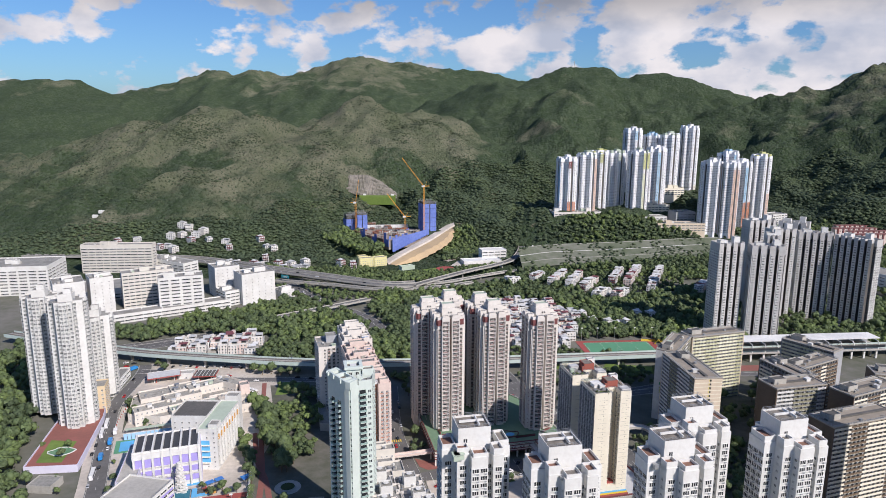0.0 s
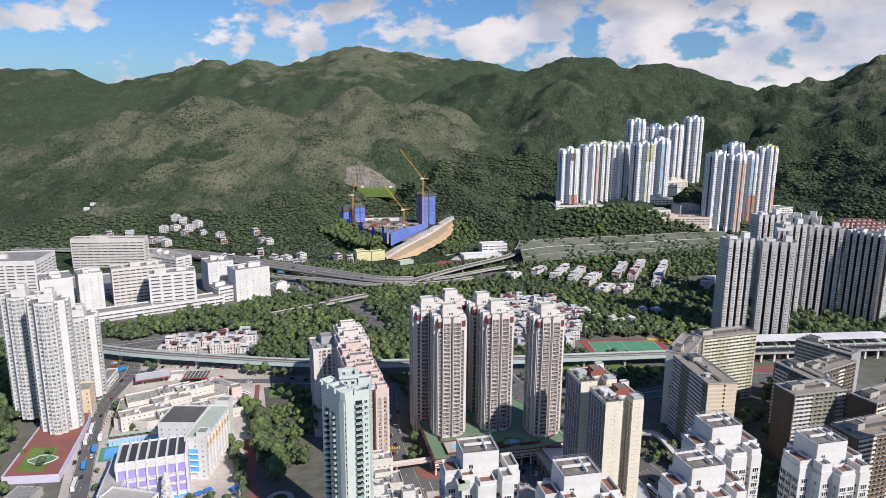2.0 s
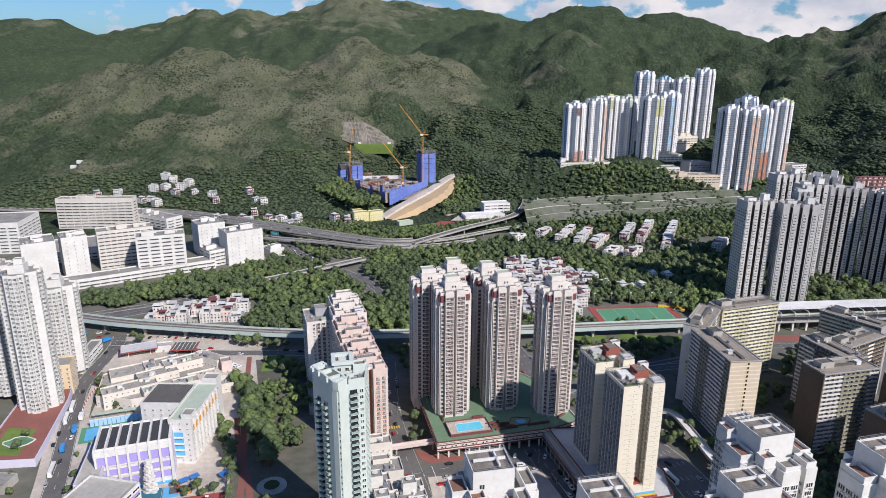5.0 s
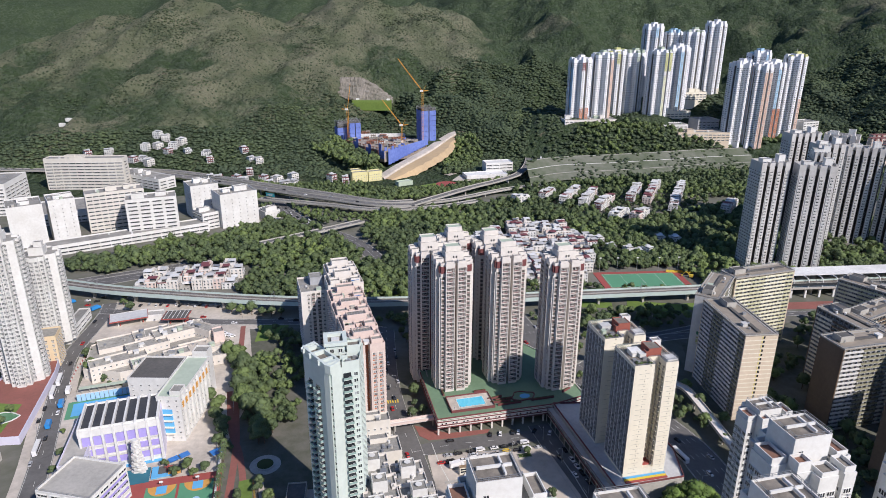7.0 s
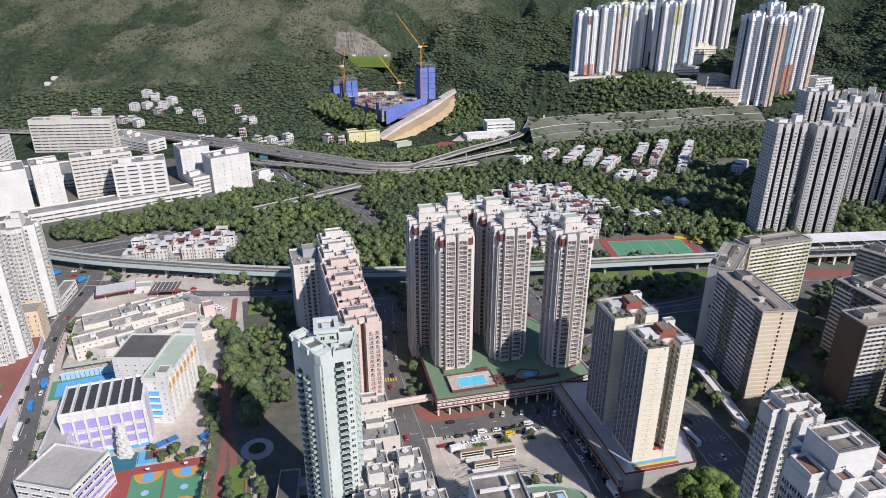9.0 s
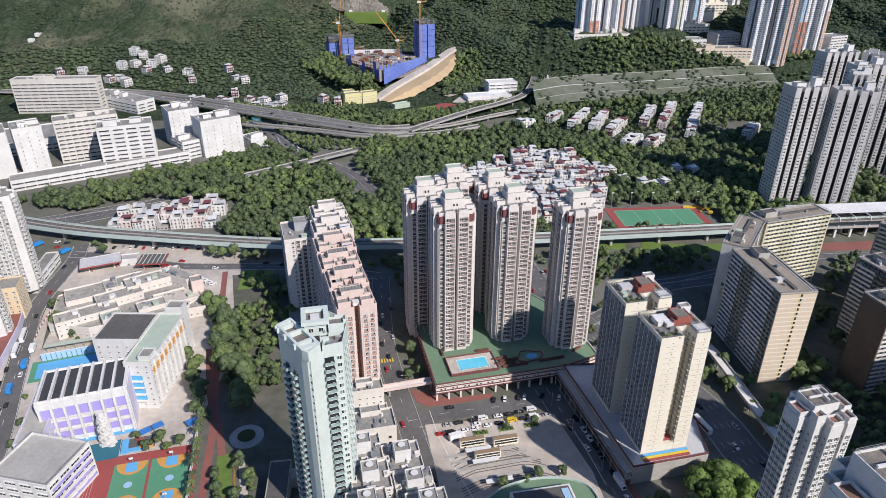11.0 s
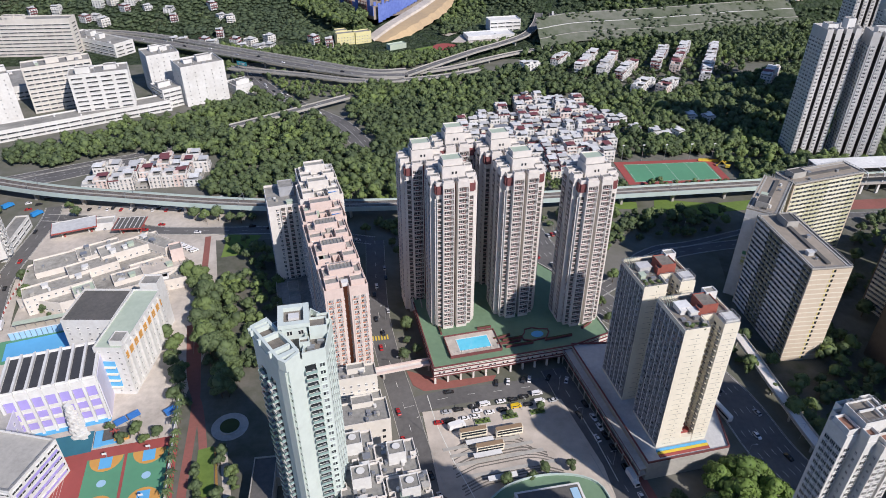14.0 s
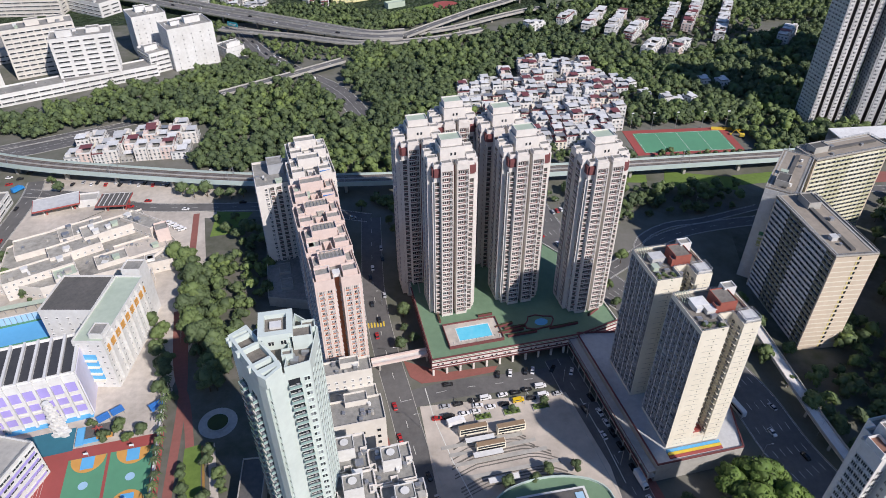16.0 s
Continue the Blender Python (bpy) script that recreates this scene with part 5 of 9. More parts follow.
# ---- west towers ----
WEST_PLAN = ring4([(-5, -10), (-2.2, -10), (-2.2, -11.5), (2.2, -11.5), (2.2, -10), (5, -10), (5, -6.5), (6.5, -6.5)])
WEST_WIN = mod_window("window", WHITE, PANE, 2.6, -0.95, 0.95, 0.8, 2.3, 3, ac=True)
for x, y, h, sx, a in ((-262, 455, 91, 1.1, 14), (-270, 507, 64, 1.15, 14), (-293, 478, 88, 1.1, 14)):
    plan = [(px * sx, py * sx) for px, py in WEST_PLAN]
    t = thing("residential_tower", pose(x, y, 4, 0, 0, a), "tall white tower with closely stacked windows and bay fronts", "tower", "west towers")
    part("wall", Geo().prism(plan, 0, h), WHITE, t)
    part("roof", Geo().prism(inset_poly(plan, 0.3), h - 0.1, h + 0.02), ROOFGREY, t)
    part("parapet", parapet(plan, h, 1.2), WHITE, t)
    pl = []
    for s_ in (0, 1, 3, 2):
        for e in (2, 0, 4, 6, 1, 3, 5):
            pl += module_places(plan, s_ * 8 + e, 2.4, 1.5, int(h / 2.8), 2.8)
    put_windows(t, WEST_WIN, pl, 16)
    roof_box(t, 0, 0, h, 9, 9, 5, WHITE)
    roof_box(t, 1, 1, h + 5, 5, 5, 3, WHITE, name="tank_room")
    clutter(t, random.Random(int(h)), -9, 9, -9, 9, h + 0.02, 6)

# ---- housing slabs ----
TANBAND = mat("tan_end_wall", (0.68, 0.57, 0.44), (0.60, 0.50, 0.38), 0.4)
OLIVE = mat("olive_stained_parapet", (0.30, 0.29, 0.20), (0.22, 0.21, 0.14), 0.3)
BROWNROOF = mat("brown_felt_roof", (0.36, 0.31, 0.25), (0.24, 0.21, 0.17), 0.3)
STAINED = mat("stained_cream_parapet", (0.80, 0.77, 0.62), (0.64, 0.62, 0.42), 0.25)
PALEOLIVE = mat("pale_olive_parapet", (0.62, 0.60, 0.40), (0.48, 0.47, 0.30), 0.25)


PALEYELLOW = mat("pale_yellow_paint", (0.70, 0.60, 0.22), (0.6, 0.5, 0.2), 0.8)


def slab(m, lx, ly, h, front, rear, end, label, seed, fins=3.2, stripe=None, floors0=0):
    """A long block whose storeys are access balconies: parapet strips before a dark recess, fins between flats."""
    t = thing("housing_slab", m, label, "slab block", "housing slabs")
    plan = rect(0, 0, lx - 0.6, ly)
    # wall in the recess tone: the shade behind the parapets is in its colour
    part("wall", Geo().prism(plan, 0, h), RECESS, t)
    part("roof", Geo().prism(rect(0, 0, lx + 0.6, ly + 2.6), h, h + 0.5), BROWNROOF, t)
    part("roof_strip", Geo().box(0, 0, h + 0.5, lx - 6, 2.0, 0.9), DARKROOF, t)
    for s_ in (-1, 1):
        part("edge_walk", Geo().box(0, s_ * (ly / 2 - 0.4), h + 0.5, lx - 1, 0.9, 0.2), CONCRETE, t)
    part("edge_kerb", parapet(rect(0, 0, lx + 0.6, ly + 2.6), h + 0.5, 0.5, 0.5), CONCRETE, t)
    nf = int(h / 2.7)
    for side, mm in ((-1, front), (1, rear)):
        y = side * (ly / 2 + 0.55)
        g = Geo()
        for f in range(nf):
            one = seed < 74 and side < 0
            q = Geo() if one else g
            q.box(0, y, f * 2.7 + 0.72, lx - 0.8, 1.1, 0.18)
            nb = max(2, round(lx / (fins * 2)))
            for k in range(nb):
                w = (lx - 0.8) / nb
                q.box(-lx / 2 + 0.4 + (k + 0.5) * w, y + side * 0.5, f * 2.7 + 0.9, w, 0.14, 1.22, m=1 if (k // 2 + (k == nb - 2)) % 2 else 0)
            if one:
                part("balcony_parapet", q, [mm, PALEOLIVE if mm is STAINED else OLIVE], t)
        if g.v:
            part("balcony_parapet_bank", g, [mm, PALEOLIVE if mm is STAINED else OLIVE if mm is not CREAM else BROWN], t, kind="stuff")
        g = Geo()
        n = int(lx / fins)
        for k in range(n + 1):
            g.box(-lx / 2 + 0.4 + k * (lx - 0.8) / n, y, 0.2, 0.22, 1.1, h - 0.3)
        part("fins", g, GREYWALL, t, kind="stuff")
        wm = mod_window("window", WHITE, PANE, fins, -fins * 0.36, fins * 0.36, 1.0, 2.35, 3, sill=False)
        pl = module_places(plan, 0 if side < 0 else 2, fins, 0.9, nf, 2.7)
        put_windows(t, wm, pl, 0)
    for side in (-1, 1):
        part("end_wall", Geo().box(side * (lx / 2 + 0.05), 0, 0, 0.8, ly + 2.2, h), end, t, "plain end wall")
        for f in range(nf if seed < 74 and side > 0 else 0):
            part("stair_window", Geo().box(side * (lx / 2 + 0.48), 1.4, f * 2.7 + 1.2, 0.16, 1.1, 1.4, m=1).box(side * (lx / 2 + 0.48), 0.5, f * 2.7 + 1.2, 0.16, 0.7, 1.4), [PALEYELLOW if end is TANBAND else WHITE, DARKPANE], t)
        g = Geo()
        for f in range(1, nf):
            g.box(side * (lx / 2 + 0.46), 0, f * 2.7, 0.05, ly + 2.1, 0.5)
        part("floor_lines", g, CREAM if end is TANBAND else end, t, kind="stuff")
    if seed == 72:
        for k, (yy, z, w, hh, mm) in enumerate(((-2, 15, 4, 7, SKYBLUE), (1, 21, 5, 5, LIME), (-1.5, 23, 3, 6, COURTGREEN), (2.5, 27, 2.4, 3, COURTGREEN), (1, 40, 1.4, 1.2, DARKROOF), (1, 43, 1.4, 1.2, DARKROOF), (1, 46, 1.4, 1.2, DARKROOF))):
            part("mural", Geo().box(-lx / 2 - 0.38, yy, z, 0.16, w, hh), mm, t, "painted mural patch")
    rail(t, rect(0, 0, lx, ly + 2), h + 1.0, 0.9, post=2.0)
    roof_box(t, -lx / 2 + 8, 1.5, h + 0.5, 9, 6, 3.0, CONCRETE, DARKROOF, name="lift_house")
    clutter(t, random.Random(seed), -lx / 2 + 4, lx / 2 - 4, -ly / 2 + 1, ly / 2 - 1, h + 0.52, 5)
    return t


def between(x0, y0, x1, y1, z=0):
    return pose((x0 + x1) / 2, (y0 + y1) / 2, z, 0, 0, math.degrees(math.atan2(y1 - y0, x1 - x0))), math.hypot(x1 - x0, y1 - y0)


for k, (x0, y0, x1, y1, w, h, fr, re, en, lab) in enumerate((
        (171, 447, 174, 399, 17, 54, WHITE, WHITE, TANBAND, "grey striped housing slab with tan end wall"),
        (196, 487, 243, 500, 13, 54, STAINED, STAINED, TANBAND, "pale yellow housing slab with stained balcony strips"),
        (166, 451, 192, 487, 13, 54, WHITE, STAINED, WHITE, "white linking housing slab with a painted end mural"),
        (211, 393, 248, 400, 15, 52, WHITE, WHITE, BROWN, "brown housing slab with white balcony strips"),
        (238, 442, 247, 407, 13, 51, CREAM, CREAM, BROWN, "brown and cream housing slab with flat roof"),
        (246, 428, 286, 448, 13, 50, CREAM, CREAM, BROWN, "brown housing slab behind the courtyard"),
        (276, 485, 297, 453, 13, 52, STAINED, STAINED, GREYWALL, "striped housing slab by the station"),
        (250, 377, 292, 394, 14, 53, CREAM, CREAM, BROWN, "brown housing slab with cream balconies"),
        (211, 336, 260, 350, 15, 54, CREAM, CREAM, BROWN, "brown slab with cream window strips"),
        (292, 410, 326, 400, 14, 54, CREAM, CREAM, BROWN, "brown housing slab on the estate edge"))):
    m, ln = between(x0, y0, x1, y1)
    slab(m, ln, w, h, fr, re, en, lab, 70 + k)
# ---- grey towers beyond the station ----
ROOFTONE = mat("dull_maroon_roof", (0.24, 0.11, 0.10), (0.17, 0.08, 0.075), 0.6)
GREYWHITE = mat("weathered_white_render", (0.58, 0.57, 0.55), (0.42, 0.41, 0.40), 0.2)


def grey_tower(m, lx, ly, h, seed, singles=0):
    n = max(3, round(lx / 7.4))
    path = []
    w = lx / n
    for k in range(n):
        x0 = -lx / 2 + k * w
        path += [(x0, -ly / 2), (x0 + w - 2.7, -ly / 2), (x0 + w - 2.7, -ly / 2 + 5), (x0 + w, -ly / 2 + 5)]
    plan = path + [(lx / 2, ly / 2), (-lx / 2, ly / 2)]
    t = thing("residential_tower", m, "tall grey-white slab tower with vertical window bays", "tower", "grey towers")
    part("wall", Geo().prism(plan, 0, h), GREYWHITE, t)
    part("roof", Geo().prism(inset_poly(plan, 0.3), h - 0.1, h + 0.02), ROOFGREY, t)
    part("parapet", parapet(plan, h, 3.2), GREYWHITE, t)
    nf = int(h / 2.75) - 2
    pl, gr = [], []
    for k in range(n):
        pl += module_places(plan, 4 * k, 3.0, 2, nf, 2.75)
        gr += module_places(plan, 4 * k + 2, 2.6, 2, nf, 2.75)
    # Dark-painted slot sides, toned down further so the slot's shade is in the colour.
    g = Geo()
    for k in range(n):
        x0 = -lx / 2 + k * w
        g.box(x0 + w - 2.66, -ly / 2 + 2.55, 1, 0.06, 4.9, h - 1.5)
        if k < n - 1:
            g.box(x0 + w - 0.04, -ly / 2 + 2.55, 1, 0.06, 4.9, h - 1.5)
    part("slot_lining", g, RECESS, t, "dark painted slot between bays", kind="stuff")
    e = len(plan)
    for q in (e - 3, e - 1):
        pl += module_places(plan, q, 3.4, 2, nf, 2.75)
    put_windows(t, GREY_BAY, pl, singles, "window_bay")
    put_windows(t, GROOVE, gr, 0, "service_bay")
    roof_box(t, -lx / 4, 0, h, 8, 7, 5, WHITE)
    roof_box(t, lx / 4, 1, h, 6, 6, 8, WHITE, name="tank_room")
    clutter(t, random.Random(seed), -lx / 2 + 2, lx / 2 - 2, -ly / 2 + 3, ly / 2 - 1, h + 0.02, 5)
    return t


GREY = ((283, 636, 312, 638, 18, 97), (316, 630, 348, 623, 16, 96), (372, 700, 402, 700, 16, 100), (413, 712, 446, 700, 16, 95), (452, 698, 470, 660, 16, 94), (368, 742, 404, 746, 16, 103), (408, 742, 432, 722, 16, 103), (352, 668, 366, 664, 16, 99))
for k, (x0, y0, x1, y1, w, h) in enumerate(GREY):
    m, ln = between(x0, y0, x1, y1)
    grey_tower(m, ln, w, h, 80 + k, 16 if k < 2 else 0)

# institutions and homes on the eastern rise
hb = thing("college_building", pose(600, 818, 0, 0, 0, 40), "white flat-roofed college building among trees", "building")
plan = rect(0, 0, 46, 30)
part("wall", Geo().prism(plan, -2, 24), WHITE, hb)
part("roof", Geo().prism(inset_poly(plan, 0.4), 23.9, 24.03), ROOFGREY, hb)
part("parapet", parapet(plan, 24, 1.2, 0.4), WHITE, hb)
put_windows(hb, RIB5, module_places(plan, 0, 6.5, 2, 5, 4.2) + module_places(plan, 3, 6.5, 2, 5, 4.2), 0, "ribbon_window")
for k in range(4):
    tr = thing("terrace_row", pose(706 + 13 * (k % 2), 1006 + 17 * k, 0, 0, 0, 4), "row of maroon and pink terraced homes on the rise", "house row", "eastern terraces")
    plan = rect(0, 0, 74, 10)
    part("wall", Geo().prism(plan, 10, 41 + 2 * k), PINK, tr)
    part("roof", Geo().box(0, 0, 41 + 2 * k, 75, 11, 0.5), ROOFTONE, tr)
    put_windows(tr, P_WIN, module_places(plan, 0, 3.4, 32 + 2 * k, 3, 3.0), 0)
    for q in range(8):
        part("bay", Geo().box(-32 + q * 9.2, -5.4, 20, 2.6, 1.2, 22 + 2 * k), MAROON, tr, "maroon tiled bay")

# ---- estate on the hillside terrace ----
SALMON = mat("salmon_render", (0.70, 0.50, 0.40), (0.62, 0.44, 0.35), 0.4)
PALELIME = mat("pale_lime_render", (0.68, 0.70, 0.50), (0.60, 0.62, 0.44), 0.4)
ESTATEWHITE = mat("bright_white_render", (0.80, 0.81, 0.83), (0.70, 0.71, 0.74), 0.3)
EST_PLAN = ring4([(-6.2, -14), (-1.7, -14), (-1.7, -8.5), (1.7, -8.5), (1.7, -14), (6.2, -14), (6.2, -7), (7, -7)])


def estate_tower(m, h, accents, sx=1.0, seed=0):
    plan = [(x * sx, y * sx) for x, y in EST_PLAN]
    t = thing("residential_tower", m, "very tall pale estate tower with coloured accent panels", "tower", "estate towers")
    part("wall", Geo().prism(plan, 0, h), ESTATEWHITE, t)
    part("roof", Geo().prism(inset_poly(plan, 0.4), h - 0.1, h + 0.02), ROOFGREY, t)
    part("parapet", parapet(plan, h, 1.6), ESTATEWHITE, t)
    pl = []
    for i, a, b, ln, ang in edges_of(plan):
        if math.cos(ang + m.to_euler().z) > -0.25 and i % 8 not in (1, 2, 3):
            pl += module_places(plan, i, 3.3, 8, int((h - 10) / 2.8), 2.8)
    put_windows(t, ESTATE_BAY, pl, 0, "window_bay")
    for q in range(4):
        sl = [(x * sx, y * sx) for x, y in ((-1.66, -12.6), (1.66, -12.6), (1.66, -8.4), (-1.66, -8.4))]
        c_, s_ = round(math.cos(q * math.pi / 2)), round(math.sin(q * math.pi / 2))
        # Solid dark block in place of an open slot; its colour holds the shade.
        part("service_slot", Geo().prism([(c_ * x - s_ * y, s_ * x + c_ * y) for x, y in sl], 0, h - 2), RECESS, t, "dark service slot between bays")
    for e, z0, z1, mm in accents:
        a, b = plan[e], plan[e + 1]
        d = math.hypot(b[0] - a[0], b[1] - a[1])
        nx, ny = (b[1] - a[1]) / d * 0.42, -(b[0] - a[0]) / d * 0.42
        g = Geo()
        for u0, u1 in ((0, 0.26), (0.42, 0.58), (0.74, 1.0)):
            p0, p1 = (a[0] + (b[0] - a[0]) * u0, a[1] + (b[1] - a[1]) * u0), (a[0] + (b[0] - a[0]) * u1, a[1] + (b[1] - a[1]) * u1)
            g.prism([(p0[0] + nx, p0[1] + ny), (p1[0] + nx, p1[1] + ny), p1, p0], z0 * h, z1 * h)
        part("accent_panel", g, mm, t, "coloured accent panel")
    rnd = random.Random(seed)
    crown = rnd.choice((LIME, MINT, SKYBLUE, ESTATEWHITE, ESTATEWHITE))
    roof_box(t, 0, 0, h, 13, 11, 4.5, ESTATEWHITE, lip=1)
    roof_box(t, 1, 0, h + 4.5, 8, 8, 3.2, crown, name="tank_room", lip=1)
    part("antenna_mast", Geo().bar((2, 2, h + 7.6), (2, 2, h + 13), 0.2), STEEL, t)
    for x, y in ((-3.5, -11), (3.5, -11), (11, 3), (-11, -3), (-11, 3), (11, -3)):
        roof_box(t, x * sx, y * sx, h, 4.8, 5.5, rnd.uniform(2.5, 6.5), crown if rnd.random() < 0.5 else ESTATEWHITE, name="stair_head")
    return t


EST = [(249, 1149, 60, 89, 1.14, [(0, 0.05, 0.30, ORANGE), (4, 0.05, 0.30, ORANGE), (0, 0.86, 0.98, MAROON), (28, 0.3, 0.9, SKYBLUE)]),
       (285, 1156, 59, 97, 1.14, [(4, 0.05, 0.95, SALMON)]),
       (318, 1192, 58, 100, 1.1, [(0, 0.86, 1.0, LIME)]), (350, 1196, 58, 99, 1.1, [(0, 0.9, 1.0, MINT)]),
       (379, 1160, 58, 103, 1.16, [(0, 0.76, 1.0, LIME), (4, 0.76, 1.0, LIME), (0, 0.0, 0.7, PALELIME)]),
       (428, 1207, 66, 98, 1.16, [(0, 0.0, 0.96, SKYBLUE)]),
       (407, 1282, 92, 104, 1.14, [(0, 0.86, 1.0, SKYBLUE)]), (446, 1288, 92, 94, 1.0, []), (474, 1264, 92, 96, 1.12, []), (519, 1282, 92, 109, 1.16, [(4, 0.0, 0.12, CREAM)]),
       (481, 1090, 38, 110, 1.08, [(4, 0.0, 1.0, SALMON)]), (508, 1078, 38, 106, 0.95, [(0, 0.0, 0.95, SALMON), (4, 0.0, 0.95, SALMON)]),
       (540, 1106, 42, 104, 1.1, [(0, 0.05, 0.45, ORANGE), (4, 0.05, 0.45, ORANGE), (0, 0.45, 0.95, SKYBLUE)]), (530, 1138, 42, 118, 1.1, [(0, 0.85, 1.0, SKYBLUE)]), (586, 1130, 44, 112, 1.1, [(4, 0.0, 0.5, SALMON)])]
for k, (x, y, z, h, sx, acc) in enumerate(EST):
    estate_tower(pose(x, y, z - 14, 0, 0, (20, 32, 14)[k % 3]), h + 14, acc, sx * 1.1, k)
for x, y, lx, ly, z, h, turn, wall, lab in ((263, 1134, 84, 34, 43, 17, 4, PINKWHITE, "pinkish podium building below the estate towers"), (338, 1126, 70, 26, 40, 11, 2, CONCRETE, "low concrete shopping podium of the estate"), (334, 1106, 110, 14, 38, 7, 1, PALEROOF, "long low white station shed"),
                                          (398, 1122, 40, 26, 40, 13, 4, WHITE, "white stepped estate community hall"), (430, 1084, 80, 24, 34, 13, -2, TANBAND, "tan estate school building"), (418, 1180, 50, 30, 52, 14, 8, CREAM, "cream terrace podium below estate towers"),
                                          (452, 1130, 36, 30, 38, 22, 6, GREYWALL, "grey and maroon estate school block"), (455, 1236, 80, 18, 76, 14, 6, CREAM, "cream podium of the upper terrace"), (618, 1128, 34, 26, 36, 20, 20, WHITE, "white angular annex by the estate")):
    t = thing("estate_podium", pose(x, y, 0, 0, 0, turn), lab, "building", "estate podiums")
    plan = rect(0, 0, lx, ly)
    part("wall", Geo().prism(plan, z - 14, z + h), wall, t)
    part("roof", Geo().prism(inset_poly(plan, 0.5), z + h - 0.1, z + h + 0.03), ROOFGREY, t)
    part("parapet", parapet(plan, z + h, 1.2, 0.5), wall, t)
    put_windows(t, RIB5, module_places(plan, 0, 6.5, z + 0.5, max(1, int(h / 4)), 4), 0, "ribbon_window")
    rp_ = random.Random(int(x))
    for q in range(3 if lx > 40 and h > 8 else 0):
        roof_box(t, rp_.uniform(-lx * 0.4, lx * 0.4), rp_.uniform(-ly * 0.2, ly * 0.2), z + h, rp_.uniform(5, 11), rp_.uniform(5, 9), rp_.uniform(2.5, 6), rp_.choice((wall, WHITE, MINT)), name="roof_block")
    clutter(t, rp_, -lx * 0.4, lx * 0.4, -ly * 0.3, ly * 0.3, z + h, 6)

# ---- hospital ----
WARMWHITE = mat("warm_white_render", (0.66, 0.63, 0.57), (0.55, 0.52, 0.47), 0.3)


def hospital_block(m, lx, ly, h, label, wall=WHITE, rib=RIB5, wid=6.0, sides=(0, 1, 2, 3), seed=0, base=0.8, tops=2, n=7):
    t = thing("hospital_block", m, label, "hospital", "hospital blocks")
    plan = rect(0, 0, lx, ly)
    part("wall", Geo().prism(plan, 0, h), wall, t)
    part("roof", Geo().prism(inset_poly(plan, 0.4), h - 0.1, h + 0.03), ROOFGREY, t)
    part("parapet", parapet(plan, h, 1.3, 0.4), wall, t)
    pl = []
    for e in sides:
        pl += module_places(plan, e, wid, base, int((h - base) / 4), 4, inset=1.5)
    put_windows(t, rib, pl, min(9, len(pl)), "ribbon_window")
    rnd = random.Random(seed)
    for k in range(tops):
        roof_box(t, rnd.uniform(-lx * 0.3, lx * 0.3), rnd.uniform(-ly * 0.2, ly * 0.2), h, rnd.uniform(7, 14), rnd.uniform(5, 8), rnd.uniform(3, 5), wall, name="plant_room")
    clutter(t, rnd, -lx * 0.42, lx * 0.42, -ly * 0.35, ly * 0.35, h + 0.03, n)
    return t


for k, (x0, y0, x1, y1, w, h, kw, lab) in enumerate((
        (-492, 944, -394, 948, 18, 40, dict(rib=RIB9, wid=9.4, wall=WARMWHITE), "long cream ward slab with rows of windows"),
        (-311, 742, -266, 758, 24, 41, dict(rib=RIB9, wid=9.6), "white ward block with banded window rows"),
        (-362, 764, -312, 790, 22, 41, dict(rib=RIB5, wid=5.6, wall=WARMWHITE), "cream ward block with many small windows"),
        (-386, 735, -366, 748, 30, 43, dict(sides=(0, 3), rib=W_WIN2, wid=6), "tall white blank-walled hospital tower"),
        (-418, 720, -392, 736, 36, 41, dict(sides=(1,), wid=12), "pale hospital wing with a blank face"),
        (-231, 778, -197, 800, 30, 36, dict(rib=W_WIN2, wid=6.6), "white clinic block with small windows"),
        (-272, 812, -246, 828, 30, 37, dict(rib=W_WIN2, wid=5.6), "white clinic wing behind"),
        (-415, 985, -340, 938, 26, 14, dict(rib=RIB9, wid=10), "long low white block with a blue panel"),
        (-372, 690, -240, 766, 20, 9, dict(rib=RIB9, wid=9.4, tops=0), "long white hospital base with ribbon openings"),
        (-560, 840, -480, 850, 60, 36, dict(rib=RIB9, wid=10), "broad white hospital wing"),
        (-455, 795, -380, 830, 60, 12, dict(tops=0), "cleared hospital yard podium"),
        (-190, 800, -176, 812, 22, 9, dict(rib=W_WIN2, wid=4), "low white annex with cooling towers"),
        (-250, 770, -236, 782, 26, 17, dict(rib=RIB5, wid=5.5), "stepped white hospital link"),
        (-640, 800, -540, 806, 34, 30, dict(rib=RIB9, wid=10), "white hospital slab behind the wings"))):
    m, ln = between(x0, y0, x1, y1)
    hospital_block(m, ln, w, h, lab, seed=90 + k, **kw)
# ---- railway viaduct ----
VLINE = [tuple(q) for q in curve([(-420, 640), (-290, 590), (-207, 570), (-110, 554), (-28, 551), (71, 556), (141, 561), (226, 567), (330, 575), (600, 590)], 9)]
ROADS.append((VLINE, 8))


def offset_line(line, d):
    l, r = strip(line, 2 * abs(d))
    return l if d > 0 else r


def wall_along(line, z0, z1, t):
    return band(line, t, z1, z1 - z0)


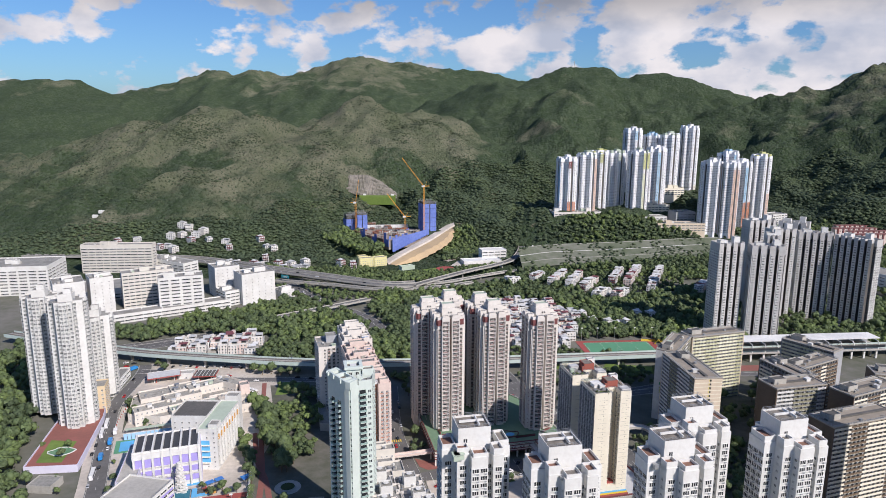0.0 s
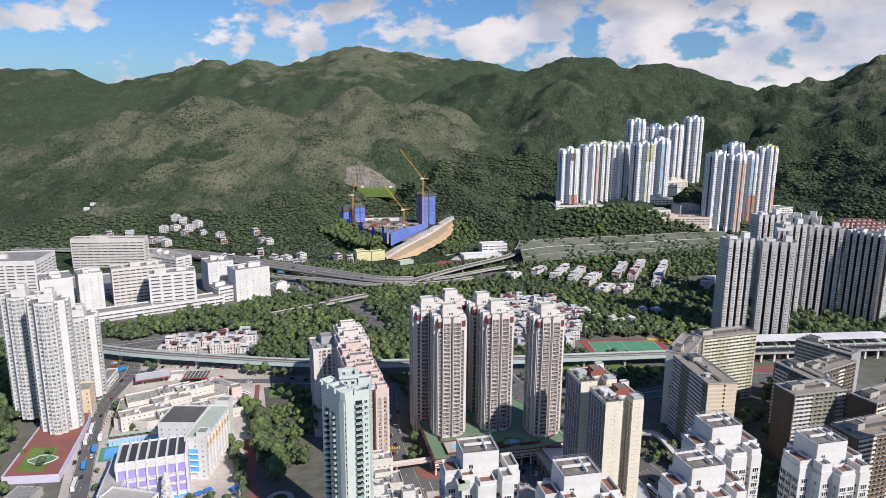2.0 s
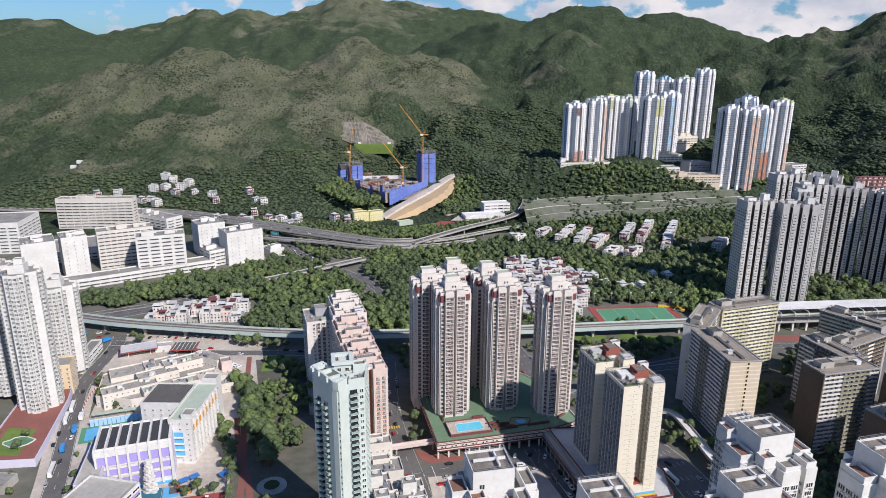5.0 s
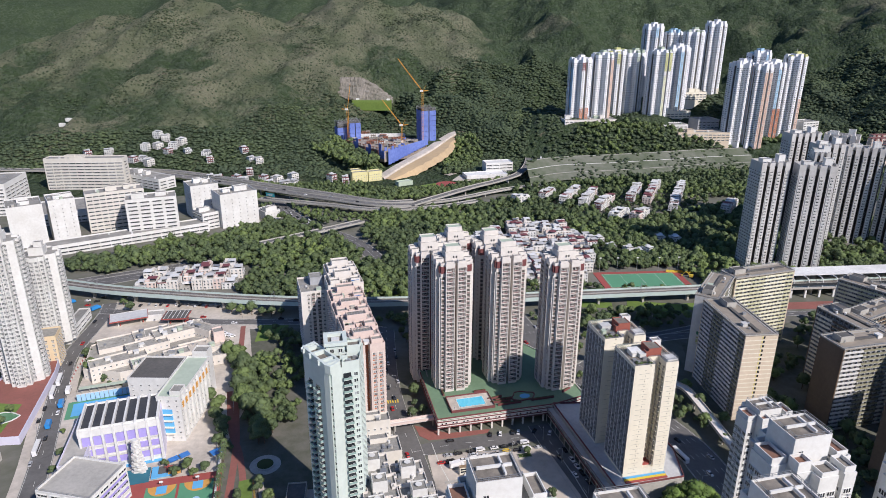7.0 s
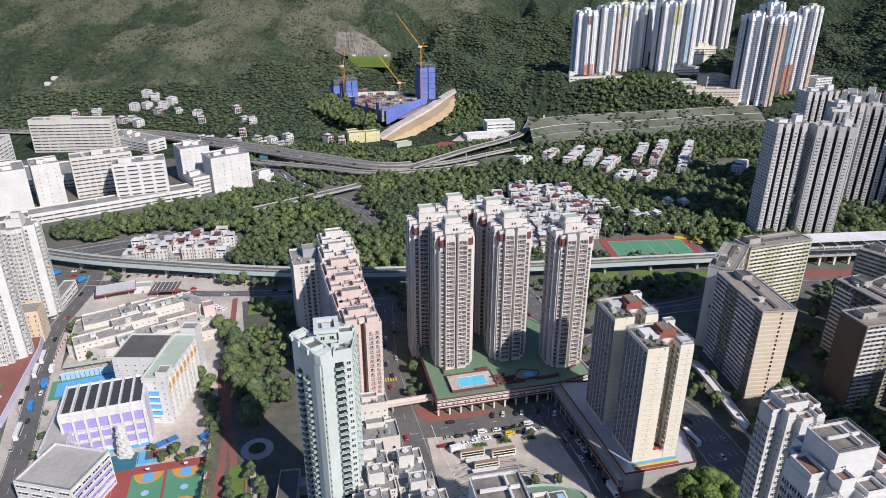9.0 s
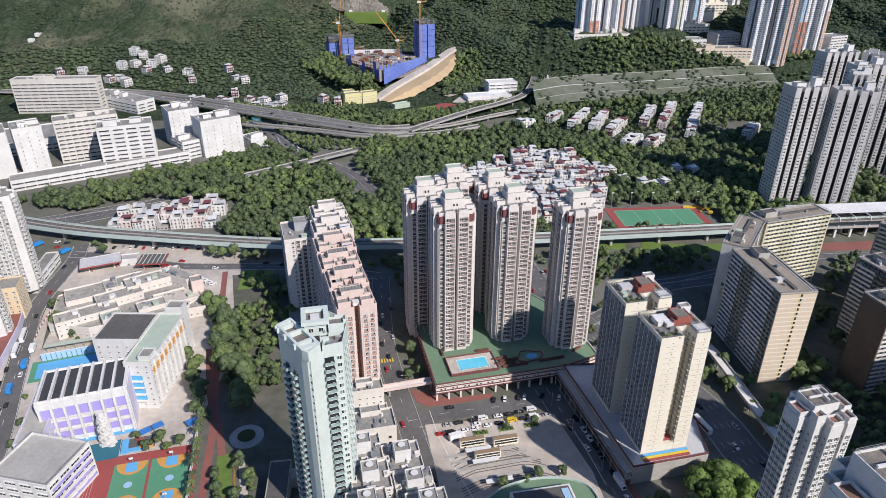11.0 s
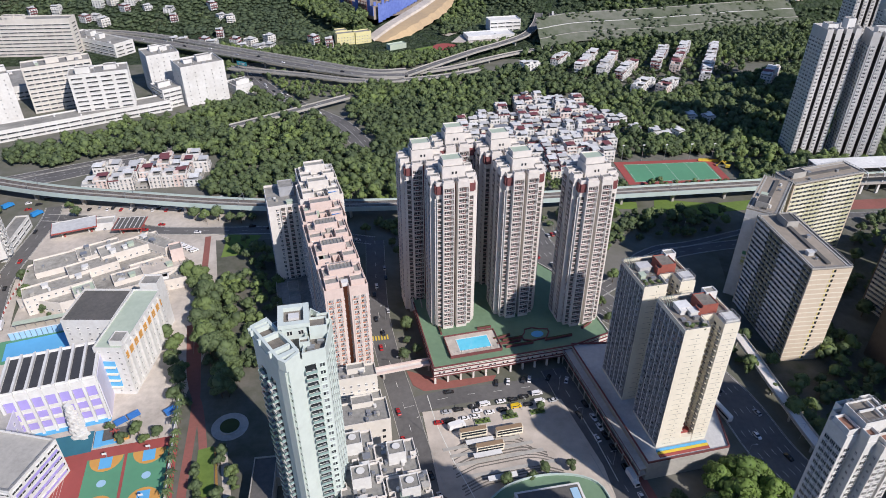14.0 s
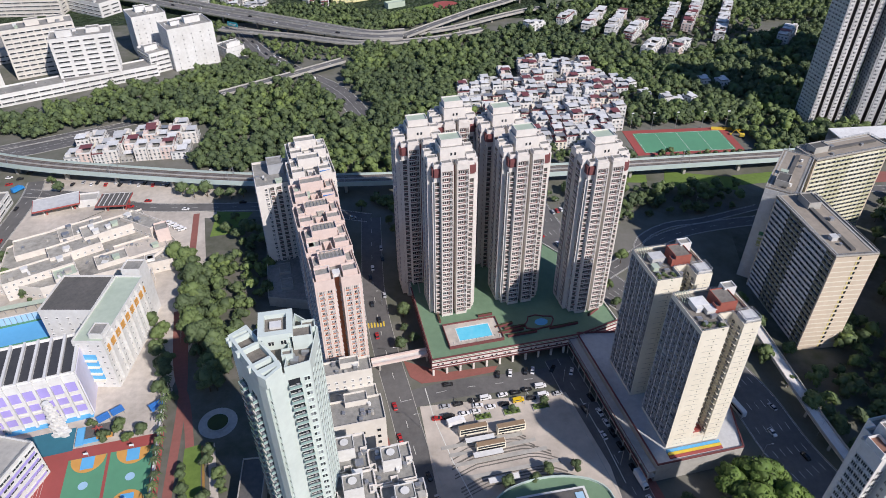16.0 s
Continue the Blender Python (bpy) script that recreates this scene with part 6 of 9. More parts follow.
v = thing("railway_viaduct", pose(0, 0, 0), "pale green and concrete railway viaduct with twin tracks", "viaduct")
part("deck", band(VLINE, 10.6, 9.3, 0.9), CONCRETE, v)
part("girder", band(VLINE, 5.0, 8.4, 1.5), CONCRETE, v)
for d in (5.5, -5.5):
    part("parapet", wall_along(offset_line(VLINE, d), 7.5, 10.7, 0.35), VIADGREEN, v, "pale green parapet")
part("track_bed", band(VLINE, 9.6, 9.42, 0.16), TRACK, v)
for d in (3.2, 1.75, -1.75, -3.2):
    part("rail", wall_along(offset_line(VLINE, d), 9.4, 9.6, 0.12), STEEL, v)
part("walkway", wall_along(VLINE, 9.4, 9.9, 1.0), CONCRETE, v)
for k in range(4, len(VLINE) - 2, 4):
    x, y = VLINE[k]
    a = math.degrees(math.atan2(VLINE[k + 1][1] - y, VLINE[k + 1][0] - x))
    p = part("pier", Geo().box(0, 0, 0, 1.7, 2.6, 5.2).prism(rect(0, 0, 1.7, 5.2), 5.2, 6.9), CONCRETE, v)
    p.matrix_local = pose(x, y, 0, 0, 0, a)
    if k % 8 == 0:
        c = part("catenary_mast", Geo().bar((0, 4.6, 9.4), (0, 4.6, 15), 0.13).bar((0, 4.6, 14.6), (0, -1, 14.9), 0.07).bar((0, -4.6, 9.4), (0, -4.6, 15), 0.13).bar((0, -4.6, 14.6), (0, 1, 14.9), 0.07), STEEL, v)
        c.matrix_local = pose(x, y, 0, 0, 0, a)

# ---- station ----
stn = thing("railway_station", pose(330, 577, 0, 0, 0, 3), "long white-roofed elevated station with arched frames", "station")
part("roof", Geo().box(20, 6, 17.0, 150, 17, 0.6), PALEROOF, stn, "white sheet roof")
part("platform", Geo().box(20, -8.5, 8.2, 150, 5, 1.4), CONCRETE, stn)
part("platform", Geo().box(20, 9.5, 8.2, 150, 6, 1.4), CONCRETE, stn)
for k in range(12):
    x = -50 + k * 12.5
    part("frame", Geo().bar((x, -10.5, 8.5), (x, -10.5, 15.5), 0.3).bar((x, -10.5, 15.5), (x, -8.5, 17), 0.3).bar((x, -8.5, 17), (x, 8, 17.4), 0.25), WHITE, stn)
    part("pier", Geo().box(x, -8.5, 0, 1.6, 1.6, 8.2), WHITE, stn)
part("back_wall", Geo().box(20, 13.5, 8.2, 150, 0.5, 9), GREYWALL, stn)
part("window_band", Geo().box(20, -11.0, 11.5, 148, 0.15, 2.2), DARKPANE, stn)

# ---- elevated roads ----
def flyover(pts, w, z, label, pier=5, z1=None):
    line = [tuple(q) for q in curve(pts, 8)]
    ROADS.append((line, w / 2 + 1))
    t = thing("flyover", pose(0, 0, 0), label, "flyover", "flyovers")
    part("deck", band(line, w, z, 1.2), CONCRETE, t)
    part("carriageway", band(line, w - 1.0, z + 0.06, 0.1), ASPHALTPALE, t)
    for d in (w / 2, -w / 2):
        part("parapet", wall_along(offset_line(line, d), z - 0.5, z + 1.0, 0.35), CONCRETE, t)
    g = Geo()
    for i in range(0, len(line) - 1, 2):
        (x0, y0), (x1, y1) = line[i], line[i + 1]
        g.bar((x0, y0, z + 0.07), (x0 + (x1 - x0) * 0.6, y0 + (y1 - y0) * 0.6, z + 0.07), 0.08)
    part("lane_marking", g, PAINT, t, kind="stuff")
    for k in range(2, len(line) - 1, pier):
        x, y = line[k]
        part("pier", Geo().tube(x, y, 0 if y < 1000 else -2, z - 1.2, 0.9, 1.1, 10), CONCRETE, t)
    return t


ASPHALTPALE = mat("worn_asphalt", (0.17, 0.165, 0.16), (0.12, 0.118, 0.115), 0.3, rough=0.9)
flyover([(-620, 1020), (-430, 998), (-357, 982), (-221, 910), (-131, 860), (-62, 826), (-20, 822)], 12, 9, "elevated dual road on round piers")
flyover([(-480, 1020), (-350, 998), (-215, 925), (-125, 874), (-55, 836), (-18, 838)], 9, 9.2, "second carriageway of the elevated road")
flyover([(-20, 826), (20, 868), (60, 908), (95, 938), (128, 975), (150, 1030), (166, 1100), (185, 1170), (200, 1268)], 10, 8, "flyover curving up towards the hillside")
flyover([(-18, 838), (30, 858), (80, 892), (120, 915), (160, 925)], 7, 5, "low slip road under trees")
flyover([(-205, 862), (-127, 836), (-60, 812), (10, 820), (60, 845)], 8, 7, "lower slip ramp of the junction")
flyover([(-168, 700), (-140, 720), (-108, 744), (-74, 770)], 9, 6, "short concrete bridge at the end of the tree belt", 4)
road("belt_road", [(-350, 605), (-275, 640), (-215, 668), (-168, 700)], 8, "narrow road running between the trees", z=0.07)
ROADS[-1] = (ROADS[-1][0][:14], 4.0)
flyover([(172, 1035), (182, 1090), (196, 1150), (214, 1268)], 9, 8.5, "upper carriageway with parked lorries")
sg = thing("road_sign_gantry", pose(-190, 856, 0, 0, 0, -30), "blue-green motorway sign on a gantry", "road sign")
part("panel", Geo().box(0, 0, 11, 13, 0.3, 4), mat("sign_teal", (0.03, 0.30, 0.36), (0.03, 0.27, 0.32), 0.5), sg)
part("text_bar", Geo().box(0, -0.2, 13, 9, 0.06, 0.5).box(0, -0.2, 12, 7, 0.06, 0.4), WHITE, sg)
for x in (-5.5, 5.5):
    part("post", Geo().bar((x, 0.3, 0), (x, 0.3, 13), 0.25), STEEL, sg)
# ---- school with the lilac hall ----
def simple(name, m, poly, h, wall, roof, label, category="building", win=None, edges=(0,), wid=3.0, fh=3.3, singles=8, lip=1.0, z0=0.0, group=""):
    t = thing(name, m, label, category, group)
    part("wall", Geo().prism(poly, z0, h), wall, t)
    part("roof", Geo().prism(inset_poly(poly, 0.3), h - 0.1, h + 0.03), roof, t)
    if lip:
        part("parapet", parapet(poly, h, lip, 0.3), wall, t)
    if win:
        pl = []
        for e in edges:
            pl += module_places(poly, e, wid, z0 + 0.6, int((h - z0) / fh), fh)
        put_windows(t, win, pl, singles)
    return t


LILACWALL = mat("pale_lilac_wall", (0.68, 0.66, 0.78), (0.60, 0.58, 0.70), 0.4)
SOLAR = mat("dark_roof_panel", (0.07, 0.07, 0.07), (0.04, 0.04, 0.045), 0.5, rough=0.5)
hall = simple("school_hall", pose(-172, 383, 0, 0, 0, 16), rect(0, 0, 38, 24), 24.5, WHITE, WHITE, "white and lilac school hall with dark roof panels between fins", "school")
for k in range(7):
    x = -15.6 + k * 5.2
    part("roof_panel", Geo().box(x, 0, 24.5, 3.6, 21, 0.5), SOLAR, hall, "dark roof panel")
for k in range(8):
    x = -18.3 + k * 5.23
    part("roof_fin", Geo().prism([(x - 0.5, -12.8), (x + 0.5, -12.8), (x + 0.5, 12.2), (x - 0.5, 12.2)], 24.4, 25.9), WHITE, hall)
    part("pier", Geo().box(x, -12.5, 0, 1.1, 1.2, 25.2), WHITE, hall)
for k in range(7):
    x = -15.6 + k * 5.23
    for z0, z1 in ((3, 6.5), (15.0, 20.5), (9.0, 12.4)):
        part("lilac_panel", Geo().box(x, -12.12, z0, 4.0, 0.3, z1 - z0), LILAC, hall, "lilac wall panel")
    for f in range(5):
        part("louvre", Geo().box(x, -12.2, 6.8 + f * 0.42 + (6 if f > 2 else 0), 3.4, 0.4, 0.2), WHITE, hall)
part("colonnade_floor", Geo().box(0, -13.2, 0.05, 38, 2.6, 0.12), COURTBLUE, hall)
part("fascia", Geo().box(0, -12.35, 20.6, 38.4, 0.7, 3.9), WHITE, hall)
part("side_fascia", Geo().box(19.1, 0, 0, 0.3, 24, 24.4), LILACWALL, hall)
wing = simple("school_wing", pose(-149, 413, 0, 0, 0, -4), rect(0, 0, 13, 44), 27, WHITE, MINT, "white school wing with a pale green roof and orange strip", "school", W_WIN2, (0, 1), 3.4)
part("orange_strip", Geo().box(6.6, 0, 20, 0.3, 40, 3.5), COURTORANGE, wing, "orange wall strip")
for k in range(8):
    part("fin", Geo().box(7.0, -18 + k * 5, 2, 1.2, 0.4, 25), WHITE, wing)
roof_box(wing, 3, -16, 27, 6, 7, 2.4, WHITE, name="stair_head")
part("balcony_cut", Geo().box(-2, -22.1, 5, 7, 0.5, 15), COURTBLUE, wing, "sky blue balcony niche")
for k in range(4):
    part("balcony_slab", Geo().box(-2, -22.8, 5 + k * 4, 7.4, 1.6, 0.35), CREAM, wing)
simple("school_block", pose(-168, 425, 0, 0, 0, -3), rect(0, 0, 24, 25), 26, WHITE, DARKROOF, "white school block with a dark flat roof", "school", W_WIN2, (0, 3), 4.2)
simple("school_tower", pose(-147, 441, 0, 0, 0, -3), rect(0, 0, 9, 8), 29, WHITE, ROOFGREY, "white school stair tower", "school")
fb = simple("school_block", pose(-173, 339, 0, 0, 0, -14), rect(0, 0, 28, 25), 18, WHITE, CONCRETE, "white and lilac classroom block with a bare flat roof", "school", RIB5, (0, 1, 2), 6.0, 3.6)
for f in range(4):
    part("lilac_band", Geo().box(14.3, 0, 2 + f * 4, 0.3, 22, 1.1), LILAC, fb)
rail(fb, rect(0, 0, 27.4, 24.4), 19, 1.0)
ln = simple("school_link", pose(-190, 374, 0, 0, 0, 12), rect(0, 0, 11, 46), 15, LILACWALL, CONCRETE, "lilac-walled linking block with grey roof", "school", W_WIN2, (3, 1), 4)
pv = thing("lilac_pavilion", pose(-197, 398, 0), "round lilac pavilion at the court corner", "pavilion")
part("drum", Geo().tube(0, 0, 0, 13, 4.6, 4.6, 12), LILAC, pv)
part("cap", Geo().tube(0, 0, 13, 13.6, 4.9, 4.9, 12), LILAC, pv)

fl = thing("spiral_sculpture", pose(-159.5, 366, 0), "tall white sculpture of stacked curling fins", "sculpture")
g = Geo()
for k in range(11):
    z = k * 1.75
    r = 4.2 - 0.22 * k
    a = k * 0.55
    pts = [(r * math.cos(a + j * 0.5) * (1 if j % 2 else 0.62), r * 0.55 * math.sin(a + j * 0.5) * (1 if j % 2 else 0.62)) for j in range(13)]
    pts = [(r * math.cos(6.283 * j / 12 + a) * (1.0 if j % 3 else 0.7), r * 0.6 * math.sin(6.283 * j / 12 + a) * (1.0 if j % 3 else 0.7)) for j in range(12)]
    g.prism(pts, z, z + 1.15)
    g.tube(0, 0, z + 1.15, z + 1.75, 1.4, 1.4, 8)
part("body", g, WHITE, fl)


# sports ground: x along the court, y across, turned with the school
crt = thing("sports_ground", pose(-138.5, 346.5, 0, 0, 0, 11.5), "painted basketball courts in green, orange and blue beside a red track", "sports ground", kind="structure")
part("red_surround", Geo().box(-3, -3, 0.02, 54, 34, 0.1), COURTRED, crt)
part("green_court", Geo().box(4.5, -5, 0.1, 32, 27, 0.05), COURTGREEN, crt)
part("red_aisle", Geo().box(3.6, -5, 0.12, 1.2, 27, 0.05), COURTRED, crt)
for cx in (-4, 13):
    for sy, y in ((-1, 8.4), (1, -18.4)):
        g = Geo()
        n = 14
        pts = [(cx + 6.6 * math.cos(math.pi * j / n), y + sy * 7.4 * math.sin(math.pi * j / n) * 1.0) for j in range(n + 1)]
        g.prism(pts if sy > 0 else pts[::-1], 0.1, 0.19)
        part("three_point_zone", g, COURTORANGE, crt, "orange key zone")
        part("key", Geo().box(cx, y + sy * 2.9, 0.1, 4.9, 5.8, 0.13), COURTBLUE, crt, "blue key")
    part("centre_circle", Geo().tube(cx, -5, 0.1, 0.2, 1.8, 1.8, 18), SKYBLUE, crt)
for k in range(5):
    part("lane_line", Geo().box(-19 - k * 1.2, -5, 0.12, 0.1, 27, 0.02), PAINT, crt)
for cx in (-4, 13):
    for y in (8.6, -18.6):
        s_ = 1 if y > 0 else -1
        hp = thing("basketball_hoop", pose(-138.5, 346.5, 0, 0, 0, 11.5) @ pose(cx, y, 0.1), "basketball hoop with white backboard", "hoop", "school hoops")
        part("pole", Geo().bar((0, 0, 0), (0, 0, 3.2), 0.09).bar((0, 0, 3.2), (0, -1.2 * s_, 3.5), 0.07), STEEL, hp)
        part("backboard", Geo().box(0, -1.25 * s_, 2.9, 1.8, 0.06, 1.1), WHITE, hp)
single("blue_court", Geo().box(-203, 428, 0.02, 36, 14, 0.25, 18), COURTBLUE, "bright blue rooftop play court with white lines", "court", "structure")
single("court_margin", Geo().box(-203, 428, 0.0, 42, 19, 0.2, 18), COURTGREEN, "green margin of the blue court", "court", "structure")
single("teal_yard", Geo().box(-166, 360, 0.02, 26, 12, 0.14, 14), mat("teal_yard_paint", (0.03, 0.16, 0.22), (0.025, 0.13, 0.18), 0.2), "dark teal painted school yard", "yard", "structure")
cw = thing("covered_way", pose(-205, 447, 0, 0, 0, 16), "covered way with a pale green roof on posts", "walkway")
part("roof", Geo().box(0, 0, 3.2, 40, 3.2, 0.25), MINT, cw)
for k in range(9):
    part("post", Geo().bar((-19 + k * 4.75, -1.3, 0), (-19 + k * 4.75, -1.3, 3.2), 0.1), STEEL, cw)
sc = thing("court_screen", pose(-202, 437, 0, 0, 0, 17), "tall pale blue screen wall along the court", "screen")
for k in range(16):
    part("screen_panel", Geo().box(-18.7 + k * 2.5, 0, 0.5, 2.2, 0.25, 4.5), SKYBLUE, sc)
part("rail", Geo().box(0, 0, 5, 40, 0.4, 0.3), WHITE, sc)
pg = thing("play_platform", pose(-146, 366, 0, 0, 0, 14), "blue and orange play platform with a red climbing frame", "playground")
part("mat", Geo().box(0, 0, 0.05, 15, 8, 0.2), DARKROOF, pg)
part("blue_step", Geo().box(-5.5, -1, 0.2, 3, 9, 0.7), COURTBLUE, pg)
part("blue_step", Geo().box(-0.5, -4, 0.2, 9, 2.2, 0.5), COURTBLUE, pg)
part("orange_step", Geo().box(4, -3.4, 0.2, 6, 1.8, 0.9), COURTORANGE, pg)
part("climber", Geo().bar((0, 0, 0.2), (1, 1, 3), 0.2).bar((2, 0, 0.2), (1, 1, 3), 0.2).bar((-1, 1, 1.6), (3, 1, 1.6), 0.2), COURTRED, pg)
for x, y, s_ in ((-139.5, 375, 1), (-144, 371.5, 1), (-123.5, 377, 1.2)):
    cn = thing("blue_canopy", pose(x, y, 0, 0, 0, 40), "small blue square canopy on posts", "canopy", "yard canopies")
    part("roof", Geo().prism(rect(0, 0, 5 * s_, 4 * s_), 2.8, 3.0), BLUETARP, cn)
    for px, py in ((-2, -1.5), (2, -1.5), (2, 1.5), (-2, 1.5)):
        part("post", Geo().bar((px, py, 0), (px, py, 2.8), 0.07), STEEL, cn)

# low school with pale roofs
SCHOOLROOF = mat("pale_weathered_roof", (0.44, 0.42, 0.37), (0.20, 0.19, 0.17), 0.35, bump=0.2)
SCHOOLWALL = mat("warm_cream_render", (0.72, 0.67, 0.60), (0.58, 0.53, 0.47), 0.3)
t = simple("school_building", pose(0, 0, 0), [(-229, 458), (-204, 453), (-158, 472), (-146, 492), (-168, 518), (-214, 512), (-238, 490)], 6.5, SCHOOLWALL, SCHOOLROOF, "low pale school building with a weathered flat roof", "school", W_WIN2, (0, 1, 2), 3.4, group="low school")
clutter(t, random.Random(199), -225, -160, 470, 505, 6.53, 10)
for k, (x, y, lx, ly, h, a, rf) in enumerate(((-210, 466, 34, 12, 10, 31, SCHOOLROOF), (-218, 492, 30, 17, 9, 28, SCHOOLROOF), (-198, 484, 26, 12, 11, 33, SCHOOLROOF), (-183, 503, 34, 13, 12, 32, SCHOOLROOF), (-202, 503, 24, 14, 9.6, 30, SCHOOLROOF), (-164, 487, 26, 16, 7, 30, PAVING), (-168, 505, 24, 9, 13, -30, SCHOOLROOF), (-194, 462, 11, 10, 10, 33, MINT),
                                                   (-176, 476, 16, 10, 8.4, 30, SCHOOLROOF), (-152, 478, 14, 10, 6, 20, SCHOOLROOF), (-156, 462, 10, 9, 7, 10, WHITE))):
    t = simple("school_building", pose(x, y, 0, 0, 0, a), rect(0, 0, lx, ly), h, SCHOOLWALL, rf, "low pale school building with a weathered flat roof", "school", W_WIN2, (0, 1, 3), 3.4, singles=8, group="low school")
    clutter(t, random.Random(200 + k), -lx * 0.4, lx * 0.4, -ly * 0.3, ly * 0.3, h + 0.03, 6)
simple("pink_stair_tower", pose(-154, 496, 0, 0, 0, 25), rect(0, 0, 7, 8), 14, PINK, ROOFGREY, "pink rendered stair tower of the low school", "tower")

# shrubs and a water barrier row where the street bends round the school
for x, y, r in ((-232, 470, 2.2), (-228, 464, 2.6), (-222, 458, 2.0), (-216, 455, 1.6), (-236, 478, 2.4), (-240, 486, 2.2), (-211, 452, 1.5), (-203, 450, 1.4)):
    sh = thing("school_shrub", pose(x, y, 0), "rounded bright green shrub beside the school", "shrub", "school shrubs")
    c = part("foliage", FINE_CROWNS[int(r * 10) % 4], None, sh)
    c.matrix_local = Matrix.Diagonal((r, r, r, 1))
bline = curve([(-236, 453), (-238.5, 464), (-240.5, 477), (-241.5, 492), (-239, 503)], 1.9)
for k, (x, y) in enumerate(bline[:30]):
    wb = thing("water_barrier", pose(x, y, 0.06, 0, 0, 106), "plastic water-filled road barrier in red or white", "barrier", "street barriers")
    part("body", Geo().prism([(-0.85, -0.28), (0.85, -0.28), (0.85, 0.28), (-0.85, 0.28)], 0, 0.45).prism([(-0.8, -0.14), (0.8, -0.14), (0.8, 0.14), (-0.8, 0.14)], 0.45, 0.95), COURTRED if k % 2 else WHITE, wb)

# petrol station
for x, y, lx, ly, a, mm, lab in ((-233, 540, 26, 15, 22, PALEROOF, "white petrol canopy with a red fascia"), (-198, 541, 18, 15, 3, DARKROOF, "dark panelled canopy with white ribs")):
    t = thing("petrol_canopy", pose(x, y, 0, 0, 0, a), lab, "canopy", "petrol station")
    part("roof", Geo().box(0, 0, 4.8, lx, ly, 0.5), mm, t)
    for s_ in (-1, 1):
        part("fascia", Geo().box(0, s_ * (ly / 2 + 0.1), 4.6, lx + 0.4, 0.25, 0.9), COURTRED if s_ < 0 else WHITE, t, "red fascia")
        part("end_fascia", Geo().box(s_ * (lx / 2 + 0.1), 0, 4.6, 0.25, ly, 0.9), COURTRED, t)
    for px in (-lx * 0.3, lx * 0.3):
        for py in (-ly * 0.25, ly * 0.25):
            part("post", Geo().bar((px, py, 0), (px, py, 4.8), 0.25), WHITE, t)
            part("pump", Geo().box(px + 1.5, py, 0, 0.7, 1.2, 1.7), COURTRED, t)
    if mm is DARKROOF:
        for k in range(6):
            part("roof_rib", Geo().box(-7.5 + k * 3, 0, 5.3, 0.3, 14, 0.25), WHITE, t)
simple("kiosk", pose(-216, 546, 0, 0, 0, 10), rect(0, 0, 12, 9), 4.2, WHITE, CONCRETE, "small white petrol station shop", "shop")

# podium garden of the west towers
GPOD = [(-265, 389), (-232.5, 391), (-240, 425), (-248, 461), (-258, 490), (-284, 490), (-276, 446)]
gp = thing("garden_podium", pose(0, 0, 0), "podium garden with red paving, a pond and lilac parapets", "podium")
part("wall", Geo().prism(GPOD, 0, 4), LILACWALL, gp)
part("deck", Geo().prism(inset_poly(GPOD, 0.4), 3.9, 4.03), REDPAVE, gp, "red paving")
part("parapet", parapet(GPOD, 4, 1.1, 0.35), LILACWALL, gp)
part("lawn", Geo().prism([(-261, 396), (-245, 396), (-249, 424), (-267, 426)], 4.0, 4.12), GRASS, gp)
part("pond", Geo().prism([(-252 + 7.5 * math.cos(j / 14 * 6.283) * (1 + 0.2 * math.sin(j * 1.9)), 410 + 5.5 * math.sin(j / 14 * 6.283)) for j in range(14)], 4.1, 4.2), mat("pond_water", (0.10, 0.22, 0.12), (0.13, 0.27, 0.15), 0.4, rough=0.08), gp, "green pond")
part("pond_edge", parapet([(-252 + 8.1 * math.cos(j / 14 * 6.283) * (1 + 0.2 * math.sin(j * 1.9)), 410 + 6.1 * math.sin(j / 14 * 6.283)) for j in range(14)], 4.05, 0.4, 0.6), WHITE, gp)
simple("yellow_building", pose(-260, 482, 0, 0, 0, 14), rect(0, 0, 12, 15), 21, mat("ochre_render", (0.74, 0.60, 0.40), (0.64, 0.51, 0.33), 0.4), ROOFGREY, "narrow ochre building squeezed beside the tower", "building", P_WIN, (1, 0), 3.2)
t = simple("car_deck", pose(-266.5, 527, 0, 0, 0, 6), rect(0, 0, 8, 43), 7.5, WHITE, ROOFGREY, "white two-level car deck along the street", "car park", RIB9, (1,), 9.0, 3.5)

simple("garden_hut", pose(-243, 373, 0, 0, 0, -6), rect(0, 0, 15, 12), 4.5, CONCRETE, ROOFGREY, "low grey hut with a bare flat roof under trees", "hut", lip=0.5)

# park between the school and the towers
single("park_path", band(curve([(-146, 530), (-135, 473), (-124, 420), (-115, 382), (-108, 335), (-104, 315)]), 3.6, 0.09, 0.2), REDPAVE, "red brick park path", "path", "structure")
single("park_promenade", band(curve([(-133, 440), (-122, 400), (-112, 378), (-102, 345), (-97, 320)]), 3.4, 0.08, 0.2), REDPAVE, "red paved promenade beside clipped lawns", "path", "structure")
single("park_walk", band(curve([(-146, 450), (-138, 430), (-130, 400), (-124, 384)]), 9, 0.07, 0.2), PAVING, "pale park walk beside the school wall", "path", "structure")
single("school_forecourt", sheet([(-146, 384), (-122, 381), (-117, 358), (-122, 358), (-150, 372)], 0.07), PAVING, "pale patterned forecourt", "pavement", "structure")
single("garden_path", band(curve([(-97, 358), (-93, 344), (-89, 330), (-84, 312)]), 3.0, 0.1, 0.2), PAVING, "pale curving garden path", "path", "structure")
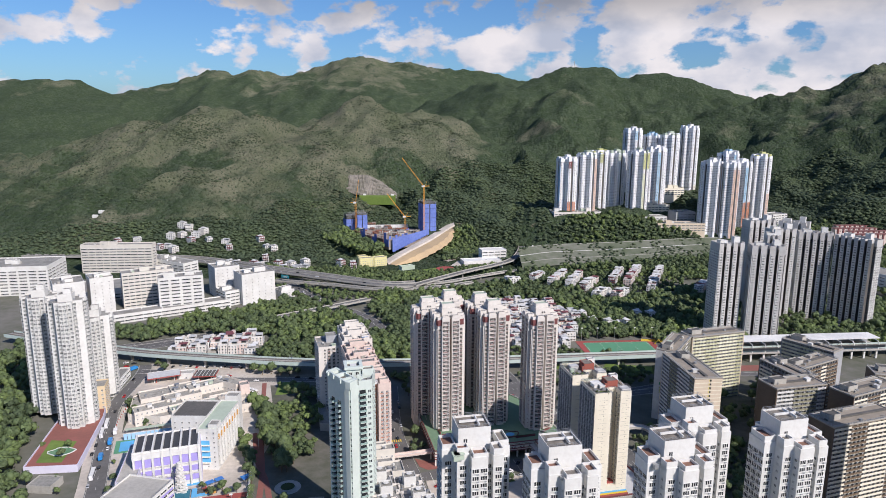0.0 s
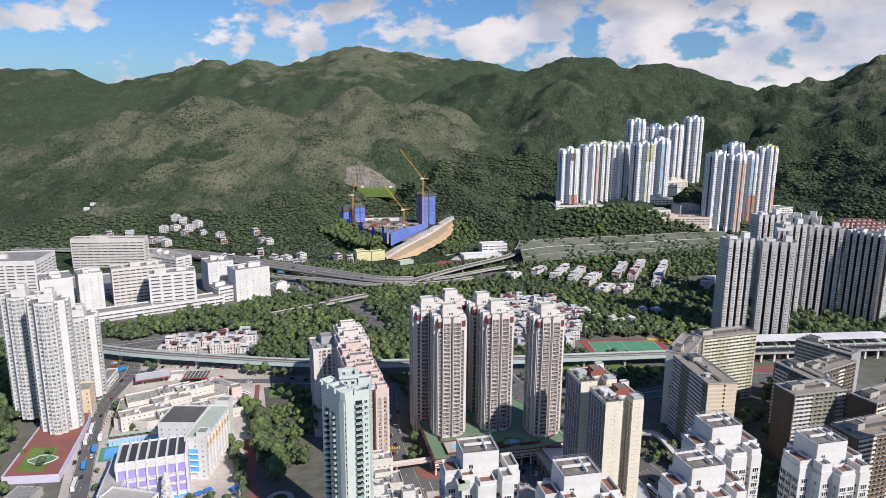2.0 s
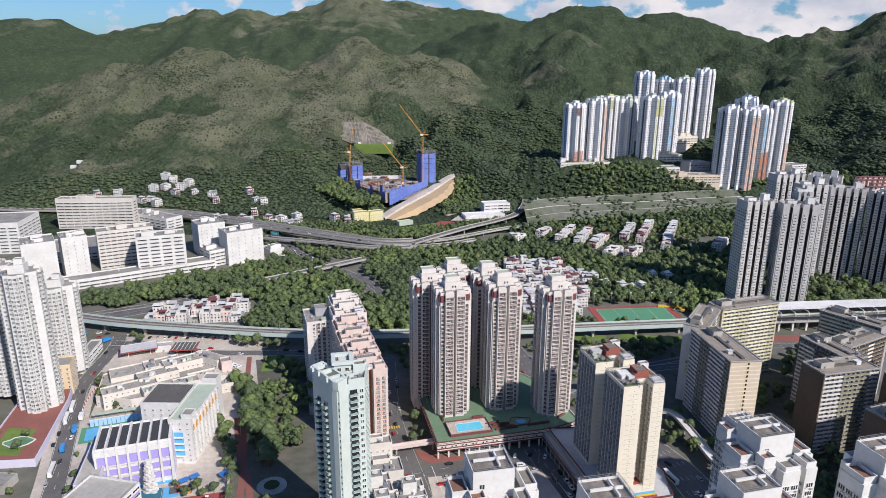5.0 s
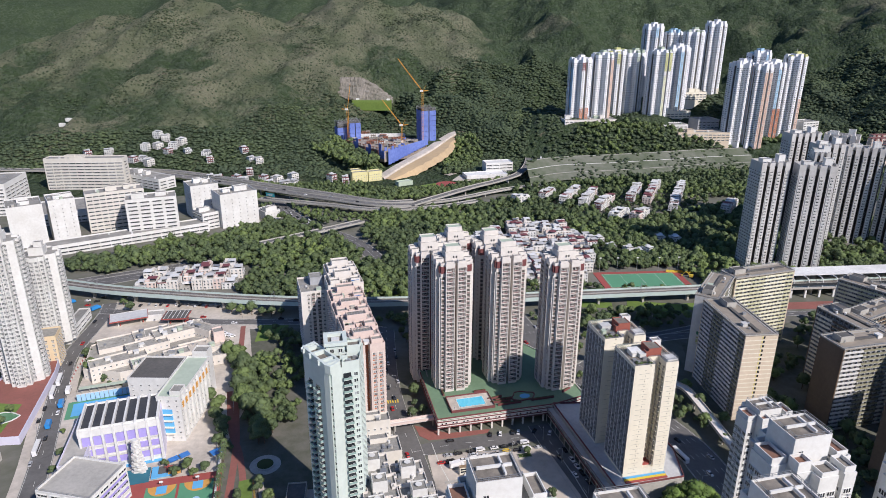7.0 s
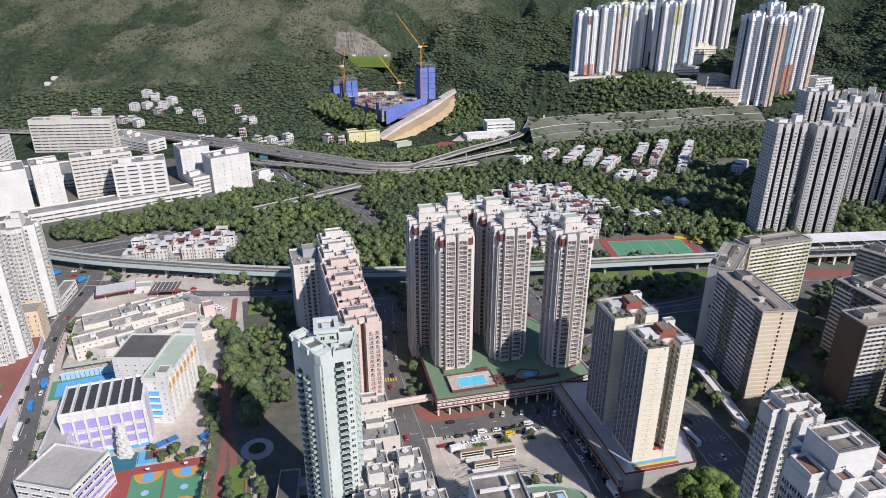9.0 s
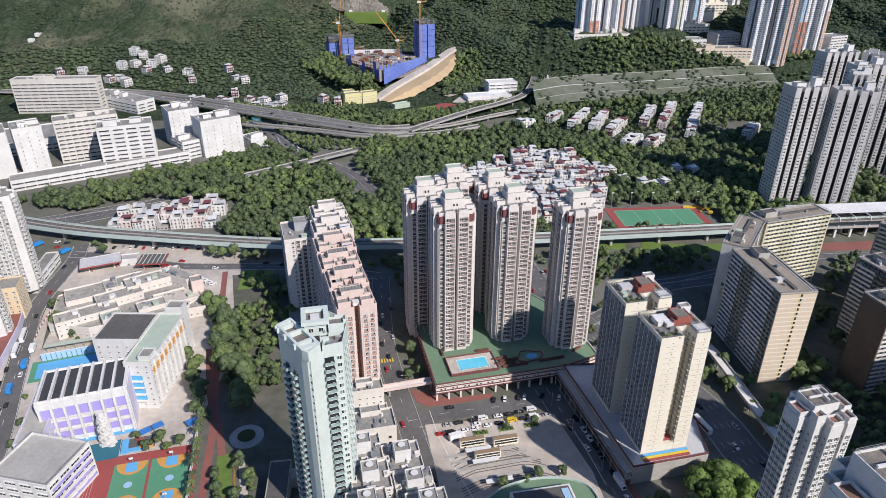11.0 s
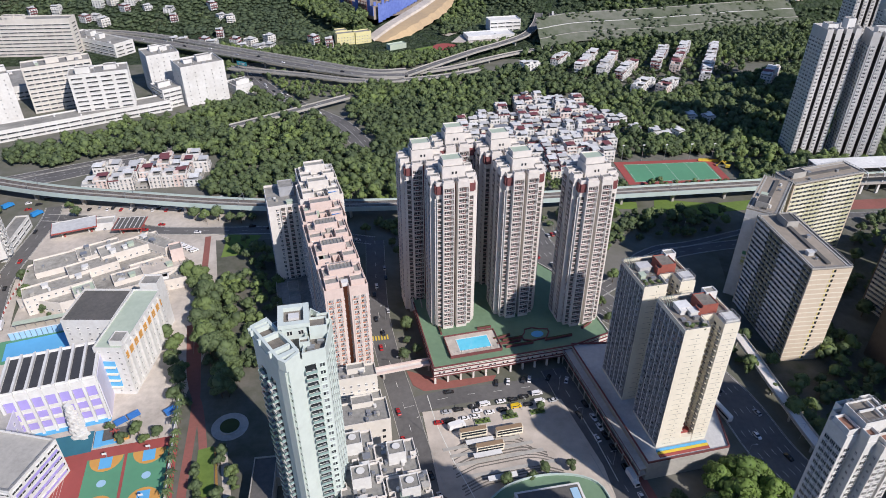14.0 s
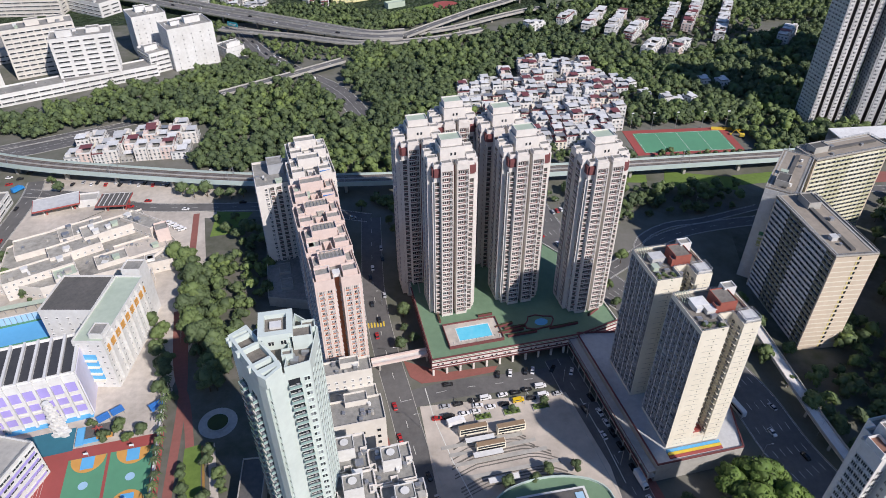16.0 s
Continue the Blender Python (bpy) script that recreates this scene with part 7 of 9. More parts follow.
single("flower_border", band(curve([(-100.2, 357), (-96.6, 344), (-93, 330), (-88, 312)]), 0.9, 0.45, 0.4), mat("orange_flowers", (0.42, 0.17, 0.05), (0.12, 0.16, 0.04), 1.5), "low border of orange flowers", "border", "structure")
def palm(seed):
    t = thing("palm_tree", pose(0, 0, -50), "slender palm with arching green fronds", "palm", "park palms")
    part("trunk", Geo().tube(0, 0, 0, 7.0, 0.2, 0.13, 8), BARK, t)
    g = Geo()
    for k in range(11):
        a, d = k * 0.571 + seed, 1 if k % 2 else 0.75
        p = [(d * r * math.cos(a), d * r * math.sin(a), 7.0 + u) for r, u in ((0.1, 0), (1.0, 0.7), (2.0, 0.5), (2.8, -0.4))]
        nx, ny = -math.sin(a) * 0.32, math.cos(a) * 0.32
        for (x0, y0, z0), (x1, y1, z1) in zip(p, p[1:]):
            g.quad((x0 - nx, y0 - ny, z0 - 0.15), (x1 - nx, y1 - ny, z1 - 0.15), (x1, y1, z1), (x0, y0, z0))
            g.quad((x0, y0, z0), (x1, y1, z1), (x1 + nx, y1 + ny, z1 - 0.15), (x0 + nx, y0 + ny, z0 - 0.15))
    part("frond_crown", g, LEAF, t)
    return t


PALM = palm(0.3)
PALM.matrix_basis = pose(-121.6, 388, 0)
for k in range(11):
    o = copy_thing(PALM, pose(-120.6 + k * 0.98, 382 - k * 5.2, 0, 0, 0, 40 * k))
    o.scale = (1, 1, 0.85 + 0.1 * (k % 4))
pz = thing("round_planter", pose(-96.5, 368.5, 0), "round park planter in a pale plaza", "planter")
part("plaza", Geo().tube(0, 0, 0.04, 0.16, 8, 8, 28), CONCRETE, pz)
part("kerb", Geo().tube(0, 0, 0.1, 0.7, 4.8, 4.8, 24), CONCRETE, pz)
part("planting", Geo().tube(0, 0, 0.65, 0.85, 4.3, 4.1, 24), WOODFLOOR, pz)
single("park_lawn", sheet([(-107, 356), (-101, 358), (-95, 333), (-103, 331)], 0.12, 0.2), GRASS, "clipped bright park lawn", "lawn", "structure")
single("park_lawn", sheet([(-132, 505), (-118, 508), (-112, 530), (-134, 532)], 0.12, 0.2), GRASS, "bright lawn at the park gate", "lawn", "structure")
single("estate_wall", Geo().prism([(-123, 384), (-122.4, 384), (-112.8, 330), (-113.4, 330)], 0, 2.4), WHITE, "white boundary wall between school and park", "wall", "structure")
# ---- vehicles ----
def glossy(name, c, rough=0.25):
    m = mat(name, c, tuple(v * 0.9 for v in c), 0.5, rough=rough)
    return m


CARS = {"white": glossy("white_car_paint", (0.78, 0.78, 0.78)), "black": glossy("black_car_paint", (0.02, 0.02, 0.022)), "silver": glossy("silver_car_paint", (0.42, 0.43, 0.45)), "red": glossy("red_car_paint", (0.45, 0.03, 0.03)),
        "yellow": glossy("yellow_van_paint", (0.75, 0.50, 0.02)), "blue": glossy("blue_truck_paint", (0.03, 0.25, 0.60))}
TYRE = mat("tyre_rubber", (0.02, 0.02, 0.02), (0.03, 0.03, 0.03), 3.0, rough=0.9)
BUSGOLD = glossy("bronze_bus_roof", (0.30, 0.21, 0.13), 0.4)


def hull(g, sections, m=0):
    """A closed body from cross-sections (x, half width, bottom, top) along x."""
    k = len(g.v)
    for x, w, z0, z1 in sections:
        g.v += [(x, -w, z0), (x, w, z0), (x, w * 0.92, z1), (x, -w * 0.92, z1)]
    for i in range(len(sections) - 1):
        a = k + 4 * i
        for j in range(4):
            g.f.append((a + j, a + (j + 1) % 4, a + 4 + (j + 1) % 4, a + 4 + j))
            g.m.append(m)
    e = k + 4 * (len(sections) - 1)
    g.f += [(k + 3, k + 2, k + 1, k), (e, e + 1, e + 2, e + 3)]
    g.m += [m, m]
    return g


def wheels(t, xs, w, r=0.33):
    """Four wheels that share one mesh for each side."""
    for s_ in (-1, 1):
        g, n = Geo(), 8
        for j in range(n):
            a0, a1 = 6.283 * j / n, 6.283 * (j + 1) / n
            y0, y1 = s_ * (w - 0.2), s_ * w
            g.quad((r * math.cos(a0), y0, r + r * math.sin(a0)), (r * math.cos(a1), y0, r + r * math.sin(a1)), (r * math.cos(a1), y1, r + r * math.sin(a1)), (r * math.cos(a0), y1, r + r * math.sin(a0)))
        g.quad(*[(r * math.cos(6.283 * j / n), s_ * w, r + r * math.sin(6.283 * j / n)) for j in range(n)])
        me = g.mesh("wheel", TYRE)
        for x in xs:
            part("wheel", me, None, t).location = (x, 0, 0)


def car(colour):
    t = thing("car", pose(0, 0, -50), colour + " saloon car on the asphalt", "car")
    part("body", hull(Geo(), [(-2.2, 0.75, 0.35, 0.75), (-2.0, 0.88, 0.25, 0.95), (1.0, 0.9, 0.22, 0.95), (2.1, 0.85, 0.25, 0.8), (2.3, 0.7, 0.35, 0.65)]), CARS[colour], t)
    part("glasshouse", hull(Geo(), [(-1.75, 0.78, 0.93, 0.98), (-1.2, 0.76, 0.93, 1.38), (0.35, 0.76, 0.93, 1.4), (1.15, 0.78, 0.93, 0.98)]), DARKPANE, t)
    part("roof", hull(Geo(), [(-1.2, 0.68, 1.38, 1.43), (0.3, 0.68, 1.39, 1.45)]), CARS[colour], t)
    wheels(t, (-1.35, 1.4), 0.88)
    return t


def van(colour):
    t = thing("van", pose(0, 0, -50), colour + " van parked on the paving", "van")
    part("body", hull(Geo(), [(-2.5, 0.85, 0.3, 1.9), (1.2, 0.9, 0.3, 2.0), (1.9, 0.88, 0.3, 1.25), (2.5, 0.8, 0.35, 0.95)]), CARS[colour], t)
    part("windscreen", Geo().quad((1.26, -0.75, 1.95), (1.86, -0.78, 1.28), (1.86, 0.78, 1.28), (1.26, 0.75, 1.95)), DARKPANE, t)
    for s_ in (-1, 1):
        part("side_window", Geo().box(-0.6, s_ * 0.89, 1.25, 3.2, 0.05, 0.5), DARKPANE, t)
    wheels(t, (-1.6, 1.6), 0.9, 0.36)
    return t


def truck(colour):
    t = thing("truck", pose(0, 0, -50), colour + " box truck on the road", "truck")
    part("cab", hull(Geo(), [(2.2, 1.1, 0.4, 2.5), (3.6, 1.1, 0.4, 2.4), (3.9, 1.05, 0.5, 1.3)]), CARS[colour], t)
    part("box", Geo().box(-1, 0, 0.9, 6, 2.4, 2.6), CARS[colour], t)
    part("windscreen", Geo().quad((3.64, -0.9, 2.3), (3.92, -0.9, 1.35), (3.92, 0.9, 1.35), (3.64, 0.9, 2.3)), DARKPANE, t)
    part("chassis", Geo().box(0, 0, 0.5, 7, 1.6, 0.4), TYRE, t)
    wheels(t, (-2.6, 2.8), 1.15, 0.48)
    return t


def bus(body, roof, label, double=True):
    t = thing("bus", pose(0, 0, -50), label, "bus")
    h = 4.3 if double else 3.2
    part("body", hull(Geo(), [(-6, 1.15, 0.35, h), (5.5, 1.25, 0.35, h), (6, 1.15, 0.4, h - 0.25)]), body, t)
    part("roof", Geo().box(-0.1, 0, h - 0.02, 11.6, 2.2, 0.12), roof, t)
    for lev in ((1.4, 2.9) if double else (1.5,)):
        for s_ in (-1, 1):
            part("side_window", Geo().box(0, s_ * 1.2, lev, 11, 0.08, 0.95), DARKPANE, t)
    part("windscreen", Geo().box(5.9, 0, 1.2, 0.15, 2.0, h - 1.8), DARKPANE, t)
    wheels(t, (-3.6, 3.8), 1.22, 0.5)
    return t


PROTO = {c: car(c) for c in ("white", "black", "silver", "red")}
VANS = {c: van(c) for c in ("white", "yellow", "black")}
TRUCKS = {c: truck(c) for c in ("white", "blue")}
BUSES = {"gold": bus(CREAM, BUSGOLD, "double-deck bus with a dusty bronze roof"), "white": bus(CARS["white"], WHITE, "white coach waiting by the kerb", False), "blue": bus(CARS["blue"], CARS["blue"], "blue single-deck coach on the highway", False)}


def put(protos, key, x, y, heading, z=0.06):
    if key in protos and protos[key].location.z < -40:
        protos[key].matrix_basis = pose(x, y, z, 0, 0, heading)
        return protos[key]
    return copy_thing(protos[key], pose(x, y, z, 0, 0, heading))


# the terminus
for k, (x, y) in enumerate(((-1.2, 372.0), (4.3, 373.2), (11.4, 374.6), (24.1, 377.3), (29.8, 378.3), (35.0, 379.7))):
    put(PROTO, ("silver", "black", "black", "white", "black", "black")[k], x, y, 10 + 3 * (k % 2), 0.12)
for k, (x, y) in enumerate(((6.7, 367.8), (11.5, 368.8), (12.8, 371.9), (18.2, 370.9), (24.1, 372.2), (36.1, 374.9), (48.3, 377.0))):
    put(PROTO, ("white", "white", "white", "white", "black", "black", "silver")[k], x, y, 14 - 4 * (k % 3), 0.12)
for c, x, y, a in (("white", 16.5, 375.9, 10), ("yellow", 30.5, 373.9, 12), ("white", 41.7, 376.4, 10), ("white", 41.3, 381.4, 8), ("black", 0.2, 366.4, 10)):
    put(VANS, c, x, y, a, 0.12)
for c, x, y, a in (("red", -4.8, 365.9, 5), ("black", 0.6, 384.4, 10), ("black", 23.4, 389.2, 80), ("white", 29.0, 389.8, 80), ("black", 36.2, 390.6, 78), ("white", 39.3, 390.9, 78), ("white", 56.8, 389.5, 70), ("black", 48.5, 391.5, 60),
                   ("black", 57.9, 367.7, -72), ("white", 64.0, 365.9, -72), ("white", 65.4, 360.3, -72), ("white", 62.8, 353.9, 108), ("black", 66.7, 355.0, -72), ("black", 68.2, 348.5, -72), ("black", 62.0, 374.0, -70), ("white", 73.0, 324.0, -75), ("black", 70.5, 338.0, -75),
                   ("white", -16.6, 342.5, 105), ("red", -20.3, 356.7, 105), ("red", -22.6, 373.1, 105), ("red", -31.7, 416.8, 100), ("black", -31, 428, 100), ("black", -35, 440, 98), ("silver", -29, 447, 98), ("black", -37, 462, 97), ("white", -36, 470, 97), ("black", -31, 478, 97), ("silver", -32, 488, 97), ("black", -9, 338, 108), ("silver", -6, 328, 108)):
    put(PROTO, c, x, y, a)
for k in range(16):                                     # cars parked below the viaduct
    put(PROTO, ("black", "silver", "white", "black", "red", "white")[k % 6 if k != 9 else 0], -236 + k * 5.2 + (k % 3), 569 - 0.35 * k + (k % 2) * 2.5, 85 + 7 * (k % 3), 0.08)
put(TRUCKS, "white", 71.8, 332.1, -76)
put(TRUCKS, "white", 3.0, 363.0, 20, 0.12)
for x, y, a in ((9.7, 358.3, 10), (25.2, 358.6, 10), (16.0, 350.0, 10)):
    put(BUSES, "gold", x, y, a, 0.12)
for x, y, a in ((12, 353.2, 10), (14.7, 346.2, 10), (19.5, 334.5, 10)):
    sh = thing("bus_shelter", pose(x, y, 0.1, 0, 0, a), "long white-roofed bus shelter on steel posts", "shelter", "bus shelters")
    part("roof", Geo().box(0, 0, 2.7, 12, 2.4, 0.16), WHITE, sh)
    for px in (-5, 0, 5):
        part("post", Geo().bar((px, 0.5, 0), (px, 0.5, 2.7), 0.08), STEEL, sh)
    part("bench", Geo().box(0, 0.6, 0.3, 9, 0.5, 0.15), STEEL, sh)
for x, y, lx in ((13, 355.2, 34), (17, 351.8, 36), (20, 347.4, 38), (24, 341.5, 38)):
    single("bus_island", Geo().box(x, y - 1.3, 0.05, lx, 1.7, 0.22, 10), CONCRETE, "raised concrete bus island", "kerb island", "structure")
for x, y in ((14.5, 366.2), (27.0, 368.4), (39.7, 370.6)):
    pl_ = thing("planter_bed", pose(x, y, 0.1, 0, 0, 10), "kerbed bed of bright clipped shrubs", "planter", "terminus beds")
    part("kerb", parapet(rect(0, 0, 7.4, 3.4), 0, 0.4, 0.25), CONCRETE, pl_)
    part("soil", Geo().box(0, 0, 0, 7, 3, 0.3), GRASS, pl_)
    for k in range(6):
        s_ = part("shrub", FINE_CROWNS[k % 4], None, pl_)
        s_.matrix_local = Matrix.Translation((-2.8 + k * 1.1, 0.6 * (-1) ** k, 0.1)) @ Matrix.Diagonal((0.8, 0.8, 0.7, 1))
single("red_corner_paving", sheet([(-19, 400), (-16, 390), (-11, 386), (3, 387.5), (22, 391.4), (24, 395), (0, 392)], 0.16, 0.3), REDPAVE, "red paved corner below the footbridge", "pavement", "structure")
single("market_pavement", band(curve([(-46, 455), (-40, 416), (-33.5, 380), (-26, 353), (-19, 325)]), 4, 0.15, 0.25), REDPAVE, "red paved footway beside the street", "pavement", "structure")
single("walkway_pavement", band(curve([(66, 385), (70.5, 360), (76, 330), (82, 300)]), 4, 0.14, 0.25), REDPAVE, "shaded red footway", "pavement", "structure")
gw = thing("green_roof_hall", pose(0, 0, 0), "round-cornered market hall with a green running deck", "building")
GW = curve([(12, 322), (20, 328.5), (32, 332.5), (44, 333), (54, 330), (59, 322), (60, 300)], 3)
part("wall", Geo().prism([(q[0], q[1]) for q in reversed(GW)] + [(12, 300)], 0, 4.0), CONCRETE, gw)
part("deck", Geo().prism([(q[0], q[1]) for q in reversed(GW)] + [(12, 300)], 4.0, 4.15), GREENDECK, gw)
part("parapet", parapet([(q[0], q[1]) for q in reversed(GW)] + [(12, 300)], 4.15, 1.1, 0.35), VIADGREEN, gw)
part("lantern", Geo().box(36, 318, 4.15, 26, 14, 3.4, 8), WHITE, gw)
part("lantern_roof", Geo().box(36, 318, 7.55, 24, 12, 0.25, 8), DARKROOF, gw)
part("skylight", Geo().box(46, 318, 7.6, 3, 12, 0.5, 8), SKYBLUE, gw)

OILED = mat("tyre_polish", (0.10, 0.092, 0.082), (0.20, 0.18, 0.155), 0.5)
g = Geo()
for k, (x, y, ln) in enumerate(((17, 352.2, 34), (20, 348.6, 40), (22, 344.6, 42), (24, 338.6, 42), (26, 336.2, 44), (16, 356.9, 30))):
    for off in (-0.75, 0.75):
        pts = [(x - ln / 2 + ln * u, y + off + ln * (u - 0.5) * 0.19 - 4.5 * max(0.0, u - 0.72) ** 1.5 * 8 - 3.0 * max(0.0, 0.2 - u) * 5) for u in [q / 14 for q in range(15)]]
        b_ = band(pts, 0.55 + 0.2 * (k % 2), 0.106 + 0.0006 * k, 0.004)
        k0 = len(g.v)
        g.v += b_.v
        g.f += [tuple(i + k0 for i in f_) for f_ in b_.f]
        g.m += b_.m
single("tyre_marks", g, OILED, "dark curving tyre marks on the terminus paving", "marking", "stuff")
cw = thing("zebra_crossing", pose(-33.2, 425, 0.04, 0, 0, 8), "yellow striped street crossing", "crossing", kind="structure")
for k in range(7):
    part("stripe", Geo().box(-4.5 + k * 1.5, 0, 0, 0.75, 3.6, 0.02), YELLOW, cw)
for s_ in (-1, 1):
    part("edge_line", band([(-9.5 + (1 - s_) * 0.9, 383 - 2 * (1 - s_)), (-6, 366), (0.5, 345), (8, 326)] if s_ > 0 else [(57.5, 374), (62.5, 352), (66, 332)], 0.35, 0.125, 0.02), PAINT, bpy.data.objects["road_cross"])

# footbridges
wl = thing("elevated_footway", pose(0, 0, 0), "long pale concrete footway on columns beside the highway", "footbridge")
line = curve([(104, 414), (122, 424), (138, 428), (146, 423), (148, 405), (149, 380), (150, 352), (152, 330)], 4)
part("deck", band(line, 5.0, 6.6, 0.7), PINKWHITE, wl)
l, r = strip(line, 5.0)
for s_ in (l, r):
    part("parapet", band(s_, 0.3, 7.6, 1.2), CONCRETE, wl)
for k in range(2, len(line), 4):
    part("column", Geo().tube(line[k][0], line[k][1], 0, 6.0, 0.5, 0.6, 10), CONCRETE, wl)
for a, b, w, z, lab in (((-33, 394.3), (-5, 400.6), 3.6, 5.2, "pink concrete footbridge across the street"), ((-17, 470), (-13, 436), 5, 9.5, "pale access ramp to the podium")):
    t = thing("footbridge", pose(0, 0, 0), lab, "footbridge")
    l, r = strip([a, b], w)
    part("deck", Geo().prism([r[0], r[1], l[1], l[0]], z - 0.6, z), PINKWHITE, t)
    for s_ in (l, r):
        part("parapet", Geo().bar((*s_[0], z + 0.6), (*s_[1], z + 0.6), 0.45 if w < 4 else 0.25), PINK if w < 4 else CONCRETE, t)
    if w == 4.0:
        part("roof", Geo().prism([r[0], r[1], l[1], l[0]], z + 2.8, z + 3.0), CONCRETE, t)
    for u in (0.12, 0.88):
        x, y = a[0] + (b[0] - a[0]) * u, a[1] + (b[1] - a[1]) * u
        part("pier", Geo().bar((x, y, 0), (x, y, z - 0.6), 0.45), CONCRETE, t)

# west street traffic
for c, x, y, a in (("white", -243.3, 455.6, 107), ("white", -240.0, 440.8, 107), ("white", -220.9, 385.4, 106)):
    put(BUSES, c, x, y, a)
for c, x, y, a in (("white", -231.7, 443.0, 107), ("blue", -228.8, 428.2, 107), ("blue", -225.6, 407.2, 107), ("blue", -268, 563, 60), ("blue", -293, 575, 60)):
    put(TRUCKS, c, x, y, a)
for c, x, y, a in (("silver", -218.0, 373.3, 106), ("white", -227.0, 419.9, 106), ("black", -236.8, 424.5, 286), ("black", -234.0, 412.2, 286), ("black", -221.5, 395.2, 106), ("black", -247.2, 477.7, 285), ("red", -252.2, 505.8, 275), ("black", -259.2, 540.6, 270), ("red", -189.2, 539.9, 0), ("red", -180.1, 546.0, 0), ("white", -154.0, 535.1, 0),
                   ("silver", -214.6, 542.6, 40), ("white", -282, 580, 20), ("black", -274, 578, 20), ("black", -272, 587, 20), ("red", -278, 571, 20), ("white", -95, 536, 5), ("black", -108, 538, 5), ("black", -120, 541, 5), ("black", -62, 522, 10), ("silver", -50, 520, 10)):
    put(PROTO, c, x, y, a)
for x, y in ((-160.3, 519.8), (-156.8, 517.6), (-153.1, 515.0), (-150, 512.8)):
    put(VANS, "white", x, y, 32, 0.1)
# highway and trunk road
for c, x, y, a in (("white", 69, 487, -62), ("red", 61, 496, -65), ("black", 77, 470, -60), ("white", 58, 520, -78), ("black", 63, 528, -80), ("black", 126, 380, -65), ("white", 132, 352, -72), ("silver", 138, 365, 110), ("black", 140, 340, 108)):
    put(PROTO, c, x, y, a)
put(BUSES, "blue", 72, 480, -62)
put(BUSES, "white", -100, 741, -52)
put(BUSES, "white", 122, 366, -74)
rnd = random.Random(77)
for k in range(16):
    u = rnd.random()
    x, y = -176 + 66 * u, 846 - 88 * u
    put(PROTO, rnd.choice(("white", "black", "silver", "black")), x + rnd.choice((-5, -1.5, 2)), y, -58)
for k in range(12):
    u = k / 12
    put(PROTO, rnd.choice(("white", "black", "silver")), -186 + 62 * u, 580 + 4 * math.sin(k), 90 + rnd.uniform(-8, 8))
for k in range(10):
    put(PROTO, rnd.choice(("white", "black", "silver", "red")), 72 + k * 2.8, 520 + 1.2 * k, 100)

for k, (x, y) in enumerate(((-330, 972), (-300, 956), (-272, 940), (-240, 922), (-205, 903), (-180, 889), (-150, 872), (-118, 855), (-84, 838))):
    put(PROTO, ("white", "silver", "black")[k % 3], x, y + (3 if k % 2 else -3), -29 + 180 * (k % 2), 9.08)
for k, (x, y) in enumerate(((173, 1042), (176, 1056), (178.5, 1070), (181, 1084), (185, 1104))):
    put(TRUCKS, "white", x, y, 78, 8.6)
# hiding nothing below ground: prototypes that were not used are taken away
for d in (PROTO, VANS, TRUCKS, BUSES):
    for q in d.values():
        if q.location.z < -40:
            for o in list(q.children_recursive) + [q]:
                bpy.data.objects.remove(o)

# ---- street lamps ----
lp = thing("street_lamp", pose(-228, 400, 0, 0, 0, 17), "slim grey street lamp with a single arm", "street lamp", "street lamps")
part("pole", Geo().tube(0, 0, 0, 9, 0.12, 0.07, 8), STEEL, lp)
part("arm", Geo().bar((0, 0, 9), (2.0, 0, 9.5), 0.05), STEEL, lp)
part("head", Geo().box(2.2, 0, 9.42, 0.8, 0.3, 0.14), WHITE, lp)
for x, y, a in ((-236, 430, 17), (-246, 465, 15), (-262, 520, 5), (-21, 400, 190), (-30, 440, 190), (-12, 362, 200), (52, 384, 250), (58, 364, 200), (66, 340, 200), (122, 340, 0), (150, 350, 180), (128, 400, 30), (75, 520, 200), (50, 500, 0), (160, 520, 250), (-150, 545, 270), (-95, 545, 270), (-170, 800, 200), (-140, 770, 200), (-110, 720, 30), (10, 369, 280), (33, 372, 280)):
    copy_thing(lp, pose(x, y, 0, 0, 0, a))

# ---- pitch by the railway ----
pt = thing("hard_pitch", pose(183, 608, 0, 0, 0, 2), "green hard-surfaced pitch with a red margin and white lines", "sports pitch", kind="structure")
part("margin", Geo().box(0, 1, 0.02, 78, 38, 0.25), COURTRED, pt)
part("surface", Geo().box(0, 0, 0.25, 66, 30, 0.06), COURTGREEN, pt)
for x in (-32, 0, 32, -16, 16):
    part("line", Geo().box(x, 0, 0.3, 0.18, 29, 0.02), PAINT, pt)
for y in (-14.4, 14.4):
    part("line", Geo().box(0, y, 0.3, 64, 0.18, 0.02), PAINT, pt)
for x in (150, 166, 184, 204, 222):
    q = thing("floodlight_mast", pose(x, 629, 0), "tall floodlight mast beside the pitch", "floodlight", "pitch floodlights")
    part("mast", Geo().tube(0, 0, 0, 13, 0.22, 0.12, 8), STEEL, q)
    part("lamp_head", Geo().box(0, -0.3, 13, 1.8, 0.5, 0.8), WHITE, q)
ex = thing("excavator", pose(228, 612, 0, 0, 0, 150), "yellow excavator parked beside the pitch", "excavator")
part("cab", Geo().box(0, 0, 1.1, 3.2, 2.6, 1.9), YELLOW, ex)
for s_ in (-1, 1):
    part("track", Geo().box(0, s_ * 1.2, 0, 4.2, 0.6, 1.0), TYRE, ex)
part("boom", Geo().bar((1.2, 0, 2.4), (5, 0, 5.4), 0.3).bar((5, 0, 5.4), (7.6, 0, 1.6), 0.22), YELLOW, ex)
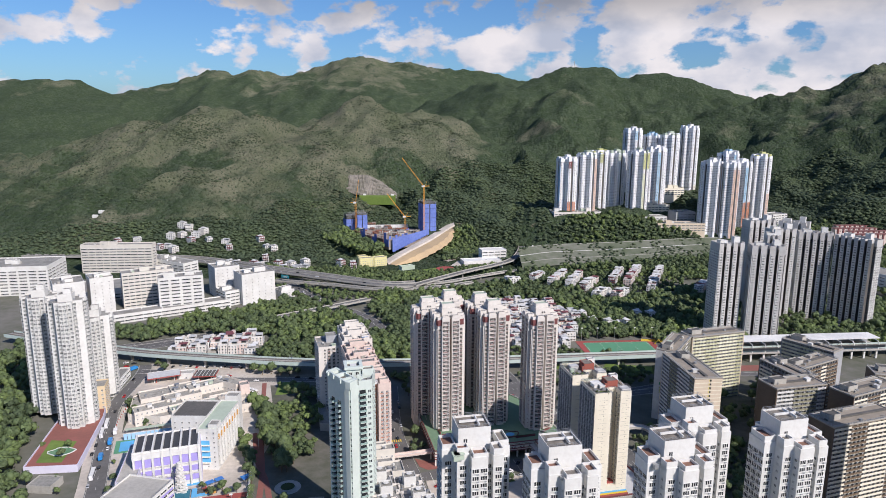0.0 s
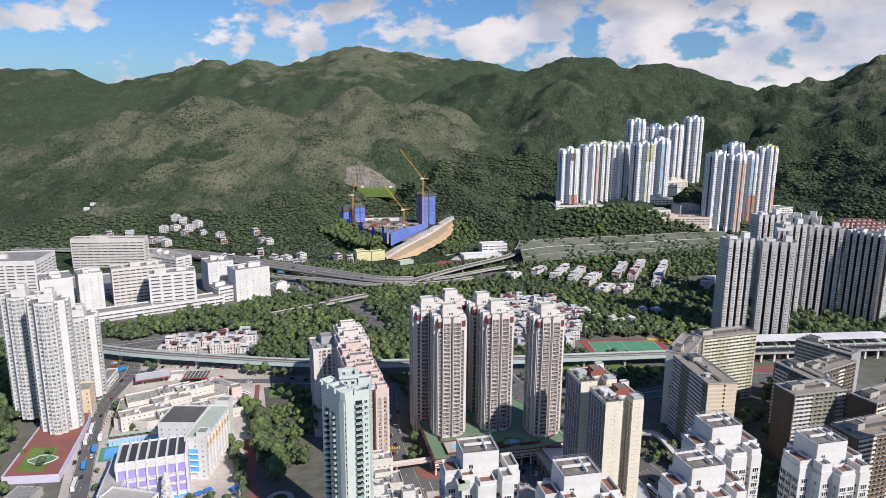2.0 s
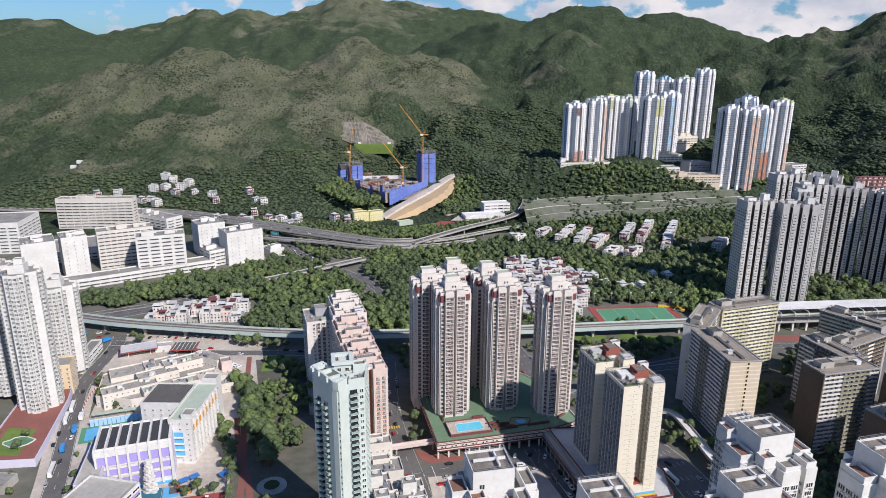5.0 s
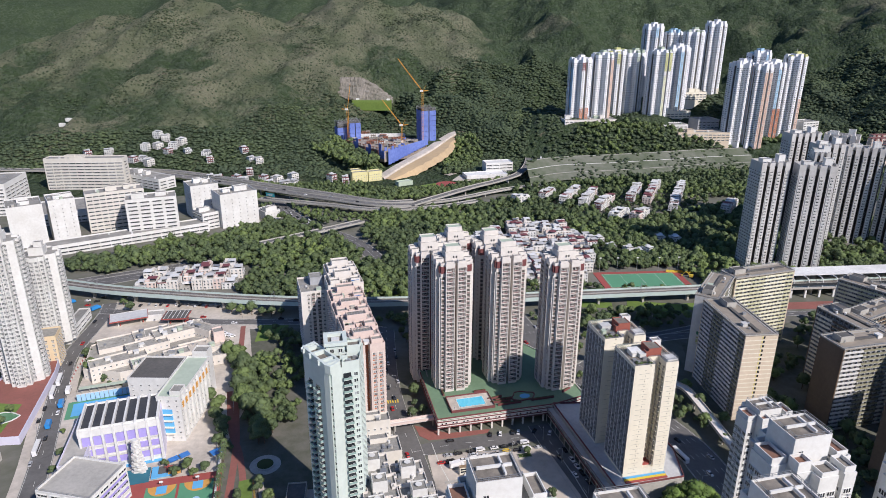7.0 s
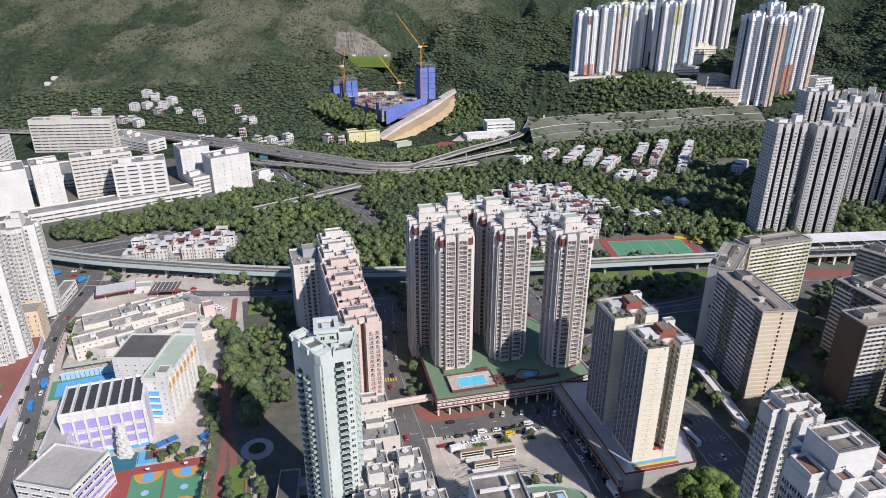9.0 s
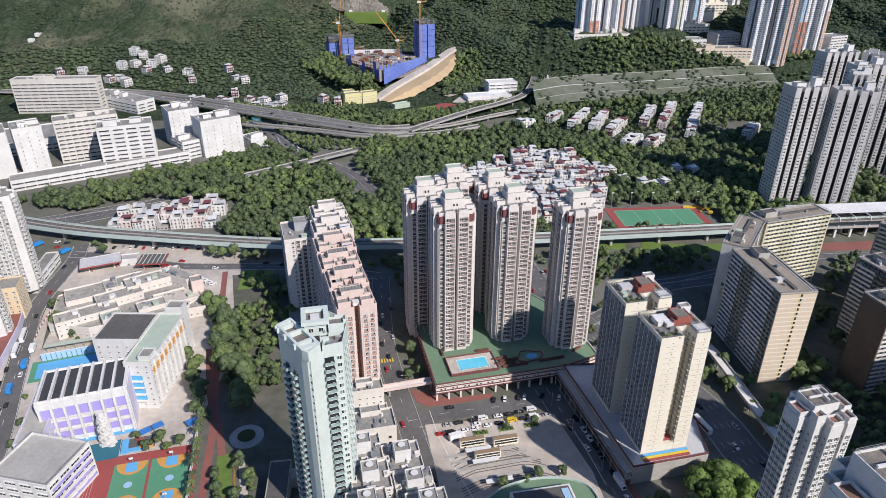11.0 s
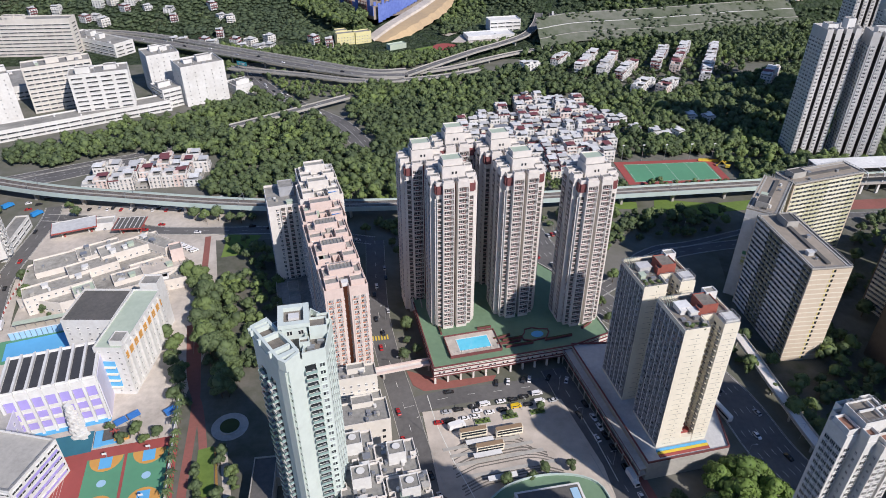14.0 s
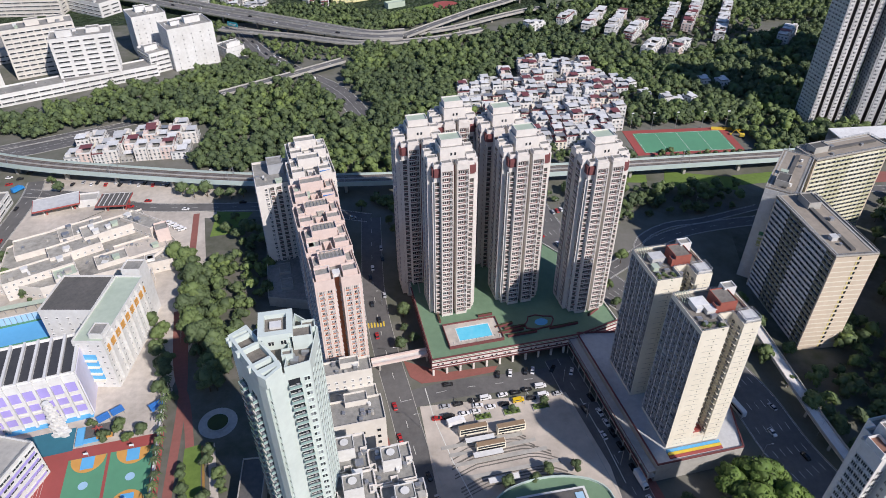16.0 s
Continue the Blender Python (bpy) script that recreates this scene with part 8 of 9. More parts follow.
part("bucket", Geo().box(7.8, 0, 0.8, 1.2, 1.2, 0.9), YELLOW, ex)
hb = thing("site_hoarding", pose(222, 624, 0, 0, 0, -8), "yellow builders' hoarding round a small works area", "hoarding")
for k in range(8):
    part("panel", Geo().box(-10.5 + k * 3, 0, 0, 2.9, 0.15, 2.6), YELLOW, hb)

single("station_plaza", sheet([(252, 556), (345, 560), (340, 546), (262, 544)], 0.08, 0.2), REDPAVE, "red paved footway below the station", "pavement", "structure")
road("station_road", [(236, 540), (270, 537), (310, 537), (360, 536)], 8, "sunlit street beside the station", z=0.09, kerb=False)
simple("block_office", pose(296, 500, 0, 0, 0, 20), rect(0, 0, 24, 12), 9, CREAM, DARKROOF, "small cream estate office with a dark flat roof", "building", W_WIN2, (0, 3), 3.2)
single("verge_lawn", sheet([(200, 546), (232, 550), (230, 562), (198, 558)], 0.14, 0.2), GRASS, "bright grass verge under the railway", "lawn", "structure")
single("verge_lawn", sheet([(150, 548), (196, 540), (200, 556), (156, 566)], 0.14, 0.2), GRASS, "bright grass verge under the railway", "lawn", "structure")
single("verge_lawn", sheet([(96, 556), (140, 552), (142, 562), (98, 568)], 0.14, 0.2), GRASS, "bright grass verge under the railway", "lawn", "structure")

# ---- village houses ----
ROOF_RED = mat("red_tiled_trim", (0.21, 0.065, 0.075), (0.15, 0.05, 0.055), 0.6)
H_WIN = mod_window("window", WHITE, PANE, 2.2, -0.7, 0.7, 0.9, 2.2, 1, sill=False, ac=True)


def house(seed, storeys, wall, trim, canopy):
    rnd = random.Random(seed)
    lx, ly, h = rnd.uniform(7.6, 9.4), rnd.uniform(8, 10), storeys * 2.8
    plan = rect(0, 0, lx, ly)
    t = thing("village_house", pose(0, 0, -50), "three-storey village house with pale walls and a sheet-roofed terrace", "house", "village houses")
    part("wall", Geo().prism(plan, 0, h).box(lx * 0.24, ly * 0.24, h - 0.2, 3.0, 3.2, 2.6), wall, t)
    part("roof", Geo().prism(rect(0, 0, lx - 0.5, ly - 0.5), h - 0.1, h + 0.02), ROOFGREY, t)
    part("parapet", parapet(plan, h, 1.0, 0.25), trim, t)
    g = []
    for e in range(4):
        g += module_places(plan, e, 2.6, 0.2, storeys, 2.8)
    part("window_set", joined(H_WIN, g), None, t, kind="stuff")
    for f in range(1, storeys):
        part("balcony", Geo().box(0, -ly / 2 - 0.6, f * 2.8, lx - 1, 1.3, 0.2).box(0, -ly / 2 - 1.2, f * 2.8 + 0.2, lx - 1, 0.12, 0.9), trim, t)
    if canopy:
        g = Geo().prism([(-lx / 2 - 0.3, -ly / 2 - 0.3), (lx * 0.3, -ly / 2 - 0.3), (lx * 0.3, ly * 0.1), (-lx / 2 - 0.3, ly * 0.1)], h + 2.3, h + 2.42)
        for x, y in ((-lx / 2 + 0.2, -ly / 2 + 0.2), (lx * 0.28, -ly / 2 + 0.2), (-lx / 2 + 0.2, ly * 0.08)):
            g.bar((x, y, h), (x, y, h + 2.33), 0.06)
        part("sheet_roof", g, canopy, t)
    return t


HOUSES = [house(1, 3, WHITE, ROOF_RED, PALEROOF), house(2, 3, PINKWHITE, WHITE, PALEROOF), house(3, 3, WHITE, WHITE, PALEROOF), house(4, 2, CREAM, ROOF_RED, STEEL), house(5, 3, PINK, WHITE, ROOF_RED), house(6, 2, WHITE, GREYWALL, PALEROOF), house(7, 1, CONCRETE, CONCRETE, PALEROOF)]
USED = set()


def settle(x, y, heading, z=0.0, kinds=range(7), rnd=random, s=1.0):
    k = rnd.choice(list(kinds))
    m = pose(x, y, z, 0, 0, heading) @ Matrix.Diagonal((s * rnd.uniform(0.9, 1.1), s * rnd.uniform(0.9, 1.15), rnd.uniform(0.9, 1.1), 1))
    if k not in USED:
        USED.add(k)
        HOUSES[k].matrix_basis = m
    else:
        o = copy_thing(HOUSES[k], pose(x, y, z, 0, 0, heading))
        o.scale = m.to_scale()
    CLEAR.append((x, y, 6.5))


CLEAR = [(x, 1308, 17) for x in range(-130, -45, 12)]
rnd = random.Random(5)
# dense village behind the railway
for i in range(16):
    for j in range(15):
        x = 18 + i * 9.2 + rnd.uniform(-0.8, 0.8) + 0.25 * j
        y = 606 + j * 11.6 + rnd.uniform(-1.5, 1.5) + (i % 2) * 3
        if inside(x, y, [(20, 668), (28, 704), (48, 722), (78, 756), (96, 772), (140, 764), (163, 712), (154, 668), (128, 606), (92, 598), (68, 612), (62, 645)]) and rnd.random() < 0.93:
            settle(x, y, 6 + rnd.choice((0, 0, 90, 180)), rnd=rnd, kinds=(0, 1, 2, 3, 3, 5, 6, 4))
# terraces of the upper village
for x0, y0, n, a in ((143, 862, 4, 60), (164, 838, 7, 64), (184, 828, 7, 64), (201, 818, 5, 56), (206, 775, 4, 52), (247, 847, 7, 64), (266, 842, 10, 63), (287, 812, 13, 64), (230, 773, 3, 46), (344, 798, 4, 52), (108, 846, 2, 30)):
    for k in range(n):
        settle(x0 + 9.2 * k * math.cos(radians(a)), y0 + 9.2 * k * math.sin(radians(a)), a - 90 + rnd.choice((0, 180)), 3.0, rnd=rnd, kinds=(0, 0, 1, 2, 2, 5, 4), s=1.2)
for x, y in ((167, 698), (176, 684), (188, 667), (198, 668), (207, 667), (232, 705), (246, 700)):
    settle(x, y, rnd.uniform(0, 30), rnd=rnd, kinds=(2, 5, 6))
# hamlet beside the viaduct
for i in range(9):
    for j in range(4):
        x, y = -247 + i * 9.0 + rnd.uniform(-1, 1), 600 + j * 11.5 + rnd.uniform(-1, 1) + i * 0.8
        if inside(x, y, [(-252, 597), (-250, 622), (-220, 634), (-205, 645), (-176, 646), (-172, 600)]):
            settle(x, y, 8 + rnd.choice((0, 90, 180)), rnd=rnd, kinds=(0, 1, 3, 4, 5, 6))
# houses along the foot of the hills
for x, y in ((-402, 1092), (-388, 1085), (-373, 1069), (-364, 1080), (-351, 1063), (-324, 1062), (-315, 1047), (-272, 1076), (-258, 1059), (-246, 1055), (-249, 1007), (-222, 970), (-211, 958), (-204, 970), (-194, 948), (-188, 952), (-185, 986), (-179, 952), (-317, 991), (-294, 973), (-283, 972), (-249, 971), (-260, 977), (-421, 1037), (-410, 1041), (-397, 1031), (-411, 1062), (-395, 1068), (-378, 1058), (-460, 1052), (-490, 1050), (-130, 975), (-110, 962)):
    settle(x, y, rnd.uniform(0, 90), ground_z(x, y) - 0.5, rnd=rnd, kinds=(0, 1, 2, 5), s=1.15)
for k, q in enumerate(HOUSES):
    if k not in USED:
        for o in list(q.children_recursive) + [q]:
            bpy.data.objects.remove(o)
for x, y, lx, a in ((-92, 972, 22, 20), (-72, 978, 20, 25), (-98, 985, 14, 20)):
    simple("yellow_home", pose(x, y, 0, 0, 0, a), rect(0, 0, lx, 11), 13, mat("pale_yellow_render", (0.72, 0.66, 0.34), (0.62, 0.57, 0.3), 0.4), ROOFGREY, "pale yellow three-storey home by the works", "building", W_WIN2, (0, 1), 3.2, group="yellow homes")

# ---- building site in the valley ----
def draped(line, width, lift=0.4, cells=3):
    """A strip that follows the land."""
    g = Geo()
    rows = []
    for x, y in line:
        rows.append((x, y))
    l, r = strip(rows, width)
    k = len(g.v)
    for a, b in zip(r, l):
        for j in range(cells + 1):
            u = j / cells
            x, y = a[0] + (b[0] - a[0]) * u, a[1] + (b[1] - a[1]) * u
            g.v.append((x, y, ground_z(x, y) + lift))
    n = cells + 1
    for i in range(len(rows) - 1):
        for j in range(cells):
            a = k + i * n + j
            g.f.append((a, a + n, a + n + 1, a + 1))
            g.m.append(0)
    return g


def graded(line, left, right, skirt=9.0):
    """An earthwork: a made-up top along points (x, y, z), wider to one side, with banks down into the land."""
    l, _ = strip([q[:2] for q in line], [2 * v for v in left])
    _, r = strip([q[:2] for q in line], [2 * v for v in right])
    g = Geo()
    for (lx, ly), (rx, ry), q in zip(l, r, line):
        dx, dy = (lx - rx) / math.hypot(lx - rx, ly - ry), (ly - ry) / math.hypot(lx - rx, ly - ry)
        g.v += [(lx + dx * 5, ly + dy * 5, q[2] - skirt), (lx, ly, q[2]), (q[0], q[1], q[2] + 0.2), (rx, ry, q[2]), (rx - dx * 7, ry - dy * 7, q[2] - skirt)]
    for i in range(len(line) - 1):
        for k in range(4):
            a = 5 * i + k
            g.f.append((a + 1, a, a + 5, a + 6))
            g.m.append(0)
    return g


HAUL = curve([(-64, 984, 2.5), (-42, 1022, 8.5), (-19, 1054, 14.5), (2, 1084, 19.5), (20, 1118, 24), (36, 1158, 26.4), (50, 1195, 27), (62, 1222, 28)], 7)
single("haul_road", graded(HAUL, [6.5] * len(HAUL), [5.5] * len(HAUL)), PAVING, "pale concrete haul road up to the building site", "road", "structure")
SPOIL = [(q[0] + 15, q[1] - 8, q[2] - 1.6) for q in HAUL]
single("bare_ground", graded(SPOIL, [9.0] * len(SPOIL), [1.0 + 12 * max(0.0, math.sin(math.pi * min(1.0, k / (len(SPOIL) * 0.62)))) ** 0.7 * (0.85 + 0.15 * math.sin(k * 2.3)) for k in range(len(SPOIL))], 7), EARTH, "bare sandy bank beside the works", "earth", "structure")
single("bare_ground", draped(curve([(30, 1160), (52, 1178), (66, 1200)], 6), 15, 0.9, 4), EARTH, "bare sandy bank beside the works", "earth", "structure")
RUST = mat("rusty_steel", (0.30, 0.12, 0.07), (0.20, 0.10, 0.07), 0.5)
SITEFLOOR = mat("site_concrete", (0.40, 0.36, 0.31), (0.20, 0.15, 0.12), 0.12)
st = thing("site_slab", pose(-50, 1100, 0), "open concrete building site with steel frames", "building site", kind="structure")
part("slab", Geo().prism([(-100, 50), (-10, -54), (24, -26), (54, 12), (44, 46), (20, 60)], 10, 26.5), SITEFLOOR, st)
part("wall", Geo().prism([(-78, 58), (20, 66), (20, 67), (-78, 59)], 26, 32), PALEROOF, st)
rs_ = random.Random(77)
for k in range(26):
    u, v_ = rs_.random(), rs_.random()
    x, y = -84 + 88 * u + 30 * v_, 38 - 78 * u + 52 * v_
    lx, ly, hh = rs_.uniform(6, 12), rs_.uniform(6, 11), rs_.uniform(3, 7)
    g = Geo()
    for dx in (0, 0.5, 1):
        for dy in (0, 1):
            g.bar((x + dx * lx, y + dy * ly, 26), (x + dx * lx, y + dy * ly, 26 + hh + 1.2), 0.3)
    for dy in (0, 1):
        g.bar((x, y + dy * ly, 26 + hh), (x + lx, y + dy * ly, 26 + hh), 0.3)
    g.box(x + lx / 2, y + ly / 2, 26 + hh - 0.3, lx + 1, ly + 1, 0.35)
    part("steel_frame", g, (RUST, SITEFLOOR, RUST, CONCRETE)[k % 4], st)
for k in range(14):
    x, y = rs_.uniform(-60, 30), rs_.uniform(-10, 50)
    part("site_hut", Geo().box(x, y, 26.4, rs_.uniform(4, 8), 2.6, 2.8, rs_.uniform(-50, 50)), (WHITE, BLUENET, RUST, CONCRETE)[k % 4], st)
for k in range(13):                                      # stepped hoarding along the haul road
    u = (k + 0.5) / 13
    x, y = -4 + 60 * u, -55 + 62 * u
    part("hoarding", Geo().box(x, y, 6 + 19 * u, 6.9, 0.5, 22 - 13 * u, 46), BLUENET, st, "blue hoarding panel")
for k in range(5):
    x, y = -8 + 5 * k, -50 + 5.5 * k
    part("hoarding", Geo().box(x, y, 22, 5.0, 0.4, 9.5 - (k % 2) * 3, 47), BLUENET, st, "blue hoarding panel")
for k in range(22):                                      # scaffolds and netting along the western edge
    u = (k + 0.5) / 22
    x, y = -101 + 91 * u, 49 - 105 * u
    if k % 5 < 2:
        part("hoarding", Geo().box(x, y, 15, 6.4, 0.5, 12 + 5 * (k % 3), -49), BLUENET, st, "blue hoarding panel")
    else:
        g = Geo()
        for dx in (-2.6, 0, 2.6):
            g.bar((x + dx * 0.66, y - dx * 0.75 - 0.6, 12), (x + dx * 0.66, y - dx * 0.75 - 0.6, 31), 0.22)
        for z in (14, 18, 22, 26, 30):
            g.box(x, y - 0.6, z, 6.2, 1.4, 0.3, -49)
        part("scaffold", g, RUST, st, "rusty scaffold bay")
for x, y, z0, z1, w in ((4, 1140, 26, 76, 24), (-131, 1150, 22, 52, 20), (-112, 1144, 22, 56, 18)):
    t = thing("netted_tower", pose(x, y, 0, 0, 0, 20), "unfinished tower wrapped in blue netting", "tower", "netted towers")
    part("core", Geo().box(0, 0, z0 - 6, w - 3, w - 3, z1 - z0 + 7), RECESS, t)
    for k in range(int((z1 - z0) / 8)):
        g = Geo()
        for q in range(4):
            for v_ in (-0.255, 0.255):
                a_ = q * math.pi / 2
                g.box(v_ * w * math.cos(a_) - w / 2 * math.sin(a_), v_ * w * math.sin(a_) + w / 2 * math.cos(a_), z0 + k * 8, w * 0.44, 0.5, 7.6, math.degrees(a_))
        part("netting", g, BLUENET, t, "blue netting band")
    for s_ in (-1, 1):
        g = Geo()
        for k in range(13):
            g.bar((-w / 2 + k * w / 12, s_ * w / 2, z1 - 4), (-w / 2 + k * w / 12, s_ * w / 2, z1 + 3 + (k % 3)), 0.15)
        for z in (0.5, 2.2):
            g.bar((-w / 2, s_ * w / 2, z1 + z), (w / 2, s_ * w / 2, z1 + z), 0.12)
        part("scaffold", g, STEEL, t, kind="stuff")
for x, y, z, jib, ang, lift in ((-2, 1120, 104, 62, 195, 52), (-34, 1105, 54, 55, 215, 48), (-120, 1135, 74, 45, 75, 62)):
    t = thing("tower_crane", pose(x, y, 22, 0, 0, 0), "orange luffing tower crane over the building site", "crane", "tower cranes")
    hgt = z - 22
    g = Geo()
    for dx, dy in ((-1, -1), (1, -1), (1, 1), (-1, 1)):
        g.bar((dx, dy, 0), (dx, dy, hgt), 0.22)
    for k in range(int(hgt / 3)):
        g.bar((-1, -1, k * 3), (1, -1, k * 3 + 3), 0.12).bar((1, 1, k * 3), (1, -1, k * 3 + 3), 0.12)
    part("mast", g, CRANE, t)
    ux, uy = math.cos(radians(ang)) * math.cos(radians(lift)), math.sin(radians(ang)) * math.cos(radians(lift)) * 0.3
    tip = Vector((ux * jib, uy * jib, hgt + jib * math.sin(radians(lift))))
    g = Geo()
    for dy in (-0.8, 0.8):
        g.bar((0, dy, hgt), (tip.x, tip.y + dy * 0.4, tip.z), 0.22)
    g.bar((0, 0, hgt + 1.5), (tip.x, tip.y, tip.z + 0.6), 0.22)
    for k in range(12):
        p0, p1 = Vector((0, 0, hgt)).lerp(tip, k / 12), Vector((0, 0, hgt + 1.4)).lerp(tip, (k + 0.5) / 12)
        g.bar(p0, p1, 0.12)
    part("jib", g, CRANE, t)
    part("cab", Geo().box(-1.5, 0, hgt, 5, 3, 2.6), WHITE, t)
    part("counter_jib", Geo().bar((0, 0, hgt + 1), (-ux / max(0.1, abs(ux)) * 9, 0, hgt + 2), 0.5).bar((0, 0, hgt), (-ux / max(0.1, abs(ux)) * 5, 0, hgt + 9), 0.2), CRANE, t)
t = simple("depot", pose(105, 1019, 2, 0, 0, 10), rect(0, 0, 40, 20), 14, WHITE, WHITE, "white depot building by the flyover", "depot", RIB9, (0, 1), 9.5, 4.4)
simple("depot_annex", pose(84, 992, 1, 0, 0, 12), rect(0, 0, 60, 22), 4, PALEROOF, PALEROOF, "long pale depot shed", "depot")
single("depot_ramp", draped(curve([(30, 1000), (48, 1022), (68, 1056), (84, 1090)], 6), 11, 1.2), PAVING, "pale ramp above the depot yard", "road", "structure")
single("depot_yard", sheet([(36, 972), (112, 962), (136, 1010), (134, 1040), (84, 1046), (50, 1006)], 0.3, 2), PAVING, "pale depot yard", "pavement", "structure")
single("ball_field", sheet([(-48, 922), (20, 962), (62, 958), (50, 935), (0, 905)], 0.3, 0.6), GRASS, "bright green ball field", "lawn", "structure")
single("field_diamond", Geo().tube(28, 952, 0.2, 0.4, 15, 15, 20), COURTRED, "reddish sand infield", "field", "structure")
simple("green_hut", pose(-30, 950, 0, 0, 0, 30), rect(0, 0, 22, 9), 5, MINT, MINT, "green-walled hut beside the field", "hut")

# hillside works: a rock cut above a grass shelf, huts and the mast on the ridge
rk = thing("rock_cut", pose(0, 0, 0), "bare grey rock cutting above a grass shelf", "rock face", kind="structure")
ROCK = mat("bare_rock", (0.27, 0.24, 0.21), (0.12, 0.115, 0.09), 0.3, bump=0.6)
rr = random.Random(8)
g = Geo()
for i in range(49):
    u = i / 48
    x = -174 + 120 * u
    top = np.interp(u, [0, 0.2, 0.52, 0.74, 1], [93, 106, 106, 93, 69])
    low = np.interp(u, [0, 0.3, 1], [86, 70, 62])
    for k in range(10):
        v_ = k / 9
        step = (int(v_ * 4) - v_ * 4) * 1.6                  # narrow berms across the face
        g.v.append((x + rr.uniform(-1, 1), 1319 + 15 * v_ + step + rr.uniform(-1.2, 1.2), low - 2 + (top - low + 2) * v_ + rr.uniform(-0.8, 0.8)))
for i in range(48):
    for k in range(9):
        a = i * 10 + k
        g.f.append((a, a + 10, a + 11, a + 1))
        g.m.append(0)
part("rock", g, ROCK, rk)
part("grass_shelf", Geo().prism([(-127, 1301), (-56, 1297), (-56, 1322), (-130, 1325)], 50, 66.5), GRASS, rk)
for x, y in ((-118, 1318), (-62, 1314)):
    simple("works_hut", pose(x, y, 66.4, 0, 0, 5), rect(0, 0, 6, 3), 2.8, WHITE, PALEROOF, "small white works hut on the grass shelf", "hut", lip=0, group="works huts")
ms = thing("hilltop_station", pose(526, 2300, ground_z(526, 2300) - 2), "white hilltop radio station with a mast", "radio station")
part("hut", Geo().box(0, 0, 0, 13, 9, 7), WHITE, ms)
part("mast", Geo().bar((2, 0, 5.9), (2, 0, 22), 0.8), STEEL, ms)
for x, y in ((-562, 1135), (-553, 1140)):
    simple("hillside_hut", pose(x, y, ground_z(x, y) - 1), rect(0, 0, 8, 6), 4, WHITE, PALEROOF, "small white hut on the hillside", "hut", group="hillside huts")

# ---- netted retaining slope below the estate ----
rs = thing("retaining_slope", pose(0, 0, 0), "grey netted slope cut into berms above the village", "slope", kind="structure")
edge = curve([(140, 935), (190, 962), (260, 975), (340, 992), (420, 1012), (500, 1025)], 10)
for k, (d, z0, z1) in enumerate(((0, 2, 9), (17, 9, 16), (34, 16, 24))):
    g = Geo()
    for (xa, ya), (xb, yb) in zip(edge, edge[1:]):
        g.quad((xa, ya + d, z0), (xb, yb + d, z0), (xb, yb + d + 13, z1), (xa, ya + d + 13, z1))
        g.quad((xa, ya + d + 13, z1), (xb, yb + d + 13, z1), (xb, yb + d + 17, z1 + 0.3), (xa, ya + d + 17, z1 + 0.3))
    part("berm", g, NETGREY, rs)
    part("drain_channel", band([(x, y + d + 14) for x, y in edge], 0.9, z1 + 0.5, 0.6), WHITE if k == 1 else CONCRETE, rs)
# ---- trees ----
NEAR = {}            # what must stay free of trees, by cells of 40 m
for line, w in ROADS:
    for q in line:
        for i in (-1, 0, 1):
            for j in (-1, 0, 1):
                NEAR.setdefault((int(q[0] // 40) + i, int(q[1] // 40) + j), []).append((q[0], q[1], w * w + 9))
for a, b, r in CLEAR:
    for i in (-1, 0, 1):
        for j in (-1, 0, 1):
            NEAR.setdefault((int(a // 40) + i, int(b // 40) + j), []).append((a, b, r * r))


def free(x, y):
    return all((x - a) ** 2 + (y - b) ** 2 > r for a, b, r in NEAR.get((int(x // 40), int(y // 40)), ()))


def wood(name, poly, step, size, label, seed, on_land=False, crowns=None, keep=None, lift=None):
    crowns = crowns or (FOREST_CROWNS if min(p[1] for p in poly) < 780 else FAR_CROWNS)
    rnd = random.Random(seed)
    xs, ys = [p[0] for p in poly], [p[1] for p in poly]
    banks = [[] for _ in crowns]
    y = min(ys)
    while y < max(ys):
        x = min(xs)
        while x < max(xs):
            px, py = x + rnd.uniform(-1, 1) * step * 0.5, y + rnd.uniform(-1, 1) * step * 0.5
            if inside(px, py, poly) and (keep is None or keep(px, py)) and free(px, py):
                r = size * rnd.uniform(0.7, 1.3) * (1.15 if crowns is SCRUB_CROWNS else 1)
                z = (ground_z(px, py) if on_land else lift(px, py) if lift else 0) + r * (rnd.uniform(-0.15, 0.2) if crowns is SCRUB_CROWNS else rnd.uniform(0.1, 0.7))
                banks[rnd.randrange(len(banks))].append(Matrix.Translation((px, py, z)) @ Matrix.Rotation(rnd.random() * 6.3, 4, "Z") @ Matrix.Diagonal((r, r, r * rnd.uniform(0.8, 1.2) * (0.55 if crowns is SCRUB_CROWNS else 1), 1)))
            x += step
        y += step
    root = thing(name, pose(0, 0, 0), label, "woodland", kind="stuff")
    for me, b in zip(crowns, banks):
        if b:
            part("crowns", joined(me, b), None, root, kind="stuff")
    return root


def canopy(x, y):
    """Where the valley sides are wooded but no building, road or works stands."""
    if -170 < x < 70 and 1040 < y < 1180 or any((x - e[0]) ** 2 + (y - e[1]) ** 2 < 26 ** 2 for e in EST) or 215 < x < 400 and 1096 < y < 1155 or 385 < x < 480 and 1068 < y < 1260 or 480 < x < 640 and 1054 < y < 1150:
        return False
    return not (-66 < x - (y - 1000) * 0.55 < -10 and y < 1240)


def off_towers(x, y):
    return all(math.hypot(x - (a + c) / 2, y - (b + d) / 2) > 19 for a, b, c, d, w, h in GREY)


